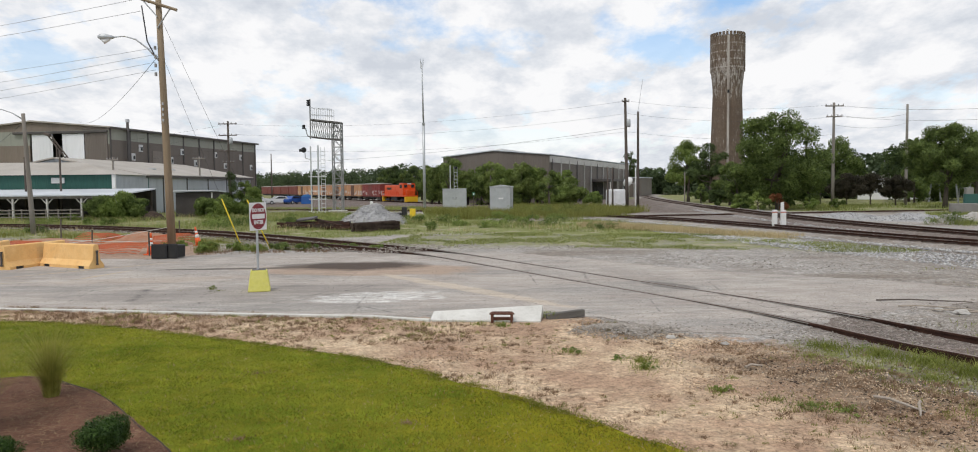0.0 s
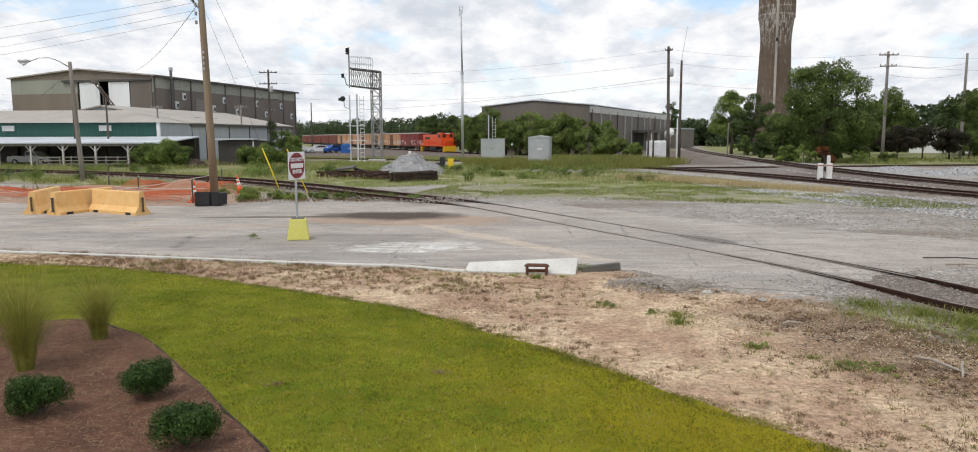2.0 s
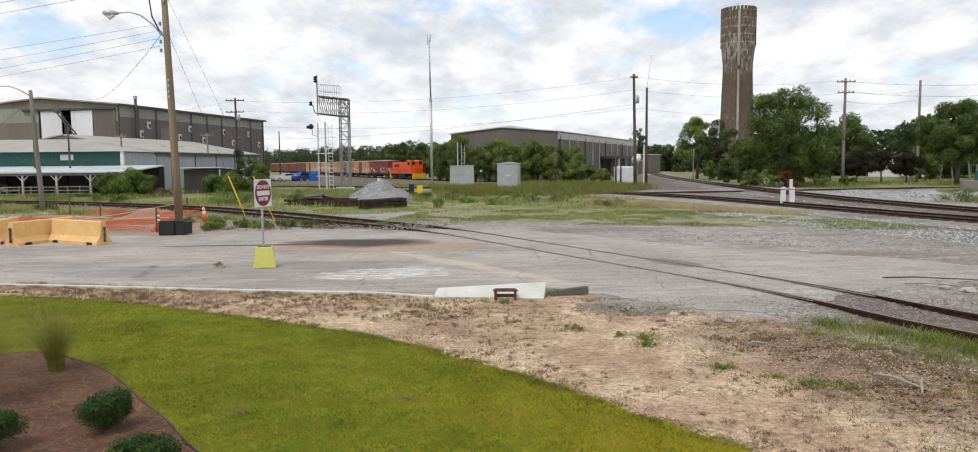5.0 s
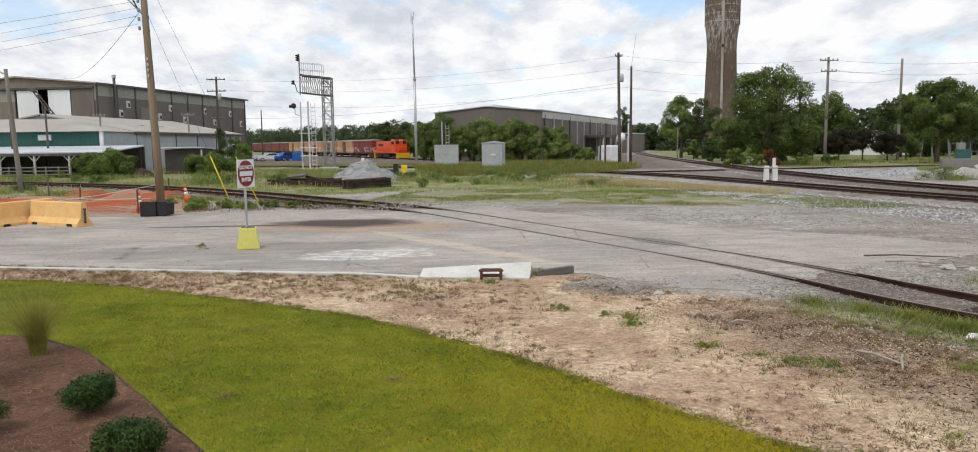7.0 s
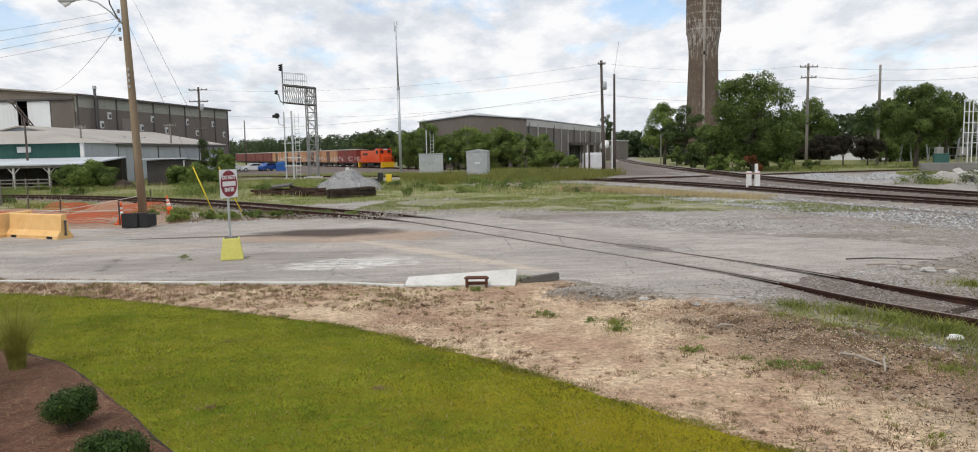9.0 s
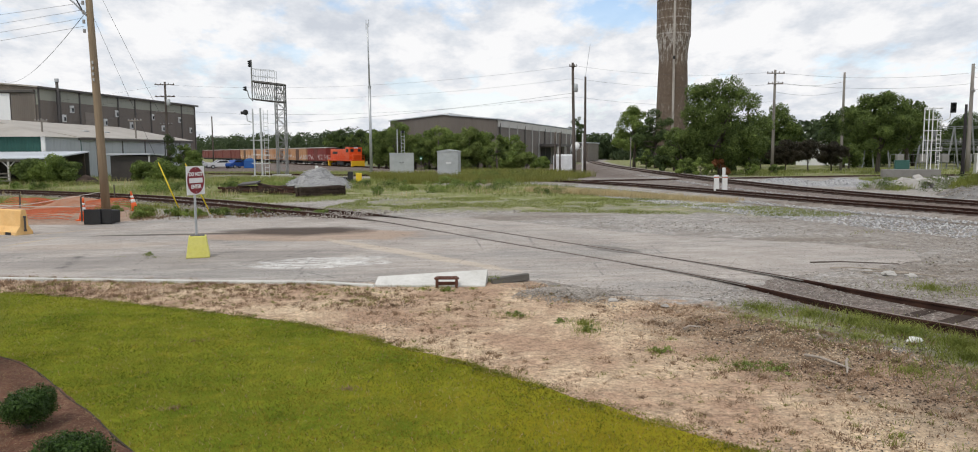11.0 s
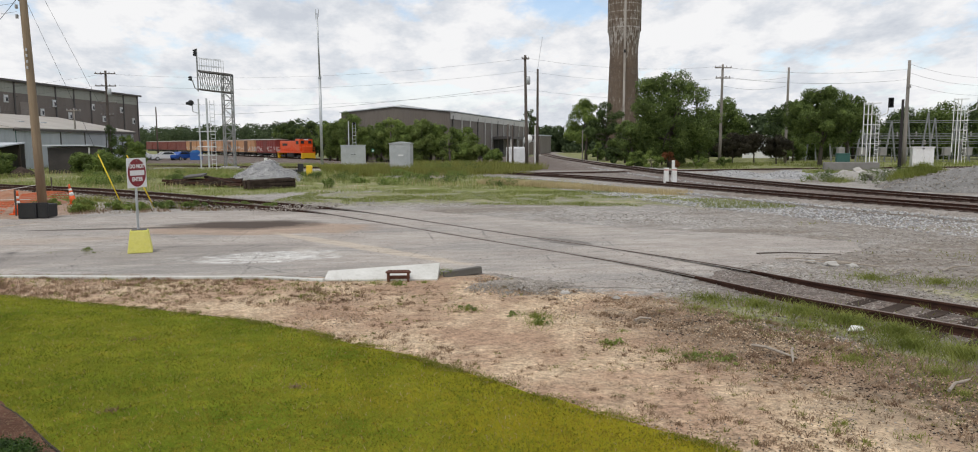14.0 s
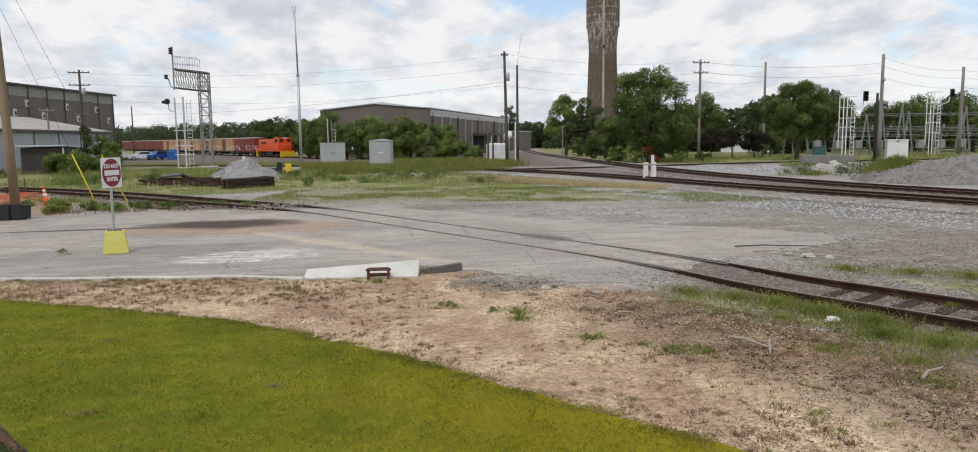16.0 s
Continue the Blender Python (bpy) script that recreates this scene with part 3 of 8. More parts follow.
def sweep(path, outline, off):
    """An outline carried along a path of 3D points, off metres to its right."""
    sh, n = Shape(), len(outline)
    vs = []
    for i, p in enumerate(path):
        d = path[min(i + 1, len(path) - 1)] - path[max(i - 1, 0)]
        u = np.array([d[1], -d[0]]) / math.hypot(d[0], d[1])
        vs += [(p[0] + u[0] * (off + a), p[1] + u[1] * (off + a), p[2] + b) for a, b in outline]
    fs = [(i * n + k, i * n + (k + 1) % n, (i + 1) * n + (k + 1) % n, (i + 1) * n + k) for i in range(len(path) - 1) for k in range(n)]
    sh.add(vs, fs + [tuple(range(n)), tuple(range(len(vs) - n, len(vs)))])
    return sh


tie_shape = Shape().box(0, 0, -0.07, 2.55, 0.23, 0.16, bev=0.012)
TIE_MESH = tie_shape.mesh("tie")
TIE_MESH.materials.append(TIE)


def track(pts, label, ties_from, drop=0.10, steps=10):
    """A railway track; ties_from(x, y) says where sleepers show."""
    root = thing("railway_track", Matrix(), label, "railway track", "railway tracks")
    path = bend(pts, steps)
    for off in (-0.7535, 0.7535):
        part("rail", sweep(path, RAIL, off), RUST, root)
        part("rail_head", sweep(path, [(-0.03, 0.0), (0.03, 0.0), (0.024, 0.004), (-0.024, 0.004)], off), RAIL_TOP, root, "brown running surface worn smooth")
    run = 0.0
    for a, b in zip(path, path[1:]):
        d = b - a
        seg = math.hypot(d[0], d[1])
        while run < seg:
            p = a + d * run / seg
            if ties_from(p[0], p[1]):
                ob = new("tie", TIE_MESH)
                ob.parent = root
                ob.matrix_basis = pose(p[0], p[1], p[2] - drop + random.uniform(-0.012, 0.012), 0, 0, math.degrees(math.atan2(-d[0], d[1])) + random.uniform(-2, 2))
            run += 0.58
        run -= seg
    return root, path


spur, spur_path = track(SPUR, "rusty single track set flush into the asphalt yard", lambda x, y: y < 14.3 or (33.5 < y < 58), 0.15)
GAP = surface("dirt_filled_groove", (0.15, 0.138, 0.12), (0.27, 0.25, 0.225), 0.95, 0, 3, 30)
yard = [p for p in spur_path if 14.2 < p[1] < 31.2]
for off in (-0.66, 0.66, -0.83, 0.83):
    w = 0.030 if abs(off) < 0.7 else 0.014
    part("groove", sweep(yard, [(-w, 0.0045 - 0.012), (w, 0.0045 - 0.012), (w, -0.02), (-w, -0.02)], off), GAP, spur, "dark dirt-filled groove beside the rail")
track(MAIN_NEAR, "rusty main line track on grey ballast", lambda x, y: 14 < y < 66)
track(MAIN_FAR, "rusty curving main line track on grey ballast", lambda x, y: 14 < y < 88)
track(CROSS, "rusty cross track at the railway junction", lambda x, y: x < 62)


def bars(pairs, r=0.045, n=5):
    sh = Shape()
    for a, b in pairs:
        sh.tube([a, b], r, n)
    return sh


# ---------- buildings ----------


def cladding(name, a, b, rib=0.3, axis=0):
    """Ribbed painted sheet metal."""
    k = Nodes(name, 0.6, 0.0, 0.35)
    oc = k.t.nodes.new("ShaderNodeTexCoord").outputs["Object"]
    s = k.sep(oc)
    wave = k.math("SINE", k.math("MULTIPLY", k.math("ADD", s[0], s[1]), 2 * math.pi / rib))
    col = k.mix(k.ramp(k.noise(0.25, 6, 0.6, (1, 1, 0.3)), (0.35, 0.0), (0.65, 1.0)), a, b)
    col = k.mix(k.ramp(k.noise(1.2, 7, 0.7, (1, 1, 0.12)), (0.55, 0.0), (0.75, 0.5)), col, tuple(v * 0.62 for v in a))
    return k.finish(col, wave, 0.4, 0.03)


BROWN_CLAD = cladding("brown_sheet_metal", (0.135, 0.115, 0.098), (0.165, 0.142, 0.122))
TAN_CLAD = cladding("tan_sheet_metal", (0.185, 0.150, 0.118), (0.225, 0.185, 0.150))
SAGE_CLAD = cladding("sage_sheet_metal", (0.27, 0.28, 0.235), (0.31, 0.32, 0.27))
GREY_CLAD = cladding("pale_grey_sheet_metal", (0.36, 0.39, 0.42), (0.44, 0.47, 0.50))
WHITE_CLAD = cladding("white_sheet_metal", (0.72, 0.73, 0.74), (0.80, 0.81, 0.82), 0.6)
GREEN_CLAD = cladding("dark_green_sheet_metal", (0.022, 0.085, 0.07), (0.03, 0.105, 0.085))
ROOF_TAN = cladding("weathered_tan_roof", (0.33, 0.30, 0.26), (0.40, 0.37, 0.33), 0.5)
ROOF_WHITE = cladding("white_metal_roof", (0.44, 0.47, 0.50), (0.55, 0.58, 0.61), 0.5)
TRIM_DARK = surface("dark_trim", (0.07, 0.065, 0.06), (0.10, 0.09, 0.085), 0.6)
TRIM_PALE = surface("pale_trim", (0.52, 0.51, 0.48), (0.62, 0.61, 0.58), 0.6)
LOUVER = surface("pale_louver", (0.55, 0.56, 0.55), (0.65, 0.66, 0.65), 0.5)
GLASS = surface("dark_glazing", (0.03, 0.035, 0.04), (0.05, 0.055, 0.06), 0.15)


def gable(root, wide, deep, eave, ridge, wall_m, roof_m, over=0.3, ridge_x=None):
    """Four walls and a two-sided roof; local x from -wide to 0, y from 0 to deep, ridge along y."""
    rx = -wide / 2 if ridge_x is None else ridge_x
    for nm, y in (("front_wall", 0.0), ("rear_wall", deep - 0.25)):
        part(nm, Shape().extrude([(-wide, 0), (0, 0), (0, eave), (rx, ridge), (-wide, eave)], (0, y, 0), (0, y + 0.25, 0), (1, 0, 0)), wall_m, root)
    for x in (-0.25, -wide):
        part("side_wall", Shape().box(x + 0.125, deep / 2, eave / 2, 0.25, deep - 0.5, eave), wall_m, root)
    sl, sr = (ridge - eave) / (rx + wide), (ridge - eave) / -rx
    part("roof", Shape().extrude([(-wide - over, eave - sl * over + 0.02), (rx, ridge + 0.02), (over, eave - sr * over + 0.02), (over, eave - sr * over + 0.18), (rx, ridge + 0.18), (-wide - over, eave - sl * over + 0.18)], (0, -over, 0), (0, deep + over, 0), (1, 0, 0)), roof_m, root)


hall = thing("industrial_hall", pose(-59, 114, 0, 0, 0, -9.9), "large brown sheet metal hall with open white sliding doors", "building")
W0, D0, E0, R0 = 27.0, 46.7, 12.5, 13.7
for a, b in ((-27.0, -14.1), (-4.2, 0.0)):
    part("front_wall", Shape().box((a + b) / 2, 0.15, 5.0, b - a, 0.3, 10.0), TAN_CLAD if a < -20 else BROWN_CLAD, hall)
part("upper_band", Shape().extrude([(-14.1, 11.9), (-4.2, 11.9), (-4.2, 10), (0, 10), (0, 12.2), (-W0, 12.2), (-W0, 10), (-14.1, 10)], (0, 0, 0), (0, 0.3, 0), (1, 0, 0)), SAGE_CLAD, hall, "sage green upper wall band")
part("gable_panel", Shape().extrude([(0, 12.2), (0, E0), (-W0 / 2, R0), (-W0, E0), (-W0, 12.2)], (0, 0, 0), (0, 0.3, 0), (1, 0, 0)), TAN_CLAD, hall, "tan sheet metal gable")
part("door_track", Shape().box(-8.5, -0.25, 11.95, 16.6, 0.4, 0.35, bev=0.03), TRIM_DARK, hall, "dark sliding door rail")
for x, w in ((-11.7, 3.7), (-6.2, 3.8)):
    dr = part("sliding_door", Shape().box(x, -0.12, 5.85, w, 0.12, 11.7, bev=0.02), WHITE_CLAD, hall, "white sheet metal sliding door")
part("sliding_door", Shape().box(-2.2, -0.12, 5.85, 3.9, 0.1, 11.7, bev=0.02), BROWN_CLAD, hall)
part("side_wall", Shape().box(-0.15, D0 / 2, 5.35, 0.3, D0 - 0.6, 10.7), BROWN_CLAD, hall)
part("side_band", Shape().box(-0.15, D0 / 2, 11.6, 0.32, D0 - 0.6, 1.8), SAGE_CLAD, hall, "sage green upper wall band")
part("far_wall", Shape().box(-W0 + 0.15, D0 / 2, 6.25, 0.3, D0 - 0.6, 12.5), BROWN_CLAD, hall)
part("rear_wall", Shape().extrude([(-W0, 0), (0, 0), (0, E0), (-W0 / 2, R0), (-W0, E0)], (0, D0 - 0.3, 0), (0, D0, 0), (1, 0, 0)), BROWN_CLAD, hall)
part("roof", Shape().extrude([(-W0 - 0.4, E0), (-W0 / 2, R0 + 0.02), (0.4, E0), (0.4, E0 + 0.2), (-W0 / 2, R0 + 0.25), (-W0 - 0.4, E0 + 0.2)], (0, -0.4, 0), (0, D0 + 0.4, 0), (1, 0, 0)), ROOF_TAN, hall)
part("gutter", Shape().box(0.5, D0 / 2, 12.5, 0.25, D0 + 0.6, 0.3, bev=0.03), TRIM_DARK, hall)
for q in (0.0, 0.1, 0.2, 0.31, 0.42, 0.53, 0.64, 0.76, 0.88, 0.995):
    part("downspout", Shape().box(0.06, 0.2 + q * (D0 - 0.4), 6.2, 0.12, 0.28, 12.3), TRIM_DARK, hall)
for q, z in ((0.16, 9.7), (0.118, 8.2), (0.41, 9.6), (0.34, 8.0), (0.50, 7.7), (0.65, 9.5), (0.724, 7.5), (0.857, 9.4), (0.95, 7.4)):
    wv = part("window", Shape().box(0.05, q * D0, z, 0.14, 0.95, 1.15, bev=0.02), LOUVER, hall, "small pale louvred window")
    part("pane", Shape().box(0.13, q * D0 + 0.15, z - 0.1, 0.02, 0.45, 0.6), GLASS, wv)
part("door_panel", Shape().box(0.03, 0.255 * D0, 8.2, 0.1, 2.6, 2.4), surface("faded_panel", (0.23, 0.2, 0.17), (0.27, 0.24, 0.21)), hall)
part("flue", Shape().tube([(0.6, 3.6, 0), (0.6, 3.6, 13.6)], 0.22, 10), TRIM_DARK, hall, smooth=True)
part("flue_cap", Shape().tube([(0.6, 3.6, 13.6), (0.6, 3.6, 14.1)], 0.32, 10), STEEL_GREY, hall)
part("floor_slab", Shape().box(-W0 / 2, D0 / 2, 0.06, W0 - 0.6, D0 - 0.6, 0.1), CONCRETE, hall)

conv = thing("conveyor", pose(-58.0, 99, 0), "dark inclined lattice conveyor beside the grey shed", "conveyor")
part("boom", bars([((-1.4, 0, 10.1), (1.5, 0, 6.1)), ((-1.15, 0, 10.35), (1.75, 0, 6.35))] + [((-1.4 + i * 0.29, 0, 10.1 - i * 0.4), (-1.05 + i * 0.29, 0, 10.2 - i * 0.4)) for i in range(11)], 0.09), POLE_DARK, conv)
part("head", Shape().box(-1.6, 0, 10.4, 0.9, 0.6, 0.35, m=Matrix.Rotation(radians(20), 4, "Y"), bev=0.05), POLE_DARK, conv)
for x, z in ((-0.4, 8.8), (1.2, 6.6)):
    part("leg", Shape().tube([(x, 0, 0), (x, 0, z)], 0.09, 6), POLE_DARK, conv)

shed = thing("storage_shed", pose(-40.5, 86, 0, 0, 0, -4.3), "pale grey sheet metal shed with a weathered low roof", "shed")
gable(shed, 22, 31, 4.5, 6.6, GREY_CLAD, ROOF_TAN)
for y in (4, 10, 16, 22, 27):
    part("downspout", Shape().box(0.05, y, 2.2, 0.1, 0.12, 4.4), TRIM_DARK, shed)
part("eave_trim", Shape().box(0.32, 15.5, 4.4, 0.12, 31.4, 0.28), TRIM_DARK, shed)
for y in (6.5, 11.5):
    part("roof_vent", Shape().box(-4.5, y + 3, 5.35, 0.9, 0.9, 0.5, bev=0.05), STEEL_GREY, shed)

green_shed = thing("storage_shed", pose(-40.3, 87.0, 0, 0, 0, 90), "long dark green sheet metal shed with a tan hipped roof", "shed")
part("front_wall", Shape().box(-8.4, 22.5, 2.27, 0.2, 45, 4.54), GREEN_CLAD, green_shed)
part("rear_wall", Shape().box(-0.6, 22.5, 2.27, 0.2, 45, 4.54), GREEN_CLAD, green_shed)
part("end_wall", Shape().box(-4.5, 0.1, 2.27, 7.6, 0.2, 4.54), GREY_CLAD, green_shed, "pale grey end wall")
part("end_wall", Shape().box(-4.5, 44.9, 2.27, 7.6, 0.2, 4.54), GREEN_CLAD, green_shed)
rf = [(-8.9, -0.3, 4.5), (-0.1, -0.3, 4.5), (-0.1, 45.3, 4.5), (-8.9, 45.3, 4.5), (-0.6, 7.6, 6.15), (-0.6, 45.3, 6.15)]
part("roof", Shape().add(rf, [(0, 1, 4), (0, 4, 5, 3), (1, 2, 5, 4), (3, 5, 2), (3, 2, 1, 0)]), ROOF_TAN, green_shed)
part("corner_trim", Shape().box(-8.62, -0.02, 2.3, 0.22, 0.35, 4.5), WHITE, green_shed, "white corner board")
for y in (6, 17, 30):
    part("window", Shape().box(-8.55, y, 3.9, 0.12, 1.4, 0.6), LOUVER, green_shed)

canopy = thing("open_canopy", pose(-35.6, 70, 0), "low open shelter with a white metal roof on timber posts", "shelter")
part("roof", Shape().extrude([(0, 2.28), (8.0, 2.86), (8.0, 2.98), (0, 2.40)], (0, 0, 0), (-34, 0, 0), (0, 1, 0)), ROOF_WHITE, canopy)
part("beam", Shape().box(-17, 0.25, 2.16, 33.6, 0.15, 0.22), POLE_GREY, canopy)
for i in range(11):
    x = -0.4 - i * 3.3
    ps = part("post", Shape().box(x, 0.25, 1.02, 0.16, 0.16, 2.06, bev=0.01), TRIM_PALE, canopy)
    for s in (-1, 1):
        part("brace", Shape().tube([(x + s * 0.07, 0.25, 1.55), (x + s * 0.55, 0.25, 2.06)], 0.05, 5), TRIM_PALE, ps)
    part("rear_post", Shape().box(x, 7.6, 1.4, 0.2, 0.2, 2.8), POLE_DARK, canopy)
part("back_wall", Shape().box(-17, 7.85, 1.45, 34, 0.12, 2.9), TRIM_DARK, canopy)

lean = thing("lean_to_shed", pose(-32.9, 76, 0), "dark lean-to shed with a white roof edge", "shed")
part("wall", Shape().box(2.1, 1.6, 1.25, 3.9, 3.0, 2.5), surface("dark_boards", (0.045, 0.04, 0.038), (0.07, 0.06, 0.055)), lean)
part("roof", Shape().box(2.1, 1.5, 2.62, 4.4, 3.6, 0.14, m=Matrix.Rotation(radians(-2), 4, "X")), ROOF_WHITE, lean)
part("post", Shape().box(4.0, -0.1, 1.27, 0.12, 0.12, 2.54), TRIM_PALE, lean)

rail_fence = thing("rail_fence", pose(-47.5, 68.6, 0), "pale weathered timber rail fence in the grass", "fence")
for i in range(9):
    part("post", Shape().box(i * 1.15, 0, 0.55, 0.10, 0.10, 1.1, bev=0.01), POLE_GREY, rail_fence)
for z in (0.35, 0.68, 1.0):
    part("board", Shape().box(4.6, -0.07, z, 9.4, 0.03, 0.09), POLE_GREY, rail_fence)

ware = thing("warehouse", pose(9.8, 122, 0, 0, 0, -21.7), "brown sheet metal warehouse with a shallow gable roof", "warehouse")
gable(ware, 19.4, 68, 8.0, 8.9, BROWN_CLAD, ROOF_WHITE, 0.25)
part("eave_band", Shape().box(0.05, 34, 7.35, 0.12, 67.4, 1.1), TRIM_PALE, ware, "pale band below the eaves")
for i in range(13):
    part("downspout", Shape().box(0.09, 1.5 + i * 5.4, 3.7, 0.16, 0.3, 7.4), TRIM_PALE if i % 3 else TRIM_DARK, ware)
dock = part("loading_bay", Shape().box(2.0, 42, 3.9, 4.0, 26, 0.5), TRIM_DARK, ware, "dark lean-to roof over the loading bay")
for y in (29.3, 36, 42, 48, 54.7):
    part("bay_post", Shape().box(3.9, y, 1.85, 0.25, 0.25, 3.7), TRIM_PALE, dock)
# Flat dark panel on the closed wall, painted shade of the open bay.
part("bay_opening", Shape().box(0.08, 35, 1.8, 0.1, 9, 3.4), DARK, ware, "dark open loading bay")
part("ridge_vent", Shape().box(-9.7, 9, 9.2, 0.9, 14, 0.35, bev=0.05), WHITE, ware)
annex = thing("warehouse_annex", pose(33.0, 178, 0, 0, 0, -21.7), "low dark brown annex beside the warehouse", "warehouse")
part("wall", Shape().box(1.8, 8, 2.3, 3.4, 16, 4.6), BROWN_CLAD, annex)
part("roof", Shape().box(1.8, 8, 4.7, 3.9, 16.5, 0.22), ROOF_WHITE, annex)

# ---------- water tower ----------
k = Nodes("stained_tower_concrete", 0.9, 0, 0.2)
s3 = k.sep(k.pos)
n1, n2, n3 = k.noise(0.25, 6, 0.6), k.noise(4.2, 9, 0.78, (1, 1, 0.16)), k.noise(4.5, 5, 0.7)
col = k.mix(k.ramp(n1, (0.35, 0.0), (0.65, 1.0)), (0.135, 0.100, 0.074), (0.190, 0.145, 0.108))
col = k.mix(k.ramp(n3, (0.35, 0.6), (0.6, 0.0)), col, (0.09, 0.066, 0.05))
band = k.ramp(k.math("MULTIPLY", s3[2], 1 / 30.0), (0.53, 0.0), (0.60, 0.09), (0.70, 0.10), (0.76, 0.05), (0.88, 0.03))
lift_mark = k.ramp(k.math("SINE", k.math("MULTIPLY", s3[2], 2 * math.pi / 1.25)), (0.80, 0.0), (0.95, 0.07))
upper = k.ramp(k.math("MULTIPLY", s3[2], 1 / 30.0), (0.66, 0.0), (0.72, 1.0))
pale = k.ramp(k.math("ADD", k.math("ADD", n2, band), k.math("MULTIPLY", lift_mark, upper)), (0.575, 0.0), (0.66, 0.8))
col = k.mix(pale, col, (0.50, 0.47, 0.43))
course = k.math("SINE", k.math("MULTIPLY", s3[2], 2 * math.pi / 0.9))
TOWER_M = k.finish(col, k.math("ADD", k.math("MULTIPLY", course, 0.3), n3), 0.5, 0.05)
tower = thing("water_tower", pose(38.66, 120, 0), "tall brown concrete water tower with white stains and a notched rim", "tower")
sh, prof = Shape(), [(0, 2.85), (3, 2.74), (8, 2.60), (13, 2.44), (17.2, 2.30), (18.4, 2.33), (19.6, 2.45), (20.8, 2.60), (21.8, 2.66), (24, 2.66), (26.6, 2.66)]
NT = 28
vs = [(r * math.cos(2 * math.pi * i / NT), r * math.sin(2 * math.pi * i / NT), z) for z, r in prof for i in range(NT)]
fs = [(j * NT + i, j * NT + (i + 1) % NT, (j + 1) * NT + (i + 1) % NT, (j + 1) * NT + i) for j in range(len(prof) - 1) for i in range(NT)]
part("shaft", sh.add(vs, fs + [tuple(range((len(prof) - 1) * NT, len(prof) * NT))]), TOWER_M, tower, smooth=False)
for i in range(NT):
    a = 2 * math.pi * (i + 0.5) / NT
    part("rim_block", Shape().box(2.58 * math.cos(a), 2.58 * math.sin(a), 26.85, 0.28, 0.36, 0.5, math.degrees(a)), TOWER_M, tower)
for i in range(14):
    a = 2 * math.pi * i / 14
    part("rib", Shape().box(2.66 * math.cos(a), 2.66 * math.sin(a), 23.8, 0.16, 0.22, 5.6, math.degrees(a)), TOWER_M, tower)
a0 = math.atan2(-120, -38.66) + 0.05
part("pipe_chase", Shape().box(2.55 * math.cos(a0), 2.55 * math.sin(a0), 13.3, 0.42, 0.36, 26.4, math.degrees(a0)), surface("lime_stained_strip", (0.27, 0.235, 0.20), (0.50, 0.465, 0.42), 0.9, 0, 0.6, 8, (0.16, 0.125, 0.098), (1, 1, 0.3)), tower, "pale lime-stained vertical strip")
part("slot", Shape().box(2.68 * math.cos(a0), 2.68 * math.sin(a0), 17.6, 0.2, 0.3, 0.5, math.degrees(a0)), DARK, tower)
sh = Shape()
for i in range(6):
    a = math.pi * i / 3
    sh.tube([(0.55 * math.cos(a), 0.55 * math.sin(a), 26.6), (0.3 * math.cos(a), 0.3 * math.sin(a), 27.7), (0, 0, 28.0)], 0.035, 4)
part("beacon_frame", sh, WHITE, tower, "small white frame on the top")

# ---------- poles and cables ----------
INSULATOR = surface("grey_glaze", (0.25, 0.24, 0.23), (0.33, 0.32, 0.31), 0.3)


def utility_pole(x, y, h, r, label, wood, arms=(), lean=(0, 0), turn=0, gear=False):
    root = thing("utility_pole", pose(x, y, 0, 0, 0, turn), label, "utility pole", "utility poles")
    ca, sn = math.cos(radians(turn)), math.sin(radians(turn))
    lx, ly = lean[0] * ca + lean[1] * sn, -lean[0] * sn + lean[1] * ca
    part("pole", Shape().tube([(lx * f, ly * f, h * f - 0.15 * (f == 0)) for f in (0, 0.25, 0.5, 0.75, 1)], [r * (1 - 0.32 * f) for f in (0, 0.25, 0.5, 0.75, 1)], 12), wood, root, smooth=True)
    for z, w in arms:
        f = z / h
        arm = part("crossarm", Shape().box(lx * f, ly * f - r * 0.9, z, w, 0.11, 0.13, bev=0.01), wood, root)
        for u in (-0.46, -0.2, 0.2, 0.46):
            part("insulator", Shape().tube([(lx * f + u * w, ly * f - r * 0.9, z + 0.06), (lx * f + u * w, ly * f - r * 0.9, z + 0.14), (lx * f + u * w, ly * f - r * 0.9, z + 0.24)], [0.05, 0.07, 0.03], 7), INSULATOR, arm)
    if gear:
        part("transformer", Shape().tube([(lx + 0.35, ly, h - 3.2), (lx + 0.35, ly, h - 3.1), (lx + 0.35, ly, h - 2.4), (lx + 0.35, ly, h - 2.3)], [0.2, 0.26, 0.26, 0.18], 12), STEEL_GREY, root, "grey can transformer", True)
    return root


def cable(p0, p1, sag, r, label="thin black overhead cable"):
    p0, p1 = Vector(p0), Vector(p1)
    pts = [p0.lerp(p1, i / 24) - Vector((0, 0, sag * 4 * (i / 24) * (1 - i / 24))) for i in range(25)]
    ob = part("overhead_cable", Shape().tube(pts, r, 5), CABLE, smooth=True)
    return tagged(ob, label, "cable", "overhead cables")


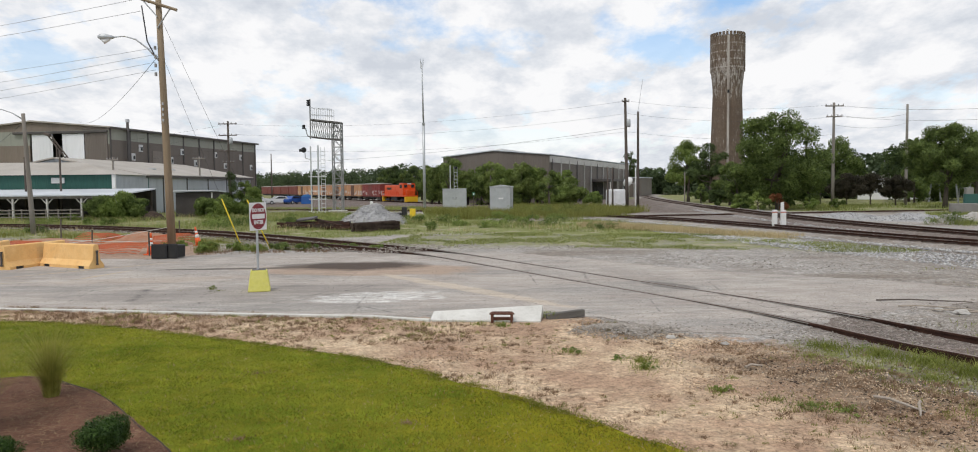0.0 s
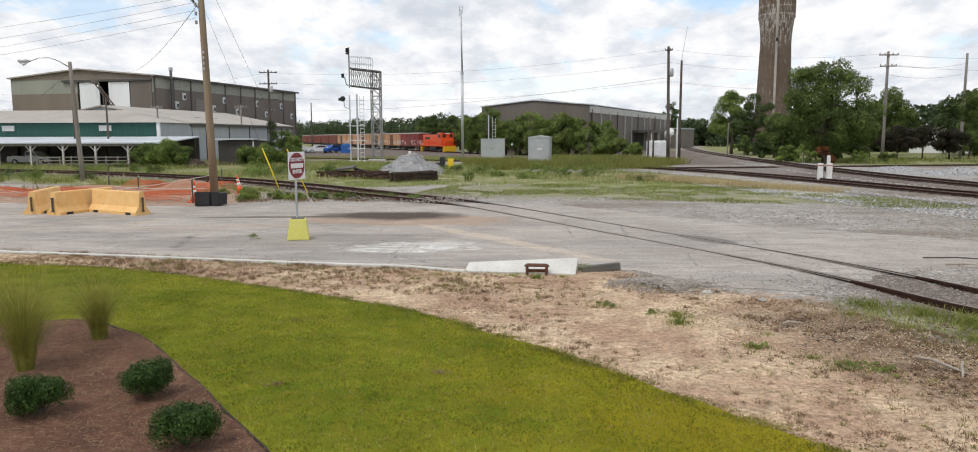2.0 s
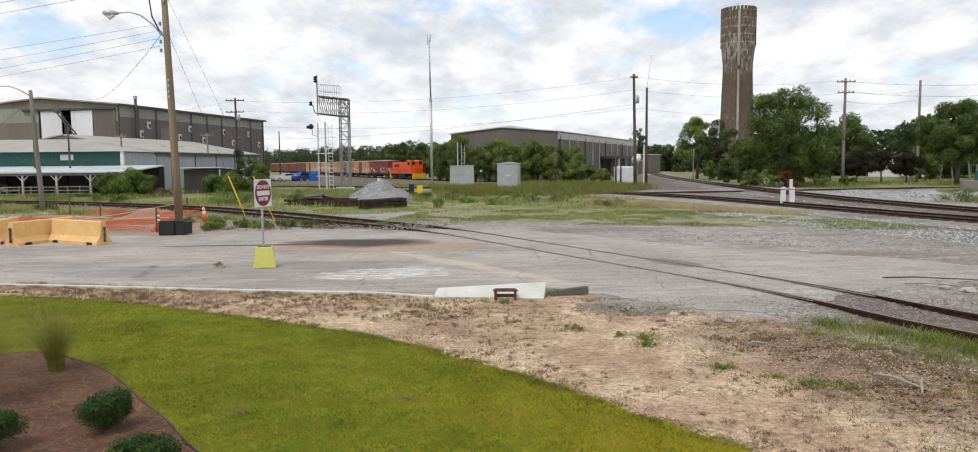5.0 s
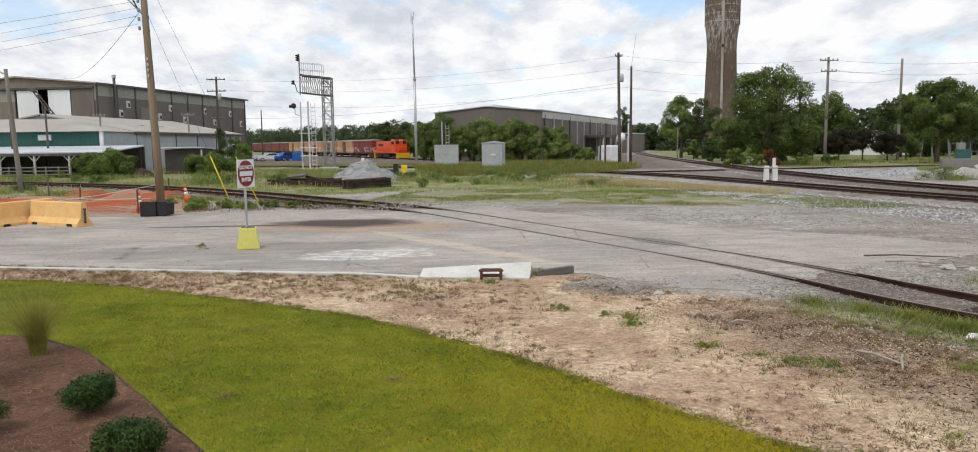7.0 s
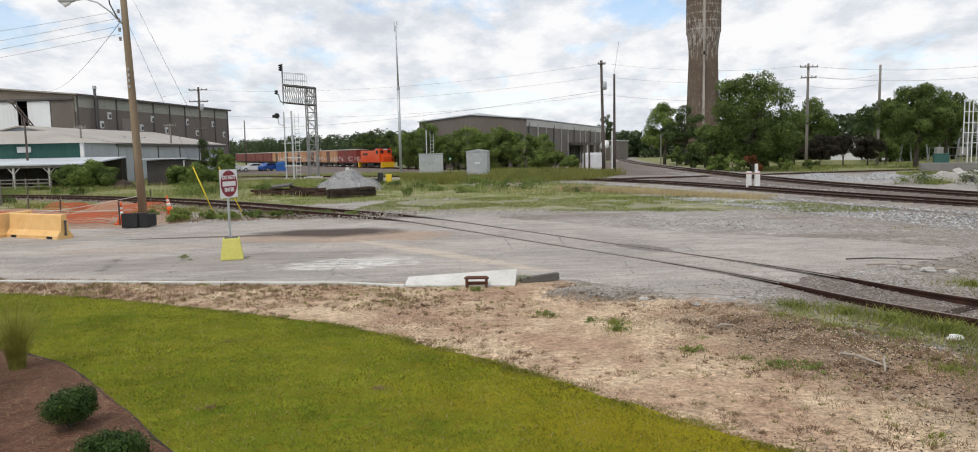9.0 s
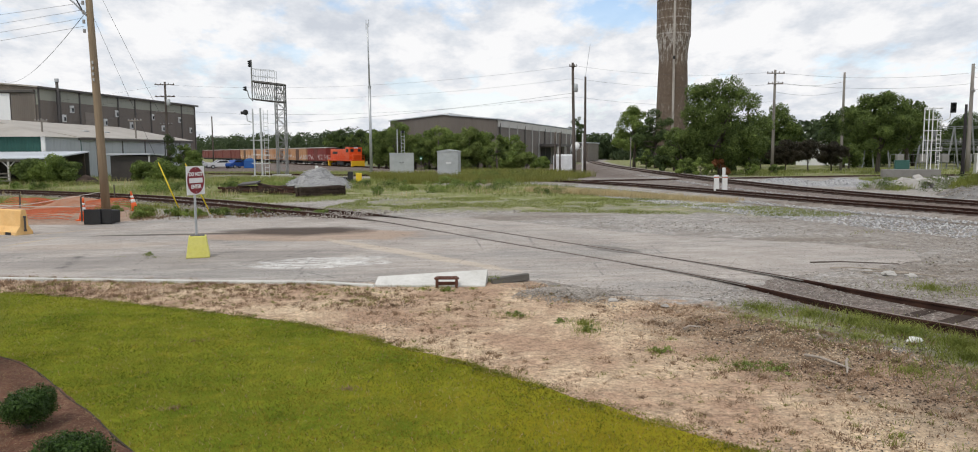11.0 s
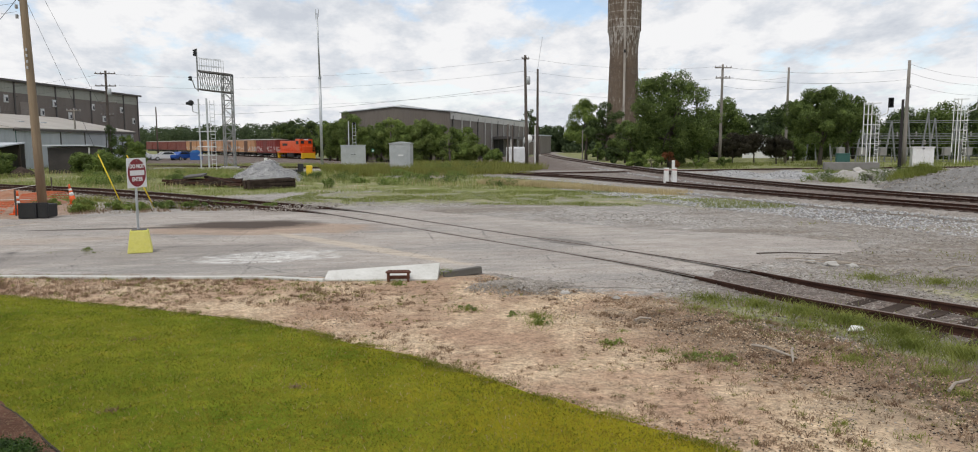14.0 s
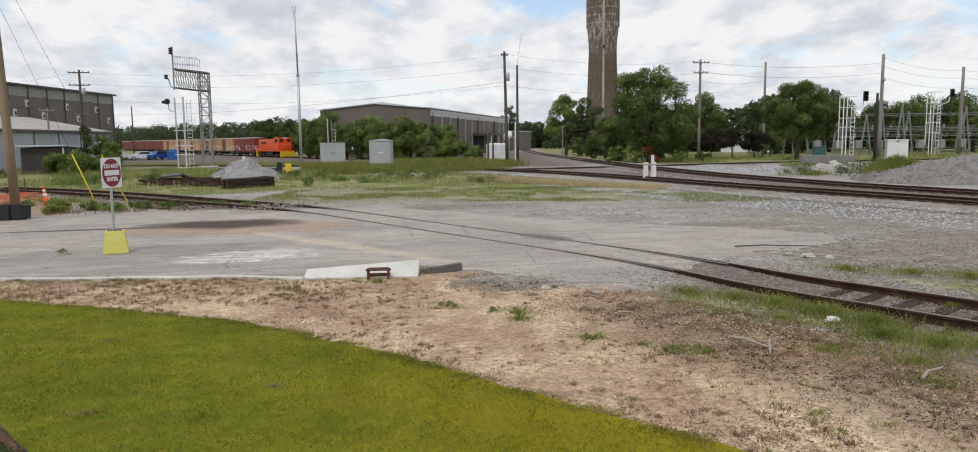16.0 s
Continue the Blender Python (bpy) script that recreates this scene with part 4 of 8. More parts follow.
def street_light(root, base, tip, drop=0.0):
    """A curved arm with a cobra-head lamp."""
    b, t = Vector(base), Vector(tip)
    mid = b.lerp(t, 0.5) + Vector((0, 0, 0.42))
    arm = part("lamp_arm", Shape().tube([b, b.lerp(mid, 0.5) + Vector((0, 0, 0.08)), mid, mid.lerp(t, 0.5) + Vector((0, 0, 0.10)), t], [0.04, 0.036, 0.033, 0.03, 0.03], 7), STEEL_GREY, root, smooth=True)
    d = (t - b).normalized()
    d.z = 0
    hd = Shape().tube([t - d * 0.05, t + d * 0.12, t + d * 0.35, t + d * 0.62, t + d * 0.72], [0.05, 0.10, 0.15, 0.13, 0.05], 10)
    lamp = part("lamp_head", hd, STEEL_GREY, root, "grey cobra-head street lamp", True)
    part("lens", Shape().tube([t + d * 0.2 - Vector((0, 0, 0.08)), t + d * 0.4 - Vector((0, 0, 0.20)), t + d * 0.56 - Vector((0, 0, 0.08))], [0.09, 0.11, 0.07], 8), WHITE, lamp, "white glass bowl", True)


lp = utility_pole(-14.93, 34, 11.5, 0.19, "brown wooden utility pole with street lamp and cables", POLE_WOOD, (), (-0.27, 0.0))
part("crossarm", Shape().tube([(-1.35, -0.2, 11.62), (0.65, -0.2, 10.98)], 0.075, 6), POLE_WOOD, lp)
part("brace", Shape().tube([(-0.27, -0.16, 10.2), (0.35, -0.2, 11.05)], 0.03, 5), STEEL_GREY, lp)
part("brace", Shape().tube([(-0.27, -0.16, 10.7), (-0.9, -0.2, 11.45)], 0.03, 5), STEEL_GREY, lp)
street_light(lp, (-0.3, -0.1, 8.75), (-2.15, -0.5, 9.72))
for z in (8.1, 8.5, 8.9, 9.3):
    part("insulator", Shape().tube([(-0.42, -0.15, z - 0.08), (-0.42, -0.15, z + 0.08)], 0.06, 7), INSULATOR, lp)
part("conduit", Shape().tube([(-0.95, -0.2, 11.2), (-0.85, -0.2, 10.4), (-0.75, -0.2, 9.6), (-0.45, -0.2, 9.0)], 0.03, 6), CABLE, lp, smooth=True)
for z in (6.0, 6.25, 6.5, 6.75):
    part("tag", Shape().box(-0.12 - 0.02, -0.19, z, 0.07, 0.02, 0.12), STEEL_GREY, lp, "small metal tag")
for p, q in (((-16.05, 33.8, 11.5), (-46, 50, 12.0)), ((-15.95, 33.8, 10.95), (-46, 50, 11.5))):
    cable(p, q, 0.15, 0.009)
for z, zz in ((9.3, 9.5), (9.0, 8.55), (8.65, 7.95), (8.3, 7.4)):
    cable((-15.35, 33.85, z), (-46, 50, zz), 0.2, 0.007)
cable((-15.25, 34, 9.0), (-63.7, 114.0, 13.5), 1.3, 0.013)
for z0, x1 in ((10.75, -10.35), (9.1, -11.65)):
    cable((-15.15, 34.0, z0), (x1, 34.0, 0.0), 0.0, 0.007, "taut steel guy wire of the utility pole")
GUARD_Y = surface("yellow_guard_plastic", (0.80, 0.60, 0.02), (0.74, 0.54, 0.02), 0.45)

utility_pole(-29.5, 47, 7.75, 0.16, "grey wooden pole with a street lamp arm", POLE_GREY, (), (-0.35, 0))
lp2 = bpy.context.scene.objects["utility_pole.001"]
street_light(lp2, (-0.4, 0, 7.4), (-2.6, -0.6, 7.75))
cable((-29.85, 47, 7.2), (-62, 84, 6.2), 0.8, 0.013)
utility_pole(-37.0, 104, 12.4, 0.2, "dark utility pole with four crossarms", POLE_DARK, ((12.0, 2.6), (10.4, 2.6), (8.2, 2.6), (6.6, 1.6)), gear=True)
utility_pole(-39.6, 100, 7.3, 0.14, "thin grey service pole beside the shed", POLE_GREY, ((7.0, 1.7),))
utility_pole(-43.2, 84, 6.6, 0.13, "thin grey service pole beside the shed", POLE_GREY, ((6.3, 1.3),))
utility_pole(-44.0, 75, 7.0, 0.12, "dark slender pole beside the shelter", POLE_DARK)
utility_pole(-47.6, 75, 6.3, 0.12, "dark slender pole beside the shelter", POLE_DARK)
utility_pole(-64, 215, 13.0, 0.22, "dark distant utility pole behind the train", POLE_DARK)
utility_pole(15.3, 82, 12.5, 0.2, "dark tarred utility pole with side hardware", POLE_DARK, ((12.1, 0.8),), (-0.25, 0), 0, True)
utility_pole(17.7, 88, 11.6, 0.18, "dark tarred pole with a thin whip aerial", POLE_DARK)
aerial = part("aerial", Shape().tube([(-0.05, 0, 11.3), (0.55, 0, 15.4)], 0.025, 5), STEEL_GREY, bpy.context.scene.objects["utility_pole.009"], "thin whip aerial")
utility_pole(14.4, 90, 5.1, 0.13, "short dark post by the white tank", POLE_DARK)
utility_pole(15.5, 93, 5.1, 0.13, "short dark post by the white tank", POLE_DARK)
utility_pole(39.2, 84, 12.0, 0.19, "grey utility pole with two crossarms", POLE_GREY, ((11.6, 2.1), (10.4, 1.8)))
utility_pole(53.8, 95, 12.9, 0.2, "grey utility pole among the trees", POLE_GREY)
utility_pole(64.5, 150, 14.8, 0.25, "grey distant utility pole with crossarms", POLE_GREY, ((12.6, 2.4), (11.4, 2.4), (10.2, 2.4)))
utility_pole(60.3, 80, 12.3, 0.24, "tall grey steel-topped pole by the substation", POLE_GREY, ((9.2, 0.4),))
utility_pole(80.0, 90, 11.9, 0.26, "tall grey pole by the substation", POLE_GREY)
utility_pole(26.5, 100, 4.6, 0.09, "short grey post beside the curve of the track", POLE_GREY)
for z in (11.8, 10.4, 8.4):
    cable((-37, 104, z + 0.2), (15.2, 82.2, z + 0.4), 1.2, 0.009)
    cable((15.2, 82, z + 0.4), (39.2, 84, z), 0.7, 0.009)
    cable((-37, 104, z + 0.2), (-120, 160, z + 1), 1.8, 0.009)
for z in (11.7, 10.5):
    cable((39.2, 84, z), (60.3, 80, z - 0.4), 0.6, 0.013)
    cable((39.2, 84, z - 1), (53.8, 95, z), 0.5, 0.013)
for z in (11.9, 10.9, 9.6):
    cable((60.3, 80, z), (80, 90, z - 0.5), 0.5, 0.013)
    cable((80, 90, z - 0.5), (140, 90, z), 1.5, 0.013)
cable((15.2, 82, 9.2), (-95, 210, 13), 3.0, 0.016)

mast = thing("radio_mast", pose(-7.76, 86, 0), "slender grey steel radio mast", "mast")
part("lower_tube", Shape().tube([(0, 0, 0), (0, 0, 10.2)], [0.17, 0.15], 10), STEEL_GREY, mast, smooth=True)
part("upper_tube", Shape().tube([(0, 0, 10.2), (-0.1, 0, 17.3)], [0.10, 0.07], 8), STEEL_GREY, mast, smooth=True)
part("flange", Shape().tube([(0, 0, 10.1), (0, 0, 10.3)], 0.2, 10), STEEL_GREY, mast)
part("aerial", Shape().tube([(-0.25, 0, 16.6), (-0.25, 0, 17.7)], 0.04, 6), STEEL_GREY, mast)
part("aerial", Shape().tube([(0.06, 0, 16.9), (0.06, 0, 17.75)], 0.04, 6), STEEL_GREY, mast)
part("base_plate", Shape().box(0, 0, 0.1, 0.8, 0.8, 0.2, bev=0.02), CONCRETE, mast)

# ---------- signals and lineside equipment ----------
SILVER = surface("silver_painted_steel", (0.50, 0.52, 0.53), (0.62, 0.64, 0.65), 0.45, 0.2, 2, 20, bump=0.1)
CABINET = surface("grey_cabinet_steel", (0.42, 0.44, 0.44), (0.50, 0.52, 0.52), 0.45, 0.25, 1.0, 20, (0.34, 0.35, 0.34), bump=0.08)


def signal_head(parent, x, y, z, s=1.0, lamps=3, turn=0.0):
    """A black colour-light head: backboard, housing and hoods."""
    m = pose(x, y, z, 0, 0, turn)
    hd = part("signal_head", Shape().box(0, 0, 0, 0.42 * s, 0.12, 0.42 * s * lamps, bev=0.03), BLACK, parent, "black signal head with hoods")
    hd.matrix_basis = m
    for i in range(lamps):
        zz = (i - (lamps - 1) / 2) * 0.40 * s
        part("hood", Shape().tube([(0, -0.05, zz), (0, -0.42 * s, zz - 0.02)], [0.15 * s, 0.17 * s], 10, False), BLACK, hd)
    return hd


def ladder(x0, x1, y, z0, z1, step=0.45):
    return [((x0, y, z0), (x0, y, z1)), ((x1, y, z0), (x1, y, z1))] + [((x0, y, z0 + i * step), (x1, y, z0 + i * step)) for i in range(1, int((z1 - z0) / step))]


GAN_STEEL = surface("dull_gantry_steel", (0.24, 0.245, 0.24), (0.34, 0.345, 0.34), 0.55, 0.3, 1.5, 20, (0.20, 0.15, 0.11), bump=0.1)
gan = thing("signal_gantry", pose(-17.4, 84, 0), "grey steel cantilever signal gantry with walkway railings", "signal")
for x in (-0.55, 0.45):
    for y in (-0.5, 0.5):
        part("leg", bars([((x, y, 0), (x, y, 10.3))], 0.075, 6), GAN_STEEL, gan)
lat = []
for i in range(11):
    z0, z1 = 0.3 + i * 0.9, 1.2 + i * 0.9
    s = 1 if i % 2 else -1
    for y in (-0.5, 0.5):
        lat += [((-0.55 if s > 0 else 0.45, y, z0), (0.45 if s > 0 else -0.55, y, z1)), ((-0.55, y, z1), (0.45, y, z1))]
    for x in (-0.55, 0.45):
        lat += [((x, -0.5 * s, z0), (x, 0.5 * s, z1))]
for pair in lat:
    part("lattice_bar", bars([pair], 0.035), GAN_STEEL, gan)
for y in (-0.5, 0.5):
    part("chord", bars([((0.5, y, 10.15), (-2.95, y, 10.55))], 0.09, 6), TRIM_DARK, gan, "dark steel chord")
    part("chord", bars([((0.5, y, 8.25), (-2.95, y, 8.65))], 0.09, 6), TRIM_DARK, gan, "dark steel chord")
web = []
for i in range(7):
    xa, xb = 0.4 - i * 0.48, 0.4 - (i + 1) * 0.48
    za, zb = 0.116 * (0.5 - xa), 0.116 * (0.5 - xb)
    for y in (-0.5, 0.5):
        web += [((xa, y, 8.25 + za), (xb, y, 10.15 + zb)), ((xb, y, 8.25 + zb), (xb, y, 10.15 + zb))]
for pair in web:
    part("web_bar", bars([pair], 0.035), GAN_STEEL, gan)
part("walkway", Shape().extrude([(-0.5, 0.0), (0.5, 0.0), (0.5, 0.05), (-0.5, 0.05)], (0.5, 0, 10.25), (-2.95, 0, 10.65), (0, 1, 0)), TRIM_DARK, gan)
hr = []
for y in (-0.55, 0.55):
    for i in range(6):
        x = -0.5 - i * 0.5
        hr.append(((x, y, 10.4 + 0.04 * i), (x, y, 11.75 + 0.04 * i)))
    for z in (11.0, 11.75):
        hr.append(((-0.5, y, z), (-3.0, y, z + 0.2)))
for pair in hr:
    part("railing_bar", bars([pair], 0.028), SILVER, gan)
part("signal_mast", bars([((-2.95, -0.6, 8.4), (-2.95, -0.6, 12.9))], 0.08, 8), GAN_STEEL, gan)
signal_head(gan, -3.05, -0.75, 12.45, 0.58, 3, -35)
part("bracket", bars([((-2.9, -0.6, 8.5), (-3.3, -0.6, 8.8)), ((-3.3, -0.6, 8.8), (-3.5, -0.6, 9.6))], 0.06), GAN_STEEL, gan)
signal_head(gan, -3.62, -0.75, 9.75, 0.58, 2, -35)
part("footing", Shape().box(-0.05, 0, 0.15, 2.0, 2.0, 0.3, bev=0.03), CONCRETE, gan)

sig = thing("ladder_signal", pose(-19.4, 82, 0), "silver ladder signal mast with a black hooded lamp", "signal", "ladder signals")
part("mast", bars([((-0.65, 0, 0), (-0.65, 0, 7.5))], 0.08, 8), SILVER, sig)
part("mast", bars([((0.1, 0.3, 0), (0.1, 0.3, 7.6))], 0.10, 8), SILVER, sig)
part("ladder", bars(ladder(0.4, 0.85, 0.35, 0.2, 7.4), 0.028), SILVER, sig)
for z in (1.6, 2.5, 4.1):
    part("platform_frame", bars([((-0.85, -0.3, z), (0.95, -0.3, z)), ((-0.85, 0.5, z), (0.95, 0.5, z)), ((-0.85, -0.3, z), (-0.85, 0.5, z)), ((0.95, -0.3, z), (0.95, 0.5, z))], 0.04), SILVER, sig)
part("bracket", bars([((-0.65, 0, 6.0), (-1.25, 0, 6.2)), ((-1.25, 0, 6.2), (-1.3, 0, 7.1))], 0.05), SILVER, sig)
signal_head(sig, -1.45, -0.1, 7.05, 1.0, 1, -70)
part("target", Shape().tube([(-1.40, -0.06, 7.1), (-1.40, -0.02, 7.1)], 0.30, 16), BLACK, sig, "round black backboard")
part("footing", Shape().box(0, 0.1, 0.12, 1.9, 1.2, 0.24, bev=0.03), CONCRETE, sig)

sig2 = thing("ladder_signal", pose(-4.8, 95, 0), "small silver ladder signal behind a grey cabinet", "signal", "ladder signals")
part("mast", bars([((-0.4, 0, 0), (-0.4, 0, 5.6))], 0.07), SILVER, sig2)
part("ladder", bars(ladder(0.1, 0.5, 0, 0.2, 5.4), 0.03), SILVER, sig2)
signal_head(sig2, 0.3, -0.2, 5.3, 0.8, 1, 20)


def cabinet(x, y, w, d, h, turn, label, peaked):
    root = thing("equipment_cabinet", pose(x, y, 0, 0, 0, turn), label, "cabinet", "lineside cabinets")
    part("body", Shape().box(0, 0, h / 2 + 0.1, w, d, h - 0.2, bev=0.02), CABINET, root)
    part("plinth", Shape().box(0, 0, 0.06, w + 0.2, d + 0.2, 0.18), CONCRETE, root)
    if peaked:
        part("roof", Shape().extrude([(-w / 2 - 0.06, h), (w / 2 + 0.06, h), (w / 2 + 0.06, h + 0.06), (0, h + 0.22), (-w / 2 - 0.06, h + 0.06)], (0, -d / 2 - 0.06, 0), (0, d / 2 + 0.06, 0), (1, 0, 0)), CABINET, root)
        dr = part("door", Shape().box(0.1, -d / 2 - 0.02, h * 0.52, w * 0.62, 0.04, h * 0.78, bev=0.01), CABINET, root)
        part("handle", Shape().box(-0.35, -d / 2 - 0.07, h * 0.5, 0.05, 0.06, 0.2, bev=0.01), STEEL_GREY, dr)
        part("notice", Shape().box(0.1, -d / 2 - 0.045, h * 0.6, 0.5, 0.01, 0.12), WHITE, dr, "small white notice")
    else:
        part("roof", Shape().box(0, 0, h + 0.03, w + 0.12, d + 0.12, 0.1, bev=0.02), CABINET, root)
        for s in (-0.17, 0.17):
            pn = part("vent", Shape().box(s, -d / 2 - 0.02, h * 0.58, 0.24, 0.05, 0.3, bev=0.02), CABINET, root)
            part("slot", Shape().box(s, -d / 2 - 0.05, h * 0.58 + 0.05, 0.18, 0.02, 0.05), TRIM_DARK, pn)
        part("side_panel", Shape().box(w / 2 + 0.02, 0, h * 0.5, 0.04, d * 0.7, h * 0.8, bev=0.01), STEEL_GREY, root)
    return root


cabinet(-4.35, 88, 2.8, 2.2, 2.55, 4, "wide grey steel equipment cabinet in the grass", False)
cabinet(1.08, 73, 2.05, 1.6, 2.75, -12, "tall grey steel equipment cabinet with a peaked lid", True)

post_sign = thing("post_sign", pose(-1.85, 80, 0), "small green sign with a white panel on a post", "sign")
part("post", bars([((0, 0, 0), (0, 0, 2.1))], 0.04), POLE_DARK, post_sign)
plate = part("plate", Shape().box(0, -0.05, 2.05, 0.3, 0.03, 0.36, bev=0.008), surface("green_sign_paint", (0.03, 0.15, 0.07), (0.04, 0.18, 0.09), 0.5), post_sign)
part("panel", Shape().box(0, -0.075, 2.03, 0.16, 0.012, 0.14), WHITE, plate)

swm = thing("switch_machine", pose(-7.6, 66, 0), "low black switch machine with a yellow box", "switch machine")
part("case", Shape().box(-1.3, 0, 0.3, 1.7, 0.6, 0.5, bev=0.04), BLACK, swm)
part("motor", Shape().box(-0.2, 0, 0.55, 0.45, 0.5, 1.0, bev=0.05), BLACK, swm)
part("yellow_box", Shape().box(0.55, -0.1, 0.45, 0.5, 0.45, 0.9, bev=0.04), YELLOW, swm, "yellow painted box")
mk = thing("marker_post", pose(-11.4, 70, 0), "short white marker post in the grass", "marker post", "marker posts")
part("post", Shape().box(0, 0, 0.75, 0.3, 0.3, 1.5, bev=0.03, top=0.85), WHITE, mk)

for x, y, h, w in ((17.55, 45.3, 1.2, 0.3), (18.05, 45.2, 1.2, 0.3), (18.25, 45.9, 1.65, 0.2)):
    mk = thing("marker_post", pose(x, y, 0), "white painted concrete marker post with a red band beside the track" if h < 1.5 else "slim white marker post beside the track", "marker post", "marker posts")
    part("post", Shape().box(0, 0, h / 2, w, w * 0.7, h, bev=0.03, top=0.92), WHITE, mk)
    if h < 1.5:
        part("band", Shape().box(0, 0, h - 0.14, w * 0.97, w * 0.7 * 0.98, 0.06), surface("faded_red_paint", (0.45, 0.10, 0.06), (0.5, 0.16, 0.1)), mk, "faded red band")

tank = thing("wrapped_pallet", pose(16.6, 97, 0), "white wrapped load standing beside dark posts", "wrapped load")
part("load", Shape().box(0, 0, 1.15, 2.5, 1.6, 2.3, bev=0.25), surface("white_wrap", (0.66, 0.67, 0.68), (0.78, 0.79, 0.80), 0.4, 0, 1.5, 6, (0.5, 0.5, 0.5)), tank, smooth=False)
part("pallet", Shape().box(0, 0, 0.05, 2.6, 1.7, 0.1), POLE_GREY, tank)
dish = thing("satellite_dish", pose(19.2, 100, 0), "pale round dish on a white post", "dish")
part("post", bars([((0.6, 0, 0), (0.6, 0, 5.2))], 0.1), WHITE, dish)
part("bowl", Shape().tube([(-0.5, -0.2, 3.3), (-0.35, -0.05, 3.2), (-0.2, 0.1, 3.1)], [0.75, 0.5, 0.15], 14), WHITE, dish, smooth=True)
part("strut", bars([((-0.2, 0.1, 3.1), (0.6, 0, 3.0))], 0.06), STEEL_GREY, dish)

# right-hand signals, substation
def white_signal(x, y, turn, h, label):
    root = thing("ladder_signal", pose(x, y, 0, 0, 0, turn), label, "signal", "ladder signals")
    for u in (-0.75, -0.35, 0.0):
        part("mast", bars([((u, 0.2 * (u < -0.5), 1.5 if u < -0.5 else 0), (u, 0.2 * (u < -0.5), h))], 0.06), WHITE, root)
    part("ladder", bars(ladder(0.45, 0.8, 0.3, 0.2, h - 1.0), 0.03), WHITE, root)
    for z in (h * 0.37, h * 0.52, h * 0.66, h * 0.82, h - 0.1):
        part("platform_frame", bars([((-0.75, -0.1, z), (0.85, -0.1, z)), ((-0.75, 0.5, z), (0.85, 0.5, z)), ((-0.75, -0.1, z), (-0.75, 0.5, z)), ((0.85, -0.1, z), (0.85, 0.5, z))], 0.035), WHITE, root)
    return root


ws = white_signal(51.7, 74, -30, 7.1, "white ladder signal mast with a black signal head")
signal_head(ws, 1.75, -0.2, 7.0, 1.25, 2, 0)
part("bracket", bars([((0.8, 0.2, 5.6), (1.5, 0, 5.9)), ((1.5, 0, 5.9), (1.6, 0, 6.8))], 0.06), WHITE, ws)
ws2 = white_signal(71.6, 85, -30, 8.3, "white ladder signal mast beside the substation")
signal_head(ws2, 1.9, -0.2, 8.0, 1.2, 2, 0)
part("bracket", bars([((0.8, 0.2, 6.6), (1.6, 0, 6.9)), ((1.6, 0, 6.9), (1.75, 0, 7.8))], 0.06), WHITE, ws2)
utility_pole(49.3, 66, 6.9, 0.17, "thick black tarred post beside the track", surface("black_post", (0.02, 0.018, 0.018), (0.035, 0.03, 0.03), 0.9))

SUB_STEEL = surface("dull_substation_steel", (0.20, 0.21, 0.21), (0.29, 0.30, 0.30), 0.6, 0.2, 1.5, 20)
sub = thing("substation", pose(76, 97, 0, 0, 0, -12), "grey steel electrical substation framework", "substation")
for i, x in enumerate((-13.5, -8.5, -4.5, 0.5, 4.5, 9.0, 13.0)):
    for y in (0, 6):
        part("a_frame", bars([((x - 0.8, y, 0), (x, y, 7.0 - (i % 3) * 0.6)), ((x + 0.8, y, 0), (x, y, 7.0 - (i % 3) * 0.6))], 0.11, 6), SUB_STEEL, sub)
for y, z in ((0, 5.6), (0, 3.3), (3, 2.6), (6, 3.8)):
    part("beam", bars([((-14.5, y, z), (14.5, y, z)), ((-14.5, y, z + 0.25), (14.5, y, z + 0.25))], 0.045), SUB_STEEL, sub)
rs = random.Random(5)
for i in range(22):
    x, y, z = -13.5 + i * 1.25, rs.choice((0.0, 3.0, 6.0)), rs.choice((2.4, 3.3, 3.6))
    part("insulator", Shape().tube([(x, y, z), (x, y, z + 0.15), (x, y, z + 0.35), (x, y, z + 0.55), (x, y, z + 0.7)], [0.06, 0.13, 0.07, 0.13, 0.05], 8), INSULATOR, sub)
for i in range(9):
    x = -12 + i * 2.9
    part("breaker", Shape().box(x, -1.5, 1.5, 0.9, 0.8, 1.2, bev=0.06), INSULATOR, sub)
    for u in (-0.35, 0.35):
        part("breaker_leg", bars([((x + u, -1.5, 0), (x + u, -1.5, 1))], 0.06), SUB_STEEL, sub)
for i in range(16):
    part("fence_post", bars([((-14.5 + i * 2, -5, 0), (-14.5 + i * 2, -5, 2.1))], 0.04), SUB_STEEL, sub)
part("fence_rail", bars([((-14.5, -5, 2.05), (15.5, -5, 2.05)), ((-14.5, -5, 1.0), (15.5, -5, 1.0)), ((-14.5, -5, 0.15), (15.5, -5, 0.15))], 0.025), SUB_STEEL, sub)

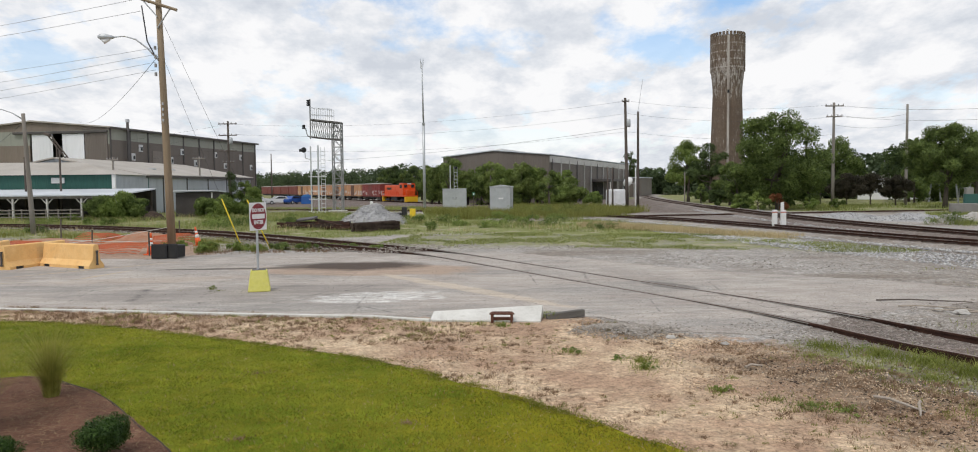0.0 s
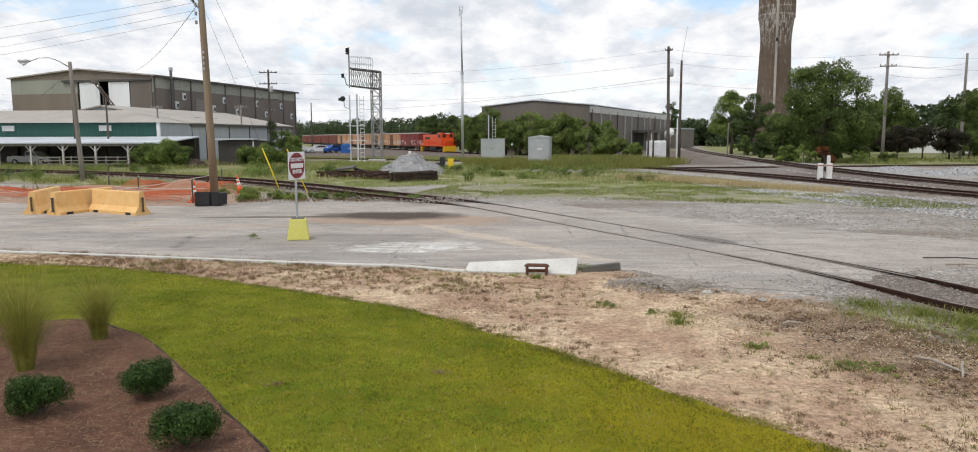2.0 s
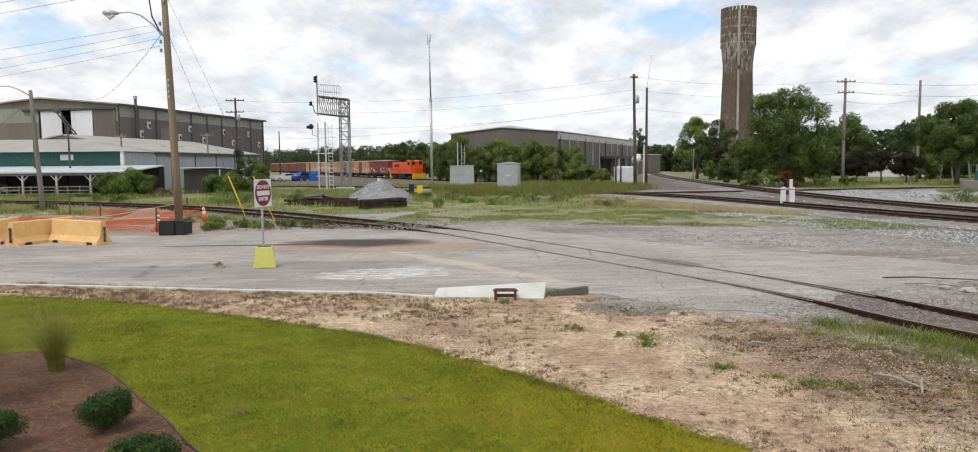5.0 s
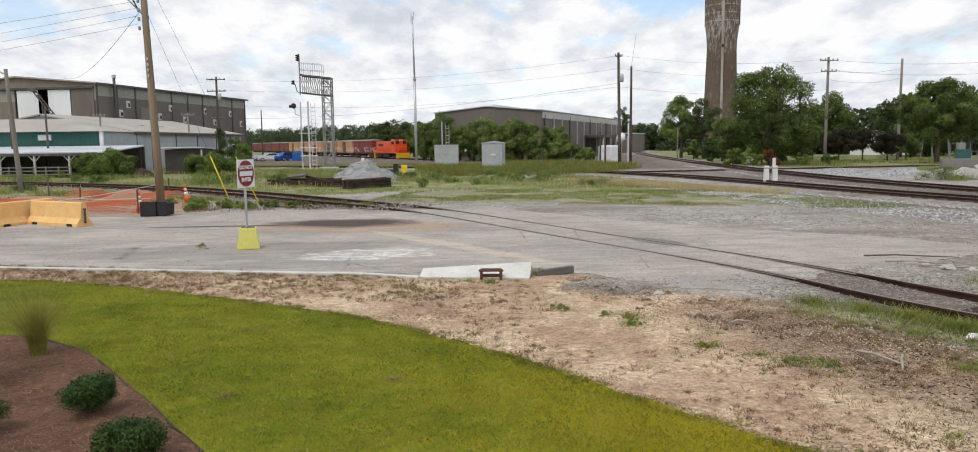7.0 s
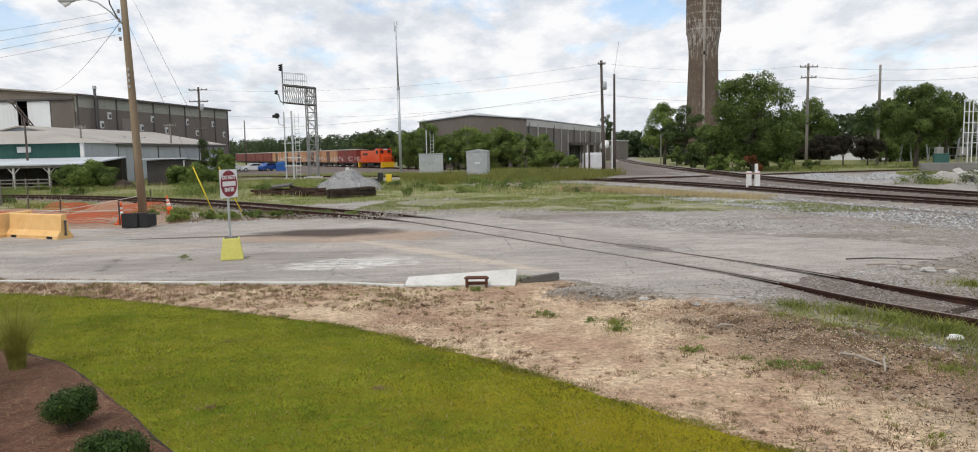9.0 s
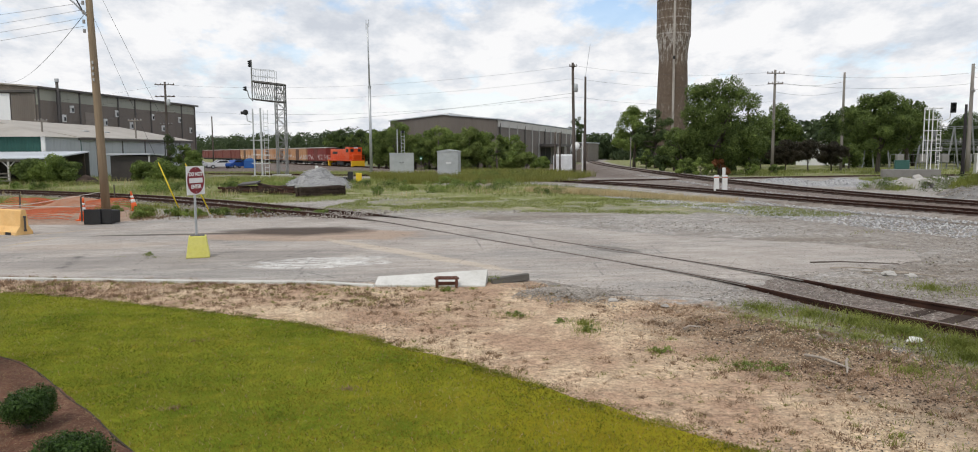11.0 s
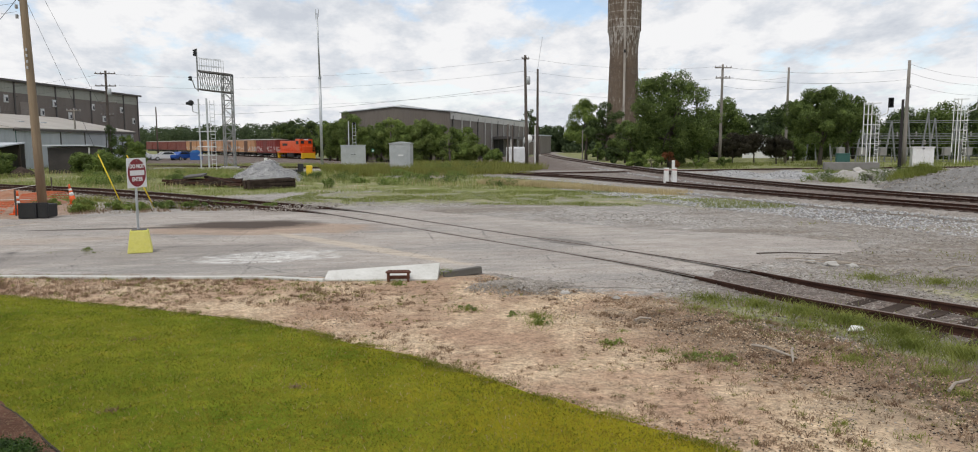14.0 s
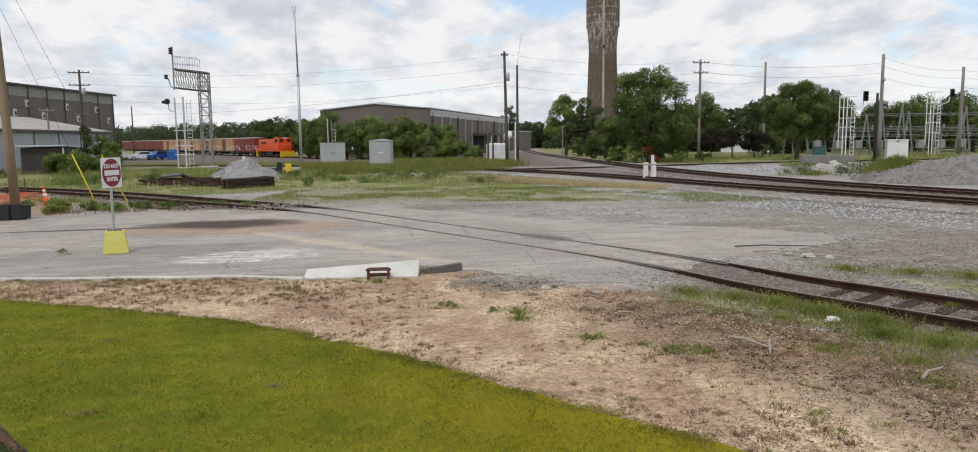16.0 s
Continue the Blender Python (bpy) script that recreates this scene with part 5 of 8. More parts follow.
hut = thing("equipment_hut", pose(58.7, 75, 0, 0, 0, -28), "white metal equipment hut with a double door", "hut")
part("body", Shape().box(0, 0, 1.15, 2.1, 1.6, 2.1, bev=0.03), WHITE, hut)
part("roof", Shape().box(0, 0, 2.24, 2.25, 1.75, 0.1, bev=0.02), WHITE, hut)
for x in (-0.36, 0.36):
    dr = part("door", Shape().box(x, -0.82, 1.1, 0.68, 0.05, 1.8, bev=0.01), WHITE, hut)
    part("handle", Shape().box(x + 0.25 * (-1 if x > 0.3 else 1), -0.86, 1.1, 0.05, 0.05, 0.16), STEEL_GREY, dr)
part("lamp", Shape().box(0.0, -0.86, 2.08, 0.2, 0.12, 0.1), TRIM_DARK, hut)
part("plinth", Shape().box(0, 0, 0.06, 2.3, 1.8, 0.14), CONCRETE, hut)

gbox = thing("transformer_box", pose(46.9, 71.5, 0, 0, 0, -28), "dark green steel transformer box", "transformer box")
part("body", Shape().box(0, 0, 0.8, 1.3, 1.1, 1.6, bev=0.05), surface("dark_green_paint", (0.03, 0.10, 0.085), (0.04, 0.12, 0.10), 0.5), gbox)
part("lid", Shape().box(0, 0, 1.62, 1.36, 1.16, 0.08, bev=0.02), surface("green_lid_paint", (0.035, 0.115, 0.095), (0.045, 0.13, 0.11), 0.5), gbox)
blk = thing("concrete_block", pose(41.5, 62, 0, 0, 0, -22), "weathered grey concrete block wall beside the track", "concrete block")
part("block", Shape().box(0, 0, 0.5, 4.6, 0.8, 1.0, bev=0.06), surface("grey_block", (0.19, 0.18, 0.165), (0.26, 0.25, 0.235), 0.9), blk)

house = thing("house", pose(74, 121, 0, 0, 0, -30), "small white house half hidden by trees", "house")
gable(house, 12, 8, 3.0, 4.6, WHITE_CLAD, ROOF_TAN, 0.4)
for x in (-10, -7.5, -4.5, -2):
    wv = part("window", Shape().box(x, -0.03, 1.6, 1.0, 0.1, 1.2), TRIM_PALE, house)
    part("pane", Shape().box(x, -0.09, 1.6, 0.8, 0.02, 1.0), GLASS, wv)

# ---------- train ----------
TR_O, TR_D, TR_Z = Vector((-16.82, 158.0, 0)), Vector((-0.438, 0.899, 0)).normalized(), -0.5
TR_RZ = math.degrees(math.atan2(-TR_D.x, TR_D.y))
siding = thing("railway_track", Matrix(), "rusty siding track under the freight train", "railway track", "railway tracks")
path = [np.array(TR_O - TR_D * 26 + Vector((0, 0, 0.2 + TR_Z))), np.array(TR_O + TR_D * 60 + Vector((0, 0, 0.2 + TR_Z))), np.array(TR_O + TR_D * 190 + Vector((0, 0, 0.2 + TR_Z)))]
for off in (-0.7535, 0.7535):
    part("rail", sweep(path, RAIL, off), RUST, siding)


def truck(parent, y):
    t = part("truck", Shape().box(0, y, 0.62, 2.3, 2.9, 0.35, bev=0.05), BLACK, parent)
    for dy in (-0.9, 0.9):
        for x in (-0.75, 0.75):
            part("wheel", Shape().tube([(x - 0.07, y + dy, 0.66), (x + 0.07, y + dy, 0.66)], 0.46, 16), RUST, t)


def boxcar_paint(name, a, b, graffiti):
    k = Nodes(name, 0.65, 0, 0.35)
    col = k.mix(k.ramp(k.noise(0.4, 6), (0.35, 0.0), (0.65, 1.0)), a, b)
    col = k.mix(k.ramp(k.noise(1.5, 8, 0.7, (1, 1, 0.15)), (0.55, 0.0), (0.75, 0.7)), col, (0.10, 0.05, 0.035))
    if graffiti:
        z = k.sep(k.pos)[2]
        low = k.ramp(k.math("MULTIPLY", z, 0.25), (0.22, 0.0), (0.28, 1.0), (0.48, 1.0), (0.56, 0.0))
        col = k.mix(k.math("MULTIPLY", low, k.ramp(k.noise(1.1, 3, 0.5), (0.52, 0.0), (0.55, 0.8))), col, (0.55, 0.52, 0.50))
    return k.finish(col, k.noise(6, 3), 0.1, 0.02)


BOX_RED = boxcar_paint("oxide_red_boxcar", (0.20, 0.035, 0.03), (0.26, 0.055, 0.045), True)
BOX_TAN = boxcar_paint("faded_orange_boxcar", (0.46, 0.24, 0.115), (0.54, 0.31, 0.17), True)
BOX_BROWN = boxcar_paint("brown_red_boxcar", (0.17, 0.045, 0.04), (0.22, 0.07, 0.055), False)


def boxcar(s, paint, door_paint, label):
    p = TR_O + TR_D * (s + 7.7)
    root = thing("boxcar", pose(p.x, p.y, TR_Z, 0, 0, TR_RZ), label, "boxcar", "freight cars")
    part("body", Shape().box(0, 0, 2.68, 2.9, 15.0, 3.0, bev=0.03), paint, root)
    part("roof", Shape().extrude([(-1.55, 4.18), (1.55, 4.18), (1.55, 4.25), (0, 4.42), (-1.55, 4.25)], (0, -7.6, 0), (0, 7.6, 0), (1, 0, 0)), ROOF_TAN, root)
    part("underframe", Shape().box(0, 0, 1.08, 2.5, 14.6, 0.25), BLACK, root)
    for y in (-6.9, -5.4, -3.9, -2.4, 2.4, 3.9, 5.4, 6.9):
        for x in (-1.48, 1.48):
            part("side_post", Shape().box(x, y, 2.68, 0.08, 0.16, 2.9), paint, root)
    for x in (-1.5, 1.5):
        dr = part("door", Shape().box(x, 0.3, 2.62, 0.1, 2.9, 2.8, bev=0.02), door_paint, root, "darker sliding door")
        for y in (-0.8, 0.3, 1.4):
            part("door_bar", Shape().box(x * 1.045, y, 2.62, 0.05, 0.1, 2.6), door_paint, dr)
    for y in (-5.2, 5.2):
        truck(root, y)
    part("coupler", Shape().box(0, 0, 0.95, 0.25, 16.2, 0.22), BLACK, root)
    part("ladder", bars([((1.55, 6.6, 1.3), (1.55, 6.6, 4.1)), ((1.55, 7.2, 1.3), (1.55, 7.2, 4.1))] + [((1.55, 6.6, 1.5 + i * 0.4), (1.55, 7.2, 1.5 + i * 0.4)) for i in range(7)], 0.03), paint, root)
    return root


TAN_DOOR = boxcar_paint("dark_door_paint", (0.13, 0.075, 0.05), (0.18, 0.10, 0.07), False)
boxcar(18.0, BOX_RED, BOX_BROWN, "dark red boxcar with white graffiti along its lower side")
for i in range(5):
    boxcar(34.3 + i * 16.3, BOX_TAN, TAN_DOOR, "faded orange boxcar with a dark sliding door")
for i in range(5):
    boxcar(115.8 + i * 16.3, BOX_BROWN, BOX_BROWN, "brown red boxcar at the far end of the train")

LOCO_O = surface("orange_loco_paint", (0.75, 0.10, 0.015), (0.68, 0.085, 0.012), 0.4, 0, 1, 20)
LOCO_Y = surface("yellow_loco_paint", (0.80, 0.50, 0.02), (0.75, 0.45, 0.02), 0.45, 0, 1, 20)
p = TR_O + TR_D * 8.6
loco = thing("locomotive", pose(p.x, p.y, TR_Z, 0, 0, TR_RZ), "bright orange diesel locomotive with yellow steps and railings", "locomotive")
part("deck", Shape().box(0, 0, 1.45, 2.9, 16.4, 0.3, bev=0.03), LOCO_O, loco)
part("fuel_tank", Shape().box(0, 0.2, 0.85, 2.4, 4.6, 0.9, bev=0.2), BLACK, loco)
for y in (-5.2, 5.2):
    truck(loco, y)
part("long_hood", Shape().box(0, 1.9, 2.75, 1.9, 11.6, 2.3, bev=0.12), LOCO_O, loco)
part("cab", Shape().box(0, -5.4, 2.95, 2.9, 2.6, 2.7, bev=0.14), LOCO_O, loco)
part("short_hood", Shape().box(0, -7.3, 2.2, 1.9, 1.3, 1.2, bev=0.12), LOCO_O, loco)
part("cab_roof", Shape().box(0, -5.4, 4.33, 2.7, 2.7, 0.12, bev=0.04), BLACK, loco)
for x in (-1.46, 1.46):
    part("side_window", Shape().box(x, -5.4, 3.55, 0.04, 1.5, 0.7), GLASS, loco)
for x in (-0.8, 0.8):
    part("windscreen", Shape().box(x, -6.72, 3.6, 0.7, 0.04, 0.6), GLASS, loco)
part("number_board", Shape().box(0, -6.74, 4.12, 0.9, 0.05, 0.2), WHITE, loco)
for x in (-0.965, 0.965):
    for i in range(6):
        part("hood_door", Shape().box(x, -2.6 + i * 1.55, 2.6, 0.03, 1.3, 1.5), LOCO_O, loco)
    part("lettering_bar", Shape().box(x * 1.02, 4.2, 3.1, 0.02, 3.4, 0.5), BLACK, loco)
part("fan", Shape().tube([(0, 5, 3.85), (0, 5, 4.1)], 0.6, 14), BLACK, loco)
part("fan", Shape().tube([(0, 3, 3.85), (0, 3, 4.1)], 0.6, 14), BLACK, loco)
part("stack", Shape().box(0, 0.5, 4.0, 0.5, 0.9, 0.3, bev=0.04), BLACK, loco)
for y in (-8.15, 8.15):
    part("pilot", Shape().box(0, y, 0.8, 2.8, 0.14, 1.1, bev=0.03), LOCO_Y, loco)
    for x in (-1.2, 1.2):
        part("steps", Shape().box(x, y * 0.965, 0.75, 0.5, 0.6, 1.2, bev=0.03), LOCO_Y, loco)
rl = []
for x in (-1.4, 1.4):
    for i in range(12):
        y = -8 + i * 1.45
        rl.append(((x, y, 1.6), (x, y, 2.55)))
    rl.append(((x, -8, 2.55), (x, 8, 2.55)))
rl += [((-1.4, y, z), (1.4, y, z)) for y in (-8.1, 8.1) for z in (2.55, 2.1)]
part("handrail", bars(rl, 0.035), LOCO_O, loco)

# ---------- parked cars ----------
def car(x, y, turn, paint, label, pickup=False):
    root = thing("parked_car", pose(x, y, 0, 0, 0, turn), label, "car", "parked cars")
    low = [(-2.25, 0.35), (2.2, 0.35), (2.28, 0.62), (2.15, 0.85), (1.0, 0.98), (-1.5, 1.0), (-2.25, 0.92), (-2.32, 0.6)]
    part("body", Shape().extrude(low, (0, -0.88, 0), (0, 0.88, 0), (1, 0, 0)), paint, root)
    top = [(-0.4, 0.98), (1.0, 0.97), (0.45, 1.5), (-0.3, 1.52)] if pickup else [(-1.6, 0.99), (1.0, 0.97), (0.35, 1.44), (-1.0, 1.46)]
    cab = part("cabin", Shape().extrude(top, (0, -0.76, 0), (0, 0.76, 0), (1, 0, 0)), paint, root)
    cx = sum(a for a, _ in top) / 4
    part("glasshouse", Shape().extrude([(cx + (a - cx) * 0.82, 1.2 + (b - 1.2) * 0.75) for a, b in top], (0, -0.775, 0), (0, 0.775, 0), (1, 0, 0)), GLASS, cab)
    for wx in (-1.4, 1.4):
        for wy in (-0.85, 0.85):
            w = part("wheel", Shape().tube([(wx, wy - 0.1, 0.33), (wx, wy + 0.1, 0.33)], 0.33, 16), BLACK, root)
            part("rim", Shape().tube([(wx, wy - 0.11, 0.33), (wx, wy + 0.11, 0.33)], 0.2, 12), STEEL_GREY, w)
    for wy in (-0.6, 0.6):
        part("headlight", Shape().box(2.22, wy, 0.72, 0.12, 0.35, 0.14), LOUVER, root)
    return root


def paint(name, c):
    return surface(name, c, tuple(v * 0.92 for v in c), 0.3, 0, 1, 10, bump=0.02)


PW, PB, PG, PS = paint("white_car_paint", (0.72, 0.73, 0.74)), paint("blue_car_paint", (0.03, 0.10, 0.38)), paint("dark_grey_car_paint", (0.08, 0.085, 0.095)), paint("silver_car_paint", (0.42, 0.43, 0.45))
for i, (x, y, pnt, lab) in enumerate(((-37.2, 117, PW, "white parked car behind the weeds"), (-34.6, 121, PS, "silver parked car behind the weeds"), (-33.4, 116, PW, "white parked car behind the weeds"), (-32.4, 123, PG, "dark grey parked car behind the weeds"), (-31.3, 117, PB, "blue parked car behind the weeds"), (-38.8, 123, PW, "white parked car behind the weeds"))):
    car(x * 1.14, y * 1.14, (40, 25, 200, 35, 60, 20)[i], pnt, lab)
car(-52.3, 75, 0, PW, "white pickup truck under the low shelter", True)
bin_ = thing("skip_container", pose(-33.6, 134.0, 0, 0, 0, 15), "blue covered container beside the parked cars", "container")
part("body", Shape().box(0, 0, 0.65, 2.0, 1.4, 1.3, bev=0.05), paint("blue_container_paint", (0.03, 0.13, 0.42)), bin_)
part("cover", Shape().extrude([(-1.05, 1.3), (1.05, 1.3), (0.4, 1.75), (-0.5, 1.7)], (0, -0.75, 0), (0, 0.75, 0), (1, 0, 0)), paint("blue_tarp", (0.05, 0.20, 0.50)), bin_)

# ---------- yard furniture ----------
SIGN_RED = surface("sign_red", (0.24, 0.012, 0.022), (0.20, 0.012, 0.02), 0.4, 0, 3, 25, bump=0.02)
SIGN_WHITE = surface("sign_white", (0.76, 0.76, 0.75), (0.80, 0.80, 0.79), 0.4, 0, 3, 25, bump=0.02)


def words(text, size, material, m, parent):
    cu = bpy.data.curves.new("words", "FONT")
    cu.body, cu.size, cu.align_x, cu.align_y, cu.extrude = text, size, "CENTER", "CENTER", 0.002
    cu.offset = 0.006
    ob = bpy.data.objects.new("words", cu)
    scene.collection.objects.link(ob)
    me = bpy.data.meshes.new_from_object(ob.evaluated_get(bpy.context.evaluated_depsgraph_get()))
    bpy.data.objects.remove(ob)
    w = part("lettering", me, material, parent, "white words " + text.lower())
    w.matrix_basis = m
    return w


sign = thing("do_not_enter_sign", pose(-6.46, 20.0, 0, 0, 0, 72), "do not enter road sign on a yellow block base", "road sign")
YB = surface("faded_yellow_block", (0.64, 0.60, 0.13), (0.70, 0.66, 0.20), 0.75, 0, 3, 25, (0.55, 0.50, 0.18))
bs = part("base", Shape().box(0, 0, 0.29, 0.60, 0.60, 0.58, -56, top=0.72, bev=0.03), YB, sign, "pale yellow painted concrete base")
part("base_top", Shape().box(0, 0, 0.585, 0.36, 0.36, 0.012, -56), TRIM_DARK, bs)
part("post", Shape().tube([(0, 0.03, 0.55), (0, 0.03, 2.40)], 0.032, 8), STEEL_GREY, sign, "grey steel post")
pl = part("plate", Shape().box(0, -0.015, 2.05, 0.76, 0.012, 0.76, bev=0.005), SIGN_WHITE, sign, "white square sign plate")
part("disc", Shape().tube([(0, -0.022, 2.05), (0, -0.026, 2.05)], 0.355, 40), SIGN_RED, pl, "dark red disc")
part("bar", Shape().box(0, -0.029, 2.05, 0.56, 0.006, 0.13), SIGN_WHITE, pl, "white bar")
words("DO NOT", 0.14, SIGN_WHITE, pose(0, -0.030, 2.215, 90, 0, 0), pl)
words("ENTER", 0.14, SIGN_WHITE, pose(0, -0.030, 1.885, 90, 0, 0), pl)
for z in (1.74, 2.36):
    part("bolt", Shape().tube([(0, -0.03, z), (0, -0.04, z)], 0.012, 6), STEEL_GREY, pl)

BARR = surface("chipped_orange_yellow_paint", (0.78, 0.46, 0.17), (0.86, 0.57, 0.25), 0.85, 0, 1.6, 22, (0.60, 0.36, 0.16))
JERSEY = [(-0.30, 0.0), (0.30, 0.0), (0.30, 0.08), (0.15, 0.30), (0.09, 0.83), (0.06, 0.86), (-0.06, 0.86), (-0.09, 0.83), (-0.15, 0.30), (-0.30, 0.08)]


def barrier(p, q):
    p, q = Vector((*p, 0)), Vector((*q, 0))
    d = q - p
    L = d.length
    root = thing("road_barrier", pose(p.x, p.y, 0, 0, 0, math.degrees(math.atan2(d.y, d.x))), "chipped orange yellow concrete road barrier on the asphalt", "barrier", "road barriers")
    sh, s = Shape(), Vector((0, 1, 0))
    sh.extrude([(a, max(b, 0.10)) for a, b in JERSEY], (0, 0, 0), (L, 0, 0), s)
    for a, b in ((0.0, 0.28), (0.62, L - 0.62), (L - 0.28, L)):
        sh.extrude([(-0.295, 0.0), (0.295, 0.0), (0.295, 0.098), (-0.295, 0.098)], (a, 0, 0), (b, 0, 0), s)
    part("body", sh, BARR, root)
    for x in (0.0, L):
        e = -1 if x == 0 else 1
        lp_ = part("lifting_loop", bars([((x + e * 0.05, 0, 0.15), (x + e * 0.05, 0, 0.62)), ((x, 0, 0.62), (x + e * 0.09, 0, 0.62)), ((x, 0, 0.15), (x + e * 0.09, 0, 0.15))], 0.035, 6), TRIM_DARK, root, "dark steel connecting loop")
    # Black blocks fill the base gaps in place of the shade within them.
    for x in (0.45, L - 0.45):
        part("slot", Shape().box(x, 0, 0.045, 0.30, 0.56, 0.09), BLACK, root, "dark lifting slot")


barrier((-14.25, 26.15), (-16.85, 27.5))
barrier((-17.5, 25.95), (-16.98, 28.8))
barrier((-18.5, 26.2), (-19.4, 29.1))


def cone(x, y, lean=0):
    root = thing("traffic_cone", pose(x, y, 0, 0, lean, 0), "orange traffic cone with white reflective bands", "traffic cone", "traffic cones")
    part("foot", Shape().box(0, 0, 0.025, 0.42, 0.42, 0.05, bev=0.02), ORANGE, root)
    zs = [0.05, 0.35, 0.50, 0.58, 0.70, 0.95]
    rr = lambda z: 0.16 - 0.128 * z / 0.95
    for a, b, m in ((0.05, 0.40, ORANGE), (0.40, 0.56, WHITE), (0.56, 0.64, ORANGE), (0.64, 0.74, WHITE), (0.74, 0.95, ORANGE)):
        part("band" if m is WHITE else "shell", Shape().tube([(0, 0, a), (0, 0, b)], [rr(a), rr(b)], 16), m, root, smooth=True)


cone(-14.75, 31.4, 3)
cone(-14.72, 36.6, -10)
TUBM = surface("black_tub_plastic", (0.012, 0.012, 0.014), (0.022, 0.022, 0.024), 0.45, 0, 2, 20)
for x, y, r in ((-13.62, 29.9, 8), (-13.0, 30.0, -10)):
    tub = thing("plastic_tub", pose(x, y + 0.3, 0.285, 88, 0, r), "black plastic tub tipped over by the utility pole", "tub", "plastic tubs")
    part("shell", Shape().box(0, 0, 0.32, 0.52, 0.5, 0.64, bev=0.05, top=1.08), TUBM, tub)
    part("rim", Shape().box(0, 0, 0.65, 0.61, 0.59, 0.05, bev=0.02), TUBM, tub)
    # Thin dark plate across the solid tub imitates its shaded inside.
    part("hollow", Shape().box(0, 0, 0.677, 0.5, 0.48, 0.008), DARK, tub)

for x0, y0, z0, x1 in ((-11.65, 34, 2.35, 9.1), (-10.35, 34, 2.3, 10.75)):
    a = Vector((x0, y0, 0))
    b = Vector((-15.15, 34.0, x1))
    d = (b - a) * (z0 / x1)
    g = part("guy_guard", Shape().tube([a, a + d], [0.030, 0.026], 8), GUARD_Y, smooth=True)
    tagged(g, "bright yellow plastic guard on a guy wire", "guy guard", "guy guards")
for x, y, h, lx in ((-22.4, 37.9, 1.35, 0.03), (-22.9, 38.8, 1.1, -0.02), (-18.9, 44.2, 0.95, 0), (-14.6, 31.0, 1.0, 0.0), (-19.5, 35.5, 0.9, 0.05)):
    st = part("fence_stake", Shape().tube([(x, y, -0.1), (x + lx, y, h)], 0.035, 6), POLE_DARK)
    tagged(st, "thin dark steel stake in the earth", "stake", "fence stakes")

# fallen orange safety netting: woven strands draped over the spoil
NET = surface("orange_netting", (0.62, 0.17, 0.075), (0.52, 0.15, 0.075), 0.6, 0, 3, 20)


def net(x0, y0, x1, y1, width, height, seed, lab):
    rg = random.Random(seed)
    d = Vector((x1 - x0, y1 - y0, 0))
    L = d.length
    d.normalize()
    s = Vector((-d.y, d.x, 0))
    ph = rg.uniform(0, 6)

    def at(u, v):
        z = 0.06 + height * (0.35 + 0.65 * abs(math.sin(u * 0.55 + ph))) * math.sin(math.pi * min(max(v / width, 0.02), 0.98)) ** 0.7
        z += 0.12 * noise.noise((u * 0.9, v * 0.9, seed))
        w = 0.5 * noise.noise((u * 0.4, seed * 1.3, v * 0.4))
        p = Vector((x0, y0, 0)) + d * u + s * (v + w)
        return (p.x, p.y, max(0.04, z))
    sh, step = Shape(), 0.16
    nu, nv = int(L / step), int(width / step)
    for j in range(nv + 1):
        pts = [at(i * step, j * step) for i in range(nu + 1)]
        for a, b in zip(pts, pts[1:]):
            sh.add([(a[0], a[1], a[2] - 0.012), (b[0], b[1], b[2] - 0.012), (b[0], b[1], b[2] + 0.022), (a[0], a[1], a[2] + 0.022)], [(0, 1, 2, 3)])
    for i in range(nu + 1):
        pts = [at(i * step, j * step) for j in range(nv + 1)]
        for a, b in zip(pts, pts[1:]):
            q = d * 0.03
            sh.add([a, b, (b[0] + q.x, b[1] + q.y, b[2] + 0.004), (a[0] + q.x, a[1] + q.y, a[2] + 0.004)], [(0, 1, 2, 3)])
    tagged(part("safety_net", sh, NET), lab, "safety net", "safety nets")


net(-27.5, 34.5, -15.2, 31.2, 2.2, 0.38, 3, "fallen orange plastic safety netting over red spoil")
net(-21.5, 37.0, -15.5, 35.5, 2.2, 0.55, 8, "crumpled orange plastic safety netting beside the pole")
for a, b in (((-20.5, 33.6, 0.25), (-15.2, 34.6, 1.05)), ((-19.0, 32.6, 0.6), (-14.6, 32.2, 0.55))):
    tagged(part("loose_strap", Shape().tube([a, tuple((p + q) / 2 - 0.06 * (i == 2) for i, (p, q) in enumerate(zip(a, b))), b], 0.014, 5), TRIM_PALE), "pale strap hanging over the orange netting", "strap", "loose straps")

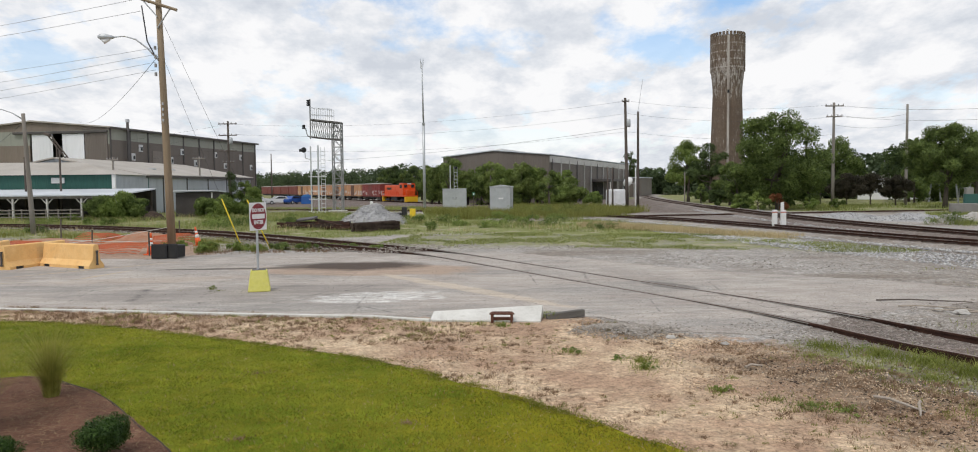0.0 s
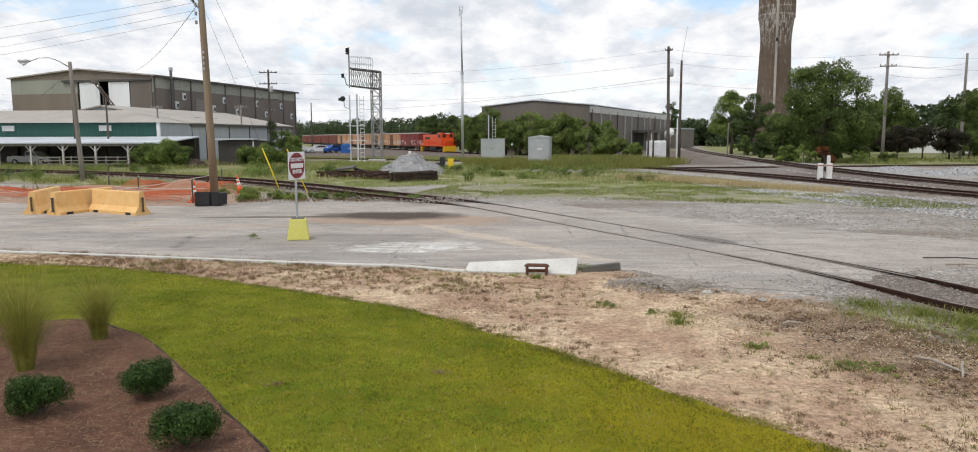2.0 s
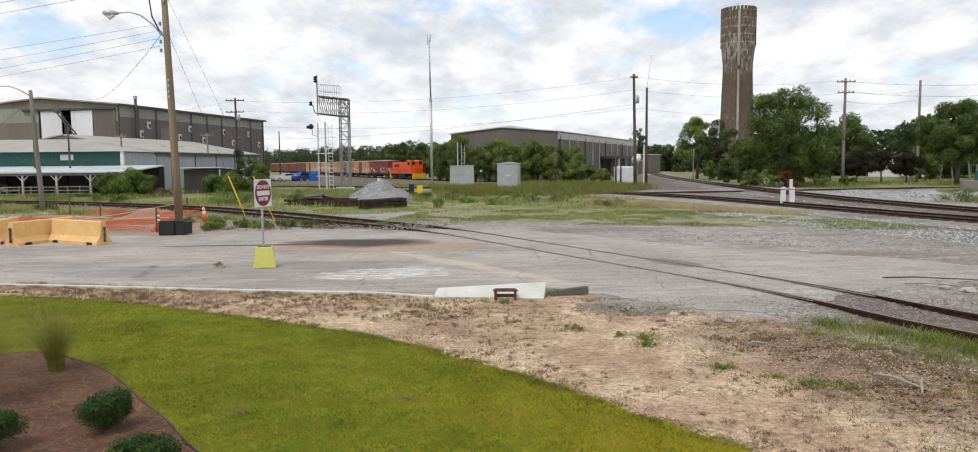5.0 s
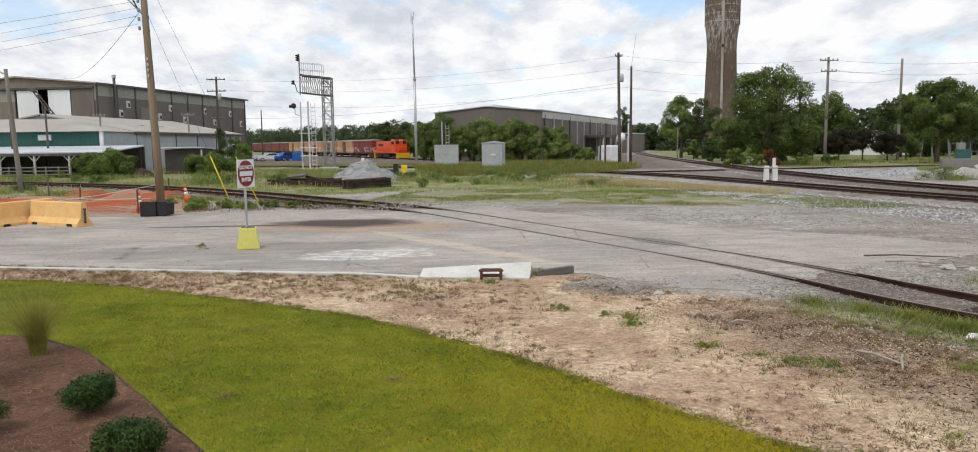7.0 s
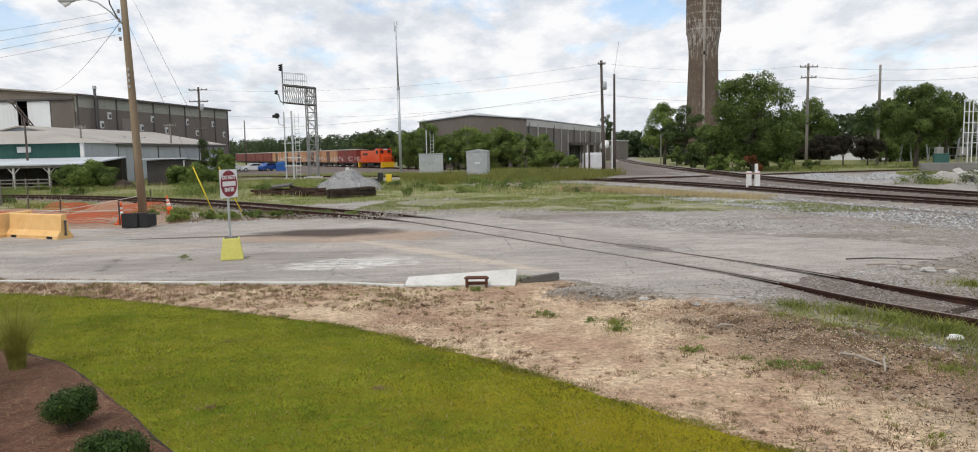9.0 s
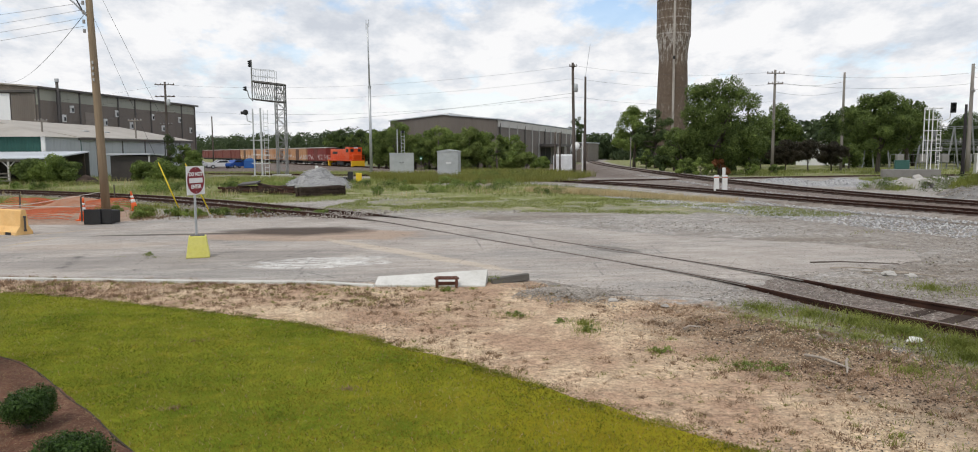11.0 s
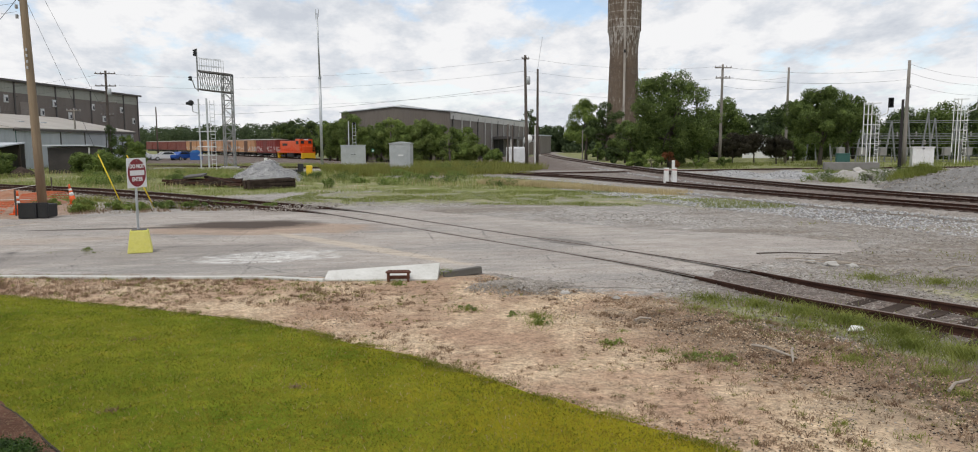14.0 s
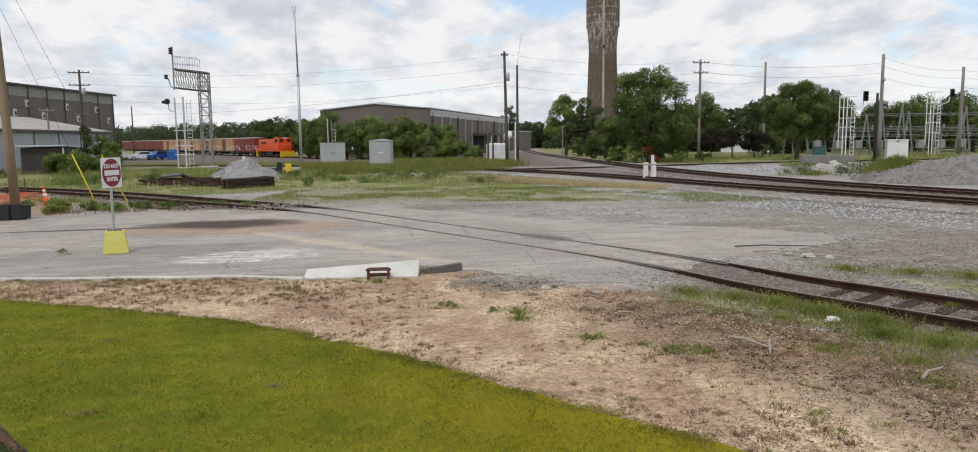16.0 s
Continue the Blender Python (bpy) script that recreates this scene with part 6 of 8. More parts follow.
# kerb along the yard, in sections
kerb = thing("kerb", Matrix(), "narrow pale concrete kerb between yard and dirt", "kerb", kind="structure")
kp = bend([(-42, 20.9), (-24, 18.95), (-11.8, 17.12), (-9.3, 16.72), (-6.9, 16.3), (-4.7, 15.92), (-2.7, 15.62), (-2.0, 15.35), (-1.35, 15.12)], 4)
for a, b in zip(kp, kp[1:]):
    d = Vector((b[0] - a[0], b[1] - a[1], 0))
    dn = d.normalized()
    part("kerb_stone", Shape().extrude([(-0.06, -0.03), (0.06, -0.03), (0.058, 0.035), (0.045, 0.05), (-0.045, 0.05), (-0.058, 0.035)], (a[0], a[1], 0), (a[0] + d.x - dn.x * 0.008, a[1] + d.y - dn.y * 0.008, 0), (-d.y, d.x, 0)), CONCRETE, kerb)
slab = thing("concrete_apron", Matrix(), "tilted white concrete apron beside the drain", "concrete slab")
sl = Shape()
top = [(-1.36, 15.12, 0.03), (0.93, 14.86, 0.03), (1.02, 15.45, 0.27), (-1.30, 15.5, 0.15)]
sl.add(top + [(x, y, -0.05) for x, y, z in top], [(0, 1, 2, 3), (7, 6, 5, 4), (0, 4, 5, 1), (1, 5, 6, 2), (2, 6, 7, 3), (3, 7, 4, 0)])
part("slab", sl, CONCRETE, slab)
grate = thing("drain_grate", pose(0.14, 14.86, 0, 0, 0, -4), "rusty iron drain grate with bars", "drain grate")
IRON = surface("rusty_iron", (0.11, 0.045, 0.03), (0.16, 0.07, 0.045), 0.8, 0.2, 5, 50)
part("top_ring", Shape().tube([(-0.24 , 0, 0.19), (-0.2, -0.06, 0.2), (0.2, -0.06, 0.2), (0.24, 0, 0.19), (0.2, 0.12, 0.2), (-0.2, 0.12, 0.2), (-0.24, 0, 0.19)], 0.022, 6), IRON, grate)
for i in range(6):
    part("bar", Shape().box(-0.18 + i * 0.072, 0.03, 0.2, 0.03, 0.2, 0.03), IRON, grate)
for x in (-0.2, 0.2):
    for y in (-0.04, 0.1):
        part("leg", Shape().box(x, y, 0.09, 0.05, 0.04, 0.2), IRON, grate)
part("sill", Shape().box(0, 0.13, 0.05, 0.46, 0.06, 0.1, bev=0.01), IRON, grate)
tb = thing("timber_beam", pose(1.5, 15.35, 0, 0, -4, 16), "dark weathered timber beam lying by the apron", "timber")
part("beam", Shape().box(0, 0, 0.07, 0.85, 0.13, 0.15, bev=0.02), surface("old_grey_timber", (0.10, 0.095, 0.085), (0.16, 0.15, 0.135), 0.9, 0, 4, 40, None, (0.2, 1, 1)), tb)

BLEACHED = surface("bleached_wood", (0.30, 0.25, 0.20), (0.42, 0.37, 0.31), 0.9, 0, 6, 40)
for i, (x, y, r, L) in enumerate(((5.0, 8.95, -70, 0.75), (5.15, 8.75, -120, 0.7), (9.7, 16.0, -25, 1.4), (10.0, 15.5, 160, 1.2), (10.4, 15.1, -40, 1.1), (10.0, 16.9, -14, 2.0), (10.8, 14.3, 40, 0.9), (12.4, 14.5, 20, 1.3), (6.4, 7.4, 30, 0.6), (3.9, 10.9, 10, 0.3))):
    d = Vector((math.cos(radians(r)), math.sin(radians(r)), 0)) * L / 2
    st = part("broken_branch", Shape().tube([(x - d.x, y - d.y, 0.04), (x - d.x * 0.3, y - d.y * 0.3 + 0.03, 0.07), (x + d.x * 0.4, y + d.y * 0.4, 0.06), (x + d.x, y + d.y, 0.05)], [0.02, 0.018, 0.016, 0.008], 6), BLEACHED if i not in (5,) else POLE_DARK)
    tagged(st, "bleached broken branch lying on the ground", "branch", "broken branches")
rub = random.Random(11)


def lump(name, x, y, s, material, label, cat, group, seed):
    bm = bmesh.new()
    bmesh.ops.create_icosphere(bm, subdivisions=2, radius=1)
    for v in bm.verts:
        n = 1 + 0.45 * noise.noise(v.co * 1.3 + Vector((seed, 0, 0)))
        v.co = Vector((v.co.x * s[0] * n, v.co.y * s[1] * n, max(-0.25, v.co.z) * s[2] * n))
    me = bpy.data.meshes.new(name)
    bm.to_mesh(me)
    bm.free()
    ob = part(name, me, material)
    ob.matrix_basis = pose(x, y, 0.02)
    return tagged(ob, label, cat, group)


lump("plastic_bag", 6.85, 9.95, (0.11, 0.07, 0.07), WHITE, "crumpled white plastic bag in the weeds", "plastic bag", "", 2)
PILE_CHUNK = surface("broken_concrete", (0.36, 0.34, 0.31), (0.50, 0.48, 0.45), 0.95, 0, 4, 30)
for i, (x, y, a) in enumerate(((9.95, 15.4, 0.22), (10.25, 15.1, 0.18), (9.7, 15.8, 0.14), (3.2, 13.2, 0.12), (4.0, 12.6, 0.1), (2.3, 14.2, 0.13))):
    lump("concrete_chunk", x, y, (a * 0.8, a * 0.6, a * 0.4), PILE_CHUNK, "pale broken concrete chunk on the gravel", "concrete chunk", "concrete chunks", i * 3.1)
for i in range(12):
    ob = part("rubble_block", Shape().box(0, 0, 0.25, rub.uniform(0.6, 1.5), rub.uniform(0.5, 1.0), rub.uniform(0.3, 0.8), 0, pose(0, 0, 0, rub.uniform(-25, 25), rub.uniform(-25, 25), 0), top=rub.uniform(0.6, 0.95), bev=0.06), PILE_CHUNK)
    ob.matrix_basis = pose(31.5 + i * 0.42 + rub.uniform(-0.3, 0.3), 50 + rub.uniform(-0.9, 0.9), 0.30 * max(0, 1 - abs(i - 7) / 4.0), 0, 0, rub.uniform(0, 180))
    tagged(ob, "broken pale concrete rubble block beside the track", "rubble", "rubble blocks")

# timber pile and scrap
pile = thing("tie_stack", pose(-7.25, 47.6, 0, 0, 0, 38), "stack of dark old railway ties in the weeds", "tie stack")
for lv in range(3):
    for j in range(4):
        ob = new("tie", TIE_MESH)
        ob.parent = pile
        ob.matrix_basis = pose((j % 2) * 0.12 - 0.4, j * 0.27 - 0.4, 0.18 + lv * 0.2, 0, rub.uniform(-2, 2), rub.uniform(-4, 4)) @ Matrix.Diagonal((1.25, 1.0, 1.1, 1))
scrap = thing("scrap_heap", pose(-11.6, 50.6, 0, 0, 0, -28), "heap of rusty scrap rails and old timbers", "scrap heap")
for i in range(26):
    x, y, L = rub.uniform(-2.6, 2.6), rub.uniform(-0.9, 0.9), rub.uniform(1.4, 4.2)
    zz = 0.1 + rub.uniform(0, 0.45) * (1 - abs(x) / 3.5)
    m = pose(0, 0, 0, 0, rub.uniform(-6, 6), 0)
    part("scrap_bar", Shape().box(x, y, zz, L, rub.uniform(0.1, 0.24), rub.uniform(0.08, 0.18), rub.uniform(-25, 25), m), RUST if i % 3 else TIE, scrap)
part("scrap_sheet", Shape().box(-1.7, 0.2, 0.66, 1.3, 0.9, 0.12, 20, pose(0, 0, 0, 8, -6, 0), bev=0.02), TRIM_DARK, scrap)


# ---------- scattered stuff ----------
rng = np.random.default_rng(7)


def blades(name, pts, h, w, lean, material, label, cat="grass", parent=None):
    """One triangle blade at each point; h and w are arrays or numbers."""
    n = len(pts)
    h, w = np.broadcast_to(h, n) * rng.uniform(0.6, 1.2, n), np.broadcast_to(w, n)
    a, b = rng.uniform(0, 2 * np.pi, n), rng.uniform(0, 2 * np.pi, n)
    l = rng.uniform(0.1, 1.0, n) * lean * h
    u = np.stack([np.cos(a), np.sin(a), np.zeros(n)], 1) * w[:, None] / 2
    tip = pts + np.stack([np.cos(b) * l, np.sin(b) * l, h], 1)
    mid = pts * 0.45 + tip * 0.55 + np.stack([-np.cos(b) * l * 0.15, -np.sin(b) * l * 0.15, h * 0.06], 1)
    v = np.stack([pts - u, pts + u, mid + u * 0.7, tip, mid - u * 0.7], 1).reshape(-1, 3)
    i = np.arange(n)[:, None] * 5
    f = np.concatenate([i + [0, 1, 2], i + [0, 2, 4], i + [4, 2, 3]], 0)
    ob = part(name, raw_mesh(name, v, f), material)
    return tagged(ob, label, cat, kind="stuff")


def leaves(centres, outward, size, rg):
    n = len(centres)
    nrm = outward + rg.normal(0, 0.6, (n, 3))
    nrm /= np.linalg.norm(nrm, axis=1, keepdims=True) + 1e-9
    t = np.cross(nrm, rg.normal(0, 1, (n, 3)))
    t /= np.linalg.norm(t, axis=1, keepdims=True) + 1e-9
    s = np.cross(nrm, t)
    L = rg.uniform(0.6, 1.25, (n, 1)) * size
    t, s = t * L * 0.5, s * L * 0.28
    v = np.stack([centres - t, centres + s - t * 0.1, centres + t + nrm * L * 0.05, centres - s - t * 0.1], 1).reshape(-1, 3)
    i = np.arange(n)[:, None] * 4
    return v, i + [0, 1, 2, 3]


def clumps_to_mesh(name, cl, n, size, rg):
    cl = np.array(cl)
    wgt = cl[:, 3] ** 2
    pick = rg.choice(len(cl), n, p=wgt / wgt.sum())
    d = rg.normal(0, 1, (n, 3))
    d[:, 2] = d[:, 2] * 0.9 + 0.15
    d /= np.linalg.norm(d, axis=1, keepdims=True)
    rad = cl[pick, 3:4] * (0.55 + 0.5 * rg.random((n, 1)) ** 0.6)
    rad *= 1 + 0.18 * np.sin(d[:, :1] * 7 + pick[:, None]) * np.cos(d[:, 1:2] * 6)
    c = cl[pick, :3] + d * rad * np.array([1, 1, 0.85])
    c[:, 2] = np.maximum(c[:, 2], 0.03)
    return raw_mesh(name, *leaves(c, d, size, rg))


# Wide dark-to-light spans paint lit clump tops and shaded gaps into the leaves.
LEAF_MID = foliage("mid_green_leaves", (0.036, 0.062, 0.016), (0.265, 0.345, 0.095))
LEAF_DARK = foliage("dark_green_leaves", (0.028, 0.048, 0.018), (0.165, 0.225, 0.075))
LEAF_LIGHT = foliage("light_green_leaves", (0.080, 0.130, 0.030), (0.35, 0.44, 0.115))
LEAF_BUSH = foliage("yellow_green_leaves", (0.090, 0.135, 0.032), (0.36, 0.43, 0.13))
LEAF_FAR = foliage("distant_leaves", (0.045, 0.070, 0.034), (0.135, 0.18, 0.08), big=0.1)
LEAF_PURPLE = foliage("dark_purple_leaves", (0.030, 0.029, 0.019), (0.088, 0.074, 0.048))
LEAF_RUST = foliage("rusty_dead_leaves", (0.17, 0.065, 0.025), (0.26, 0.11, 0.05))
# Boxwood's dark and light ends also hold painted shadows and highlights of the shrubs.
BOXWOOD = foliage("boxwood_leaves", (0.016, 0.040, 0.008), (0.095, 0.17, 0.035), 0.45, 0.25, 6.0)
BARK = surface("grey_brown_bark", (0.075, 0.062, 0.05), (0.13, 0.11, 0.09), 0.95, 0, 2, 12, None, (1, 1, 0.2), 0.6, 0.04)


def tree(x, y, h, w, seed, label, leaf_m, n=7000, leaf=0.26, bare=0.14, nclump=26, cat="tree", group="trees", deep=None, puff=(0.07, 0.165)):
    """Trunk, limbs and a crown of many leaves in uneven clumps."""
    rg = np.random.default_rng(seed)
    root = thing("tree" if cat == "tree" else "shrub", pose(x, y, 0), label, cat, group)
    z0 = h * bare
    deep = deep or w * 0.85
    cl = []
    while len(cl) < nclump:
        p = rg.uniform(-1, 1, 3)
        if np.linalg.norm(p) > 1:
            continue
        k = 1 - 0.35 * max(p[2], 0)
        cl.append((p[0] * w * 0.43 * k, p[1] * deep * 0.42 * k, z0 + (h - z0) * (0.5 + 0.42 * p[2]), rg.uniform(*puff) * min(w, (h - z0) * 1.3)))
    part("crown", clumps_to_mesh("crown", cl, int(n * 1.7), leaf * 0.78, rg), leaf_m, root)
    th = h * 0.55
    bend_x, bend_y = rg.uniform(-0.04, 0.04, 2) * h
    part("trunk", Shape().tube([(0, 0, -0.1), (bend_x * 0.3, bend_y * 0.3, th * 0.3), (bend_x * 0.7, bend_y * 0.7, th * 0.65), (bend_x, bend_y, th)], [0.030 * h, 0.022 * h, 0.016 * h, 0.008 * h], 8), BARK, root, smooth=True)
    for c in cl[:9]:
        s = rg.uniform(0.35, 0.8)
        b = (bend_x * s, bend_y * s, th * s)
        m = tuple((p + q) / 2 + 0.04 * h * rg.uniform(-1, 1) for p, q in zip(b, c[:3]))
        part("limb", Shape().tube([b, m, c[:3]], [0.011 * h, 0.007 * h, 0.003 * h], 6), BARK, root, smooth=True)
    return root


T = "broad green leafy tree beside the railway junction"
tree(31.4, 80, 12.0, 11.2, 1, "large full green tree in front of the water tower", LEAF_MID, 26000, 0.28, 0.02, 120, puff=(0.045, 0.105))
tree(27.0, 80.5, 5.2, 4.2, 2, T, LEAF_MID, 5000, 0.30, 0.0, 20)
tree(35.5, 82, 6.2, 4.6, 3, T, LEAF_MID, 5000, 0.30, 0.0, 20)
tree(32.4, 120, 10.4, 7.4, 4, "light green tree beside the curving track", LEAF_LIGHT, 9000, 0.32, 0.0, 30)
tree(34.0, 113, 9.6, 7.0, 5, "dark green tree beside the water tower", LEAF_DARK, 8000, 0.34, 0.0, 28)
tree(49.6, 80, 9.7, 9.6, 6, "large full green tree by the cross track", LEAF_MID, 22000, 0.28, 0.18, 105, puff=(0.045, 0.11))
tree(54.4, 82, 8.9, 6.0, 7, T, LEAF_MID, 10000, 0.30, 0.18, 36)
tree(39.0, 204, 13.2, 7.0, 8, "dark tree behind the warehouse", LEAF_DARK, 4000, 0.36, 0.3, 22)
tree(43.0, 110, 9.6, 9.0, 9, "dark green tree behind the utility pole", LEAF_DARK, 9000, 0.42, 0.0, 30)
tree(52.5, 112, 10.2, 9.5, 10, T, LEAF_MID, 9000, 0.42, 0.0, 30)
tree(61.5, 108, 9.8, 9.0, 12, "dark green tree beside the substation", LEAF_DARK, 9000, 0.42, 0.0, 30)
for i, (x, y, h, w) in enumerate(((66, 112, 8.6, 8), (72, 116, 8.0, 9), (78, 116, 8.8, 9), (84, 112, 8.2, 8), (91, 112, 9.4, 10), (98, 110, 9.0, 10), (95, 104, 9.0, 8))):
    tree(x, y, h * 1.1, w * 1.35, 40 + i, "green tree behind the substation", LEAF_DARK if i % 2 else LEAF_MID, 9500, 0.44, -0.03, 32)
for i, (x, y, w) in enumerate(((43.7, 90, 3.8), (47.2, 91, 3.9), (50.6, 91.5, 3.6))):
    tree(x, y, 4.0, w * 1.2, 20 + i, "dark purplish round-topped shrub tree on a lawn", LEAF_PURPLE, 9000, 0.21, 0.20, 36)
for i, (x, y, h, w, m) in enumerate(((26.4, 77.5, 1.9, 2.2, LEAF_LIGHT), (28.2, 77.2, 2.1, 2.4, LEAF_LIGHT), (30.4, 77.4, 1.9, 2.4, LEAF_RUST), (33.4, 77.3, 1.7, 2.2, LEAF_LIGHT), (36.8, 77.8, 1.3, 1.8, LEAF_MID))):
    tree(x, y, h, w, 60 + i, "rust brown dead shrub at the foot of a tree" if m is LEAF_RUST else "light green shrub at the foot of the trees", m, 1600, 0.2, 0.0, 10, "shrub", "shrubs")
for i, (x, y, h, w) in enumerate(((31.6, 110, 3.4, 3.4), (30.6, 98, 3.0, 3.4), (31.8, 93, 3.4, 3.6), (29.4, 86, 3.2, 3.4), (33.5, 88, 4.0, 4.4), (36.8, 90, 3.6, 4.2), (39.5, 92, 3.2, 4.0), (37.5, 97, 6.0, 5.0), (32.0, 98, 6.5, 5.0), (45.0, 100, 5.0, 5.0), (55.5, 96, 5.0, 5.0))):
    tree(x, y, h, w, 210 + i, "dark green understory bush below the trees", LEAF_DARK if i % 2 else LEAF_MID, 3000, 0.28, -0.05, 14, "shrub", "understory shrubs")
# thicket before the warehouse and behind the train
for i in range(24):
    x = -10.0 + i * 0.95 + rub.uniform(-0.4, 0.4)
    y = max(109.0, 124 - 1.3 * (x + 8)) + rub.uniform(-1, 2)
    h = 1.2 * (5.4, 6.2, 5.0, 6.0, 6.8, 5.2, 4.4)[i % 7] * (1.0 if x < 6 else 0.72) + rub.uniform(-0.3, 0.4)
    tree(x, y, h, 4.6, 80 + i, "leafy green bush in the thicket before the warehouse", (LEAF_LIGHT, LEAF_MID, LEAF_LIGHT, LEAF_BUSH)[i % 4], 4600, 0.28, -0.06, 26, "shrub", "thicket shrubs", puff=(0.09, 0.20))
for i in range(14):
    x = -27 + i * 1.6 + rub.uniform(-0.5, 0.5)
    y = 168 - 2.05 * (x + 16.8) + rub.uniform(-1, 3)
    tree(x, y, 8.0 + rub.uniform(-1.2, 1.4), 6.2, 180 + i, "dark leafy tree behind the train", (LEAF_DARK, LEAF_MID)[i % 2], 3600, 0.40, -0.04, 18)
for i, (x, y, h, w) in enumerate(((10.2, 104, 3.2, 3.6), (12.4, 103, 2.6, 3.4), (14.2, 101, 2.0, 3.0), (8.6, 106, 3.6, 3.8))):
    tree(x, y, h, w, 310 + i, "leafy green bush along the warehouse wall", (LEAF_LIGHT, LEAF_BUSH)[i % 2], 3600, 0.26, -0.06, 22, "shrub", "thicket shrubs", puff=(0.10, 0.20))
tree(7.9, 98, 6.0, 3.2, 120, "pointed green tree before the warehouse", LEAF_MID, 3000, 0.26, 0.0, 14)
tree(-6.5, 116, 8.0, 5.0, 121, "thin-crowned tree behind the radio mast", LEAF_MID, 1500, 0.26, 0.3, 14)
tree(-3.5, 150, 10.4, 7.5, 122, "tree rising behind the warehouse roof", LEAF_LIGHT, 2500, 0.34, 0.3, 14)
# shrubs by the sheds
for i, (x, y, h, w) in enumerate(((-36.6, 69, 2.6, 3.2), (-34.9, 68.6, 2.8, 3.4), (-33.3, 69, 2.4, 2.8), (-28.4, 73.4, 2.0, 3.2), (-26.5, 73.6, 2.2, 3.6), (-24.5, 74.2, 1.9, 3.2), (-28.1, 84, 4.6, 2.0), (-26.9, 83, 3.4, 2.2))):
    tree(x, y, h, w, 130 + i, "weedy green bush beside the sheds", (LEAF_MID, LEAF_LIGHT, LEAF_MID)[i % 3], 5500, 0.20, -0.08, 30, "shrub", "shed shrubs", puff=(0.10, 0.22))
vine = tree(-35.8, 101, 6.2, 1.9, 150, "vine-covered pole with hanging leaves", LEAF_DARK, 2600, 0.20, 0.0, 26, "shrub", "shed shrubs", puff=(0.12, 0.25))


def far_woods(name, x0, y0, x1, y1, h, n, seed, label):
    rg = np.random.default_rng(seed)
    cl = []
    L = math.hypot(x1 - x0, y1 - y0)
    for i in range(int(L / 2.2)):
        t = (i + rg.uniform(0, 1)) / (L / 2.2)
        hh = h * (0.72 + 0.28 * noise.noise((t * L * 0.06, seed, 0)) + rg.uniform(-0.12, 0.12))
        for z in (0.2, 0.5, 0.78):
            cl.append((x0 + (x1 - x0) * t + rg.normal(0, 1.5), y0 + (y1 - y0) * t + rg.normal(0, 2.5), hh * z, rg.uniform(0.16, 0.27) * h))
    ob = part(name, clumps_to_mesh(name, cl, n * 3, 0.95, rg), LEAF_FAR)
    tagged(ob, label, "woods", kind="stuff")


far_woods("distant_woods", -150, 205, -80, 226, 12.5, 7000, 3, "distant dark green woods behind the train")
far_woods("distant_woods", -170, 480, -18, 222, 13.0, 15000, 4, "distant green woods behind the train")
far_woods("distant_woods", 25, 230, 62, 210, 11.0, 7000, 5, "distant green woods beyond the track curve")
far_woods("distant_woods", 44, 142, 150, 128, 10.5, 14000, 6, "dark green woods behind the junction")
far_woods("distant_woods", -260, 190, -140, 200, 12.0, 6000, 8, "distant dark green woods behind the hall")

# planting bed
def shrub(x, y, h, w, seed, n=16000):
    rg = np.random.default_rng(seed)
    root = thing("boxwood_shrub", pose(x, y, 0.05), "small rounded dark green boxwood in pine straw", "shrub", "boxwood shrubs")
    cl = [(rg.uniform(-0.24, 0.24) * w, rg.uniform(-0.24, 0.24) * w, h * rg.uniform(0.28, 0.72), rg.uniform(0.12, 0.24) * w) for _ in range(26)]
    part("foliage", clumps_to_mesh("foliage", cl, n, 0.024, rg), BOXWOOD, root)
    for c in cl[:7]:
        part("stem", Shape().tube([(0, 0, 0), (c[0] * 0.5, c[1] * 0.5, c[2] * 0.5), c[:3]], [0.012, 0.009, 0.005], 5), BARK, root)


shrub(-4.12, 7.38, 0.44, 0.66, 1)
shrub(-4.93, 6.83, 0.46, 0.64, 2)
shrub(-3.10, 6.14, 0.46, 0.70, 3)
shrub(-5.6, 5.9, 0.5, 0.74, 4)
FOUNTAIN = foliage("fountain_grass_blades", (0.19, 0.20, 0.030), (0.44, 0.41, 0.11), 0.6, 0.3, 3.0)


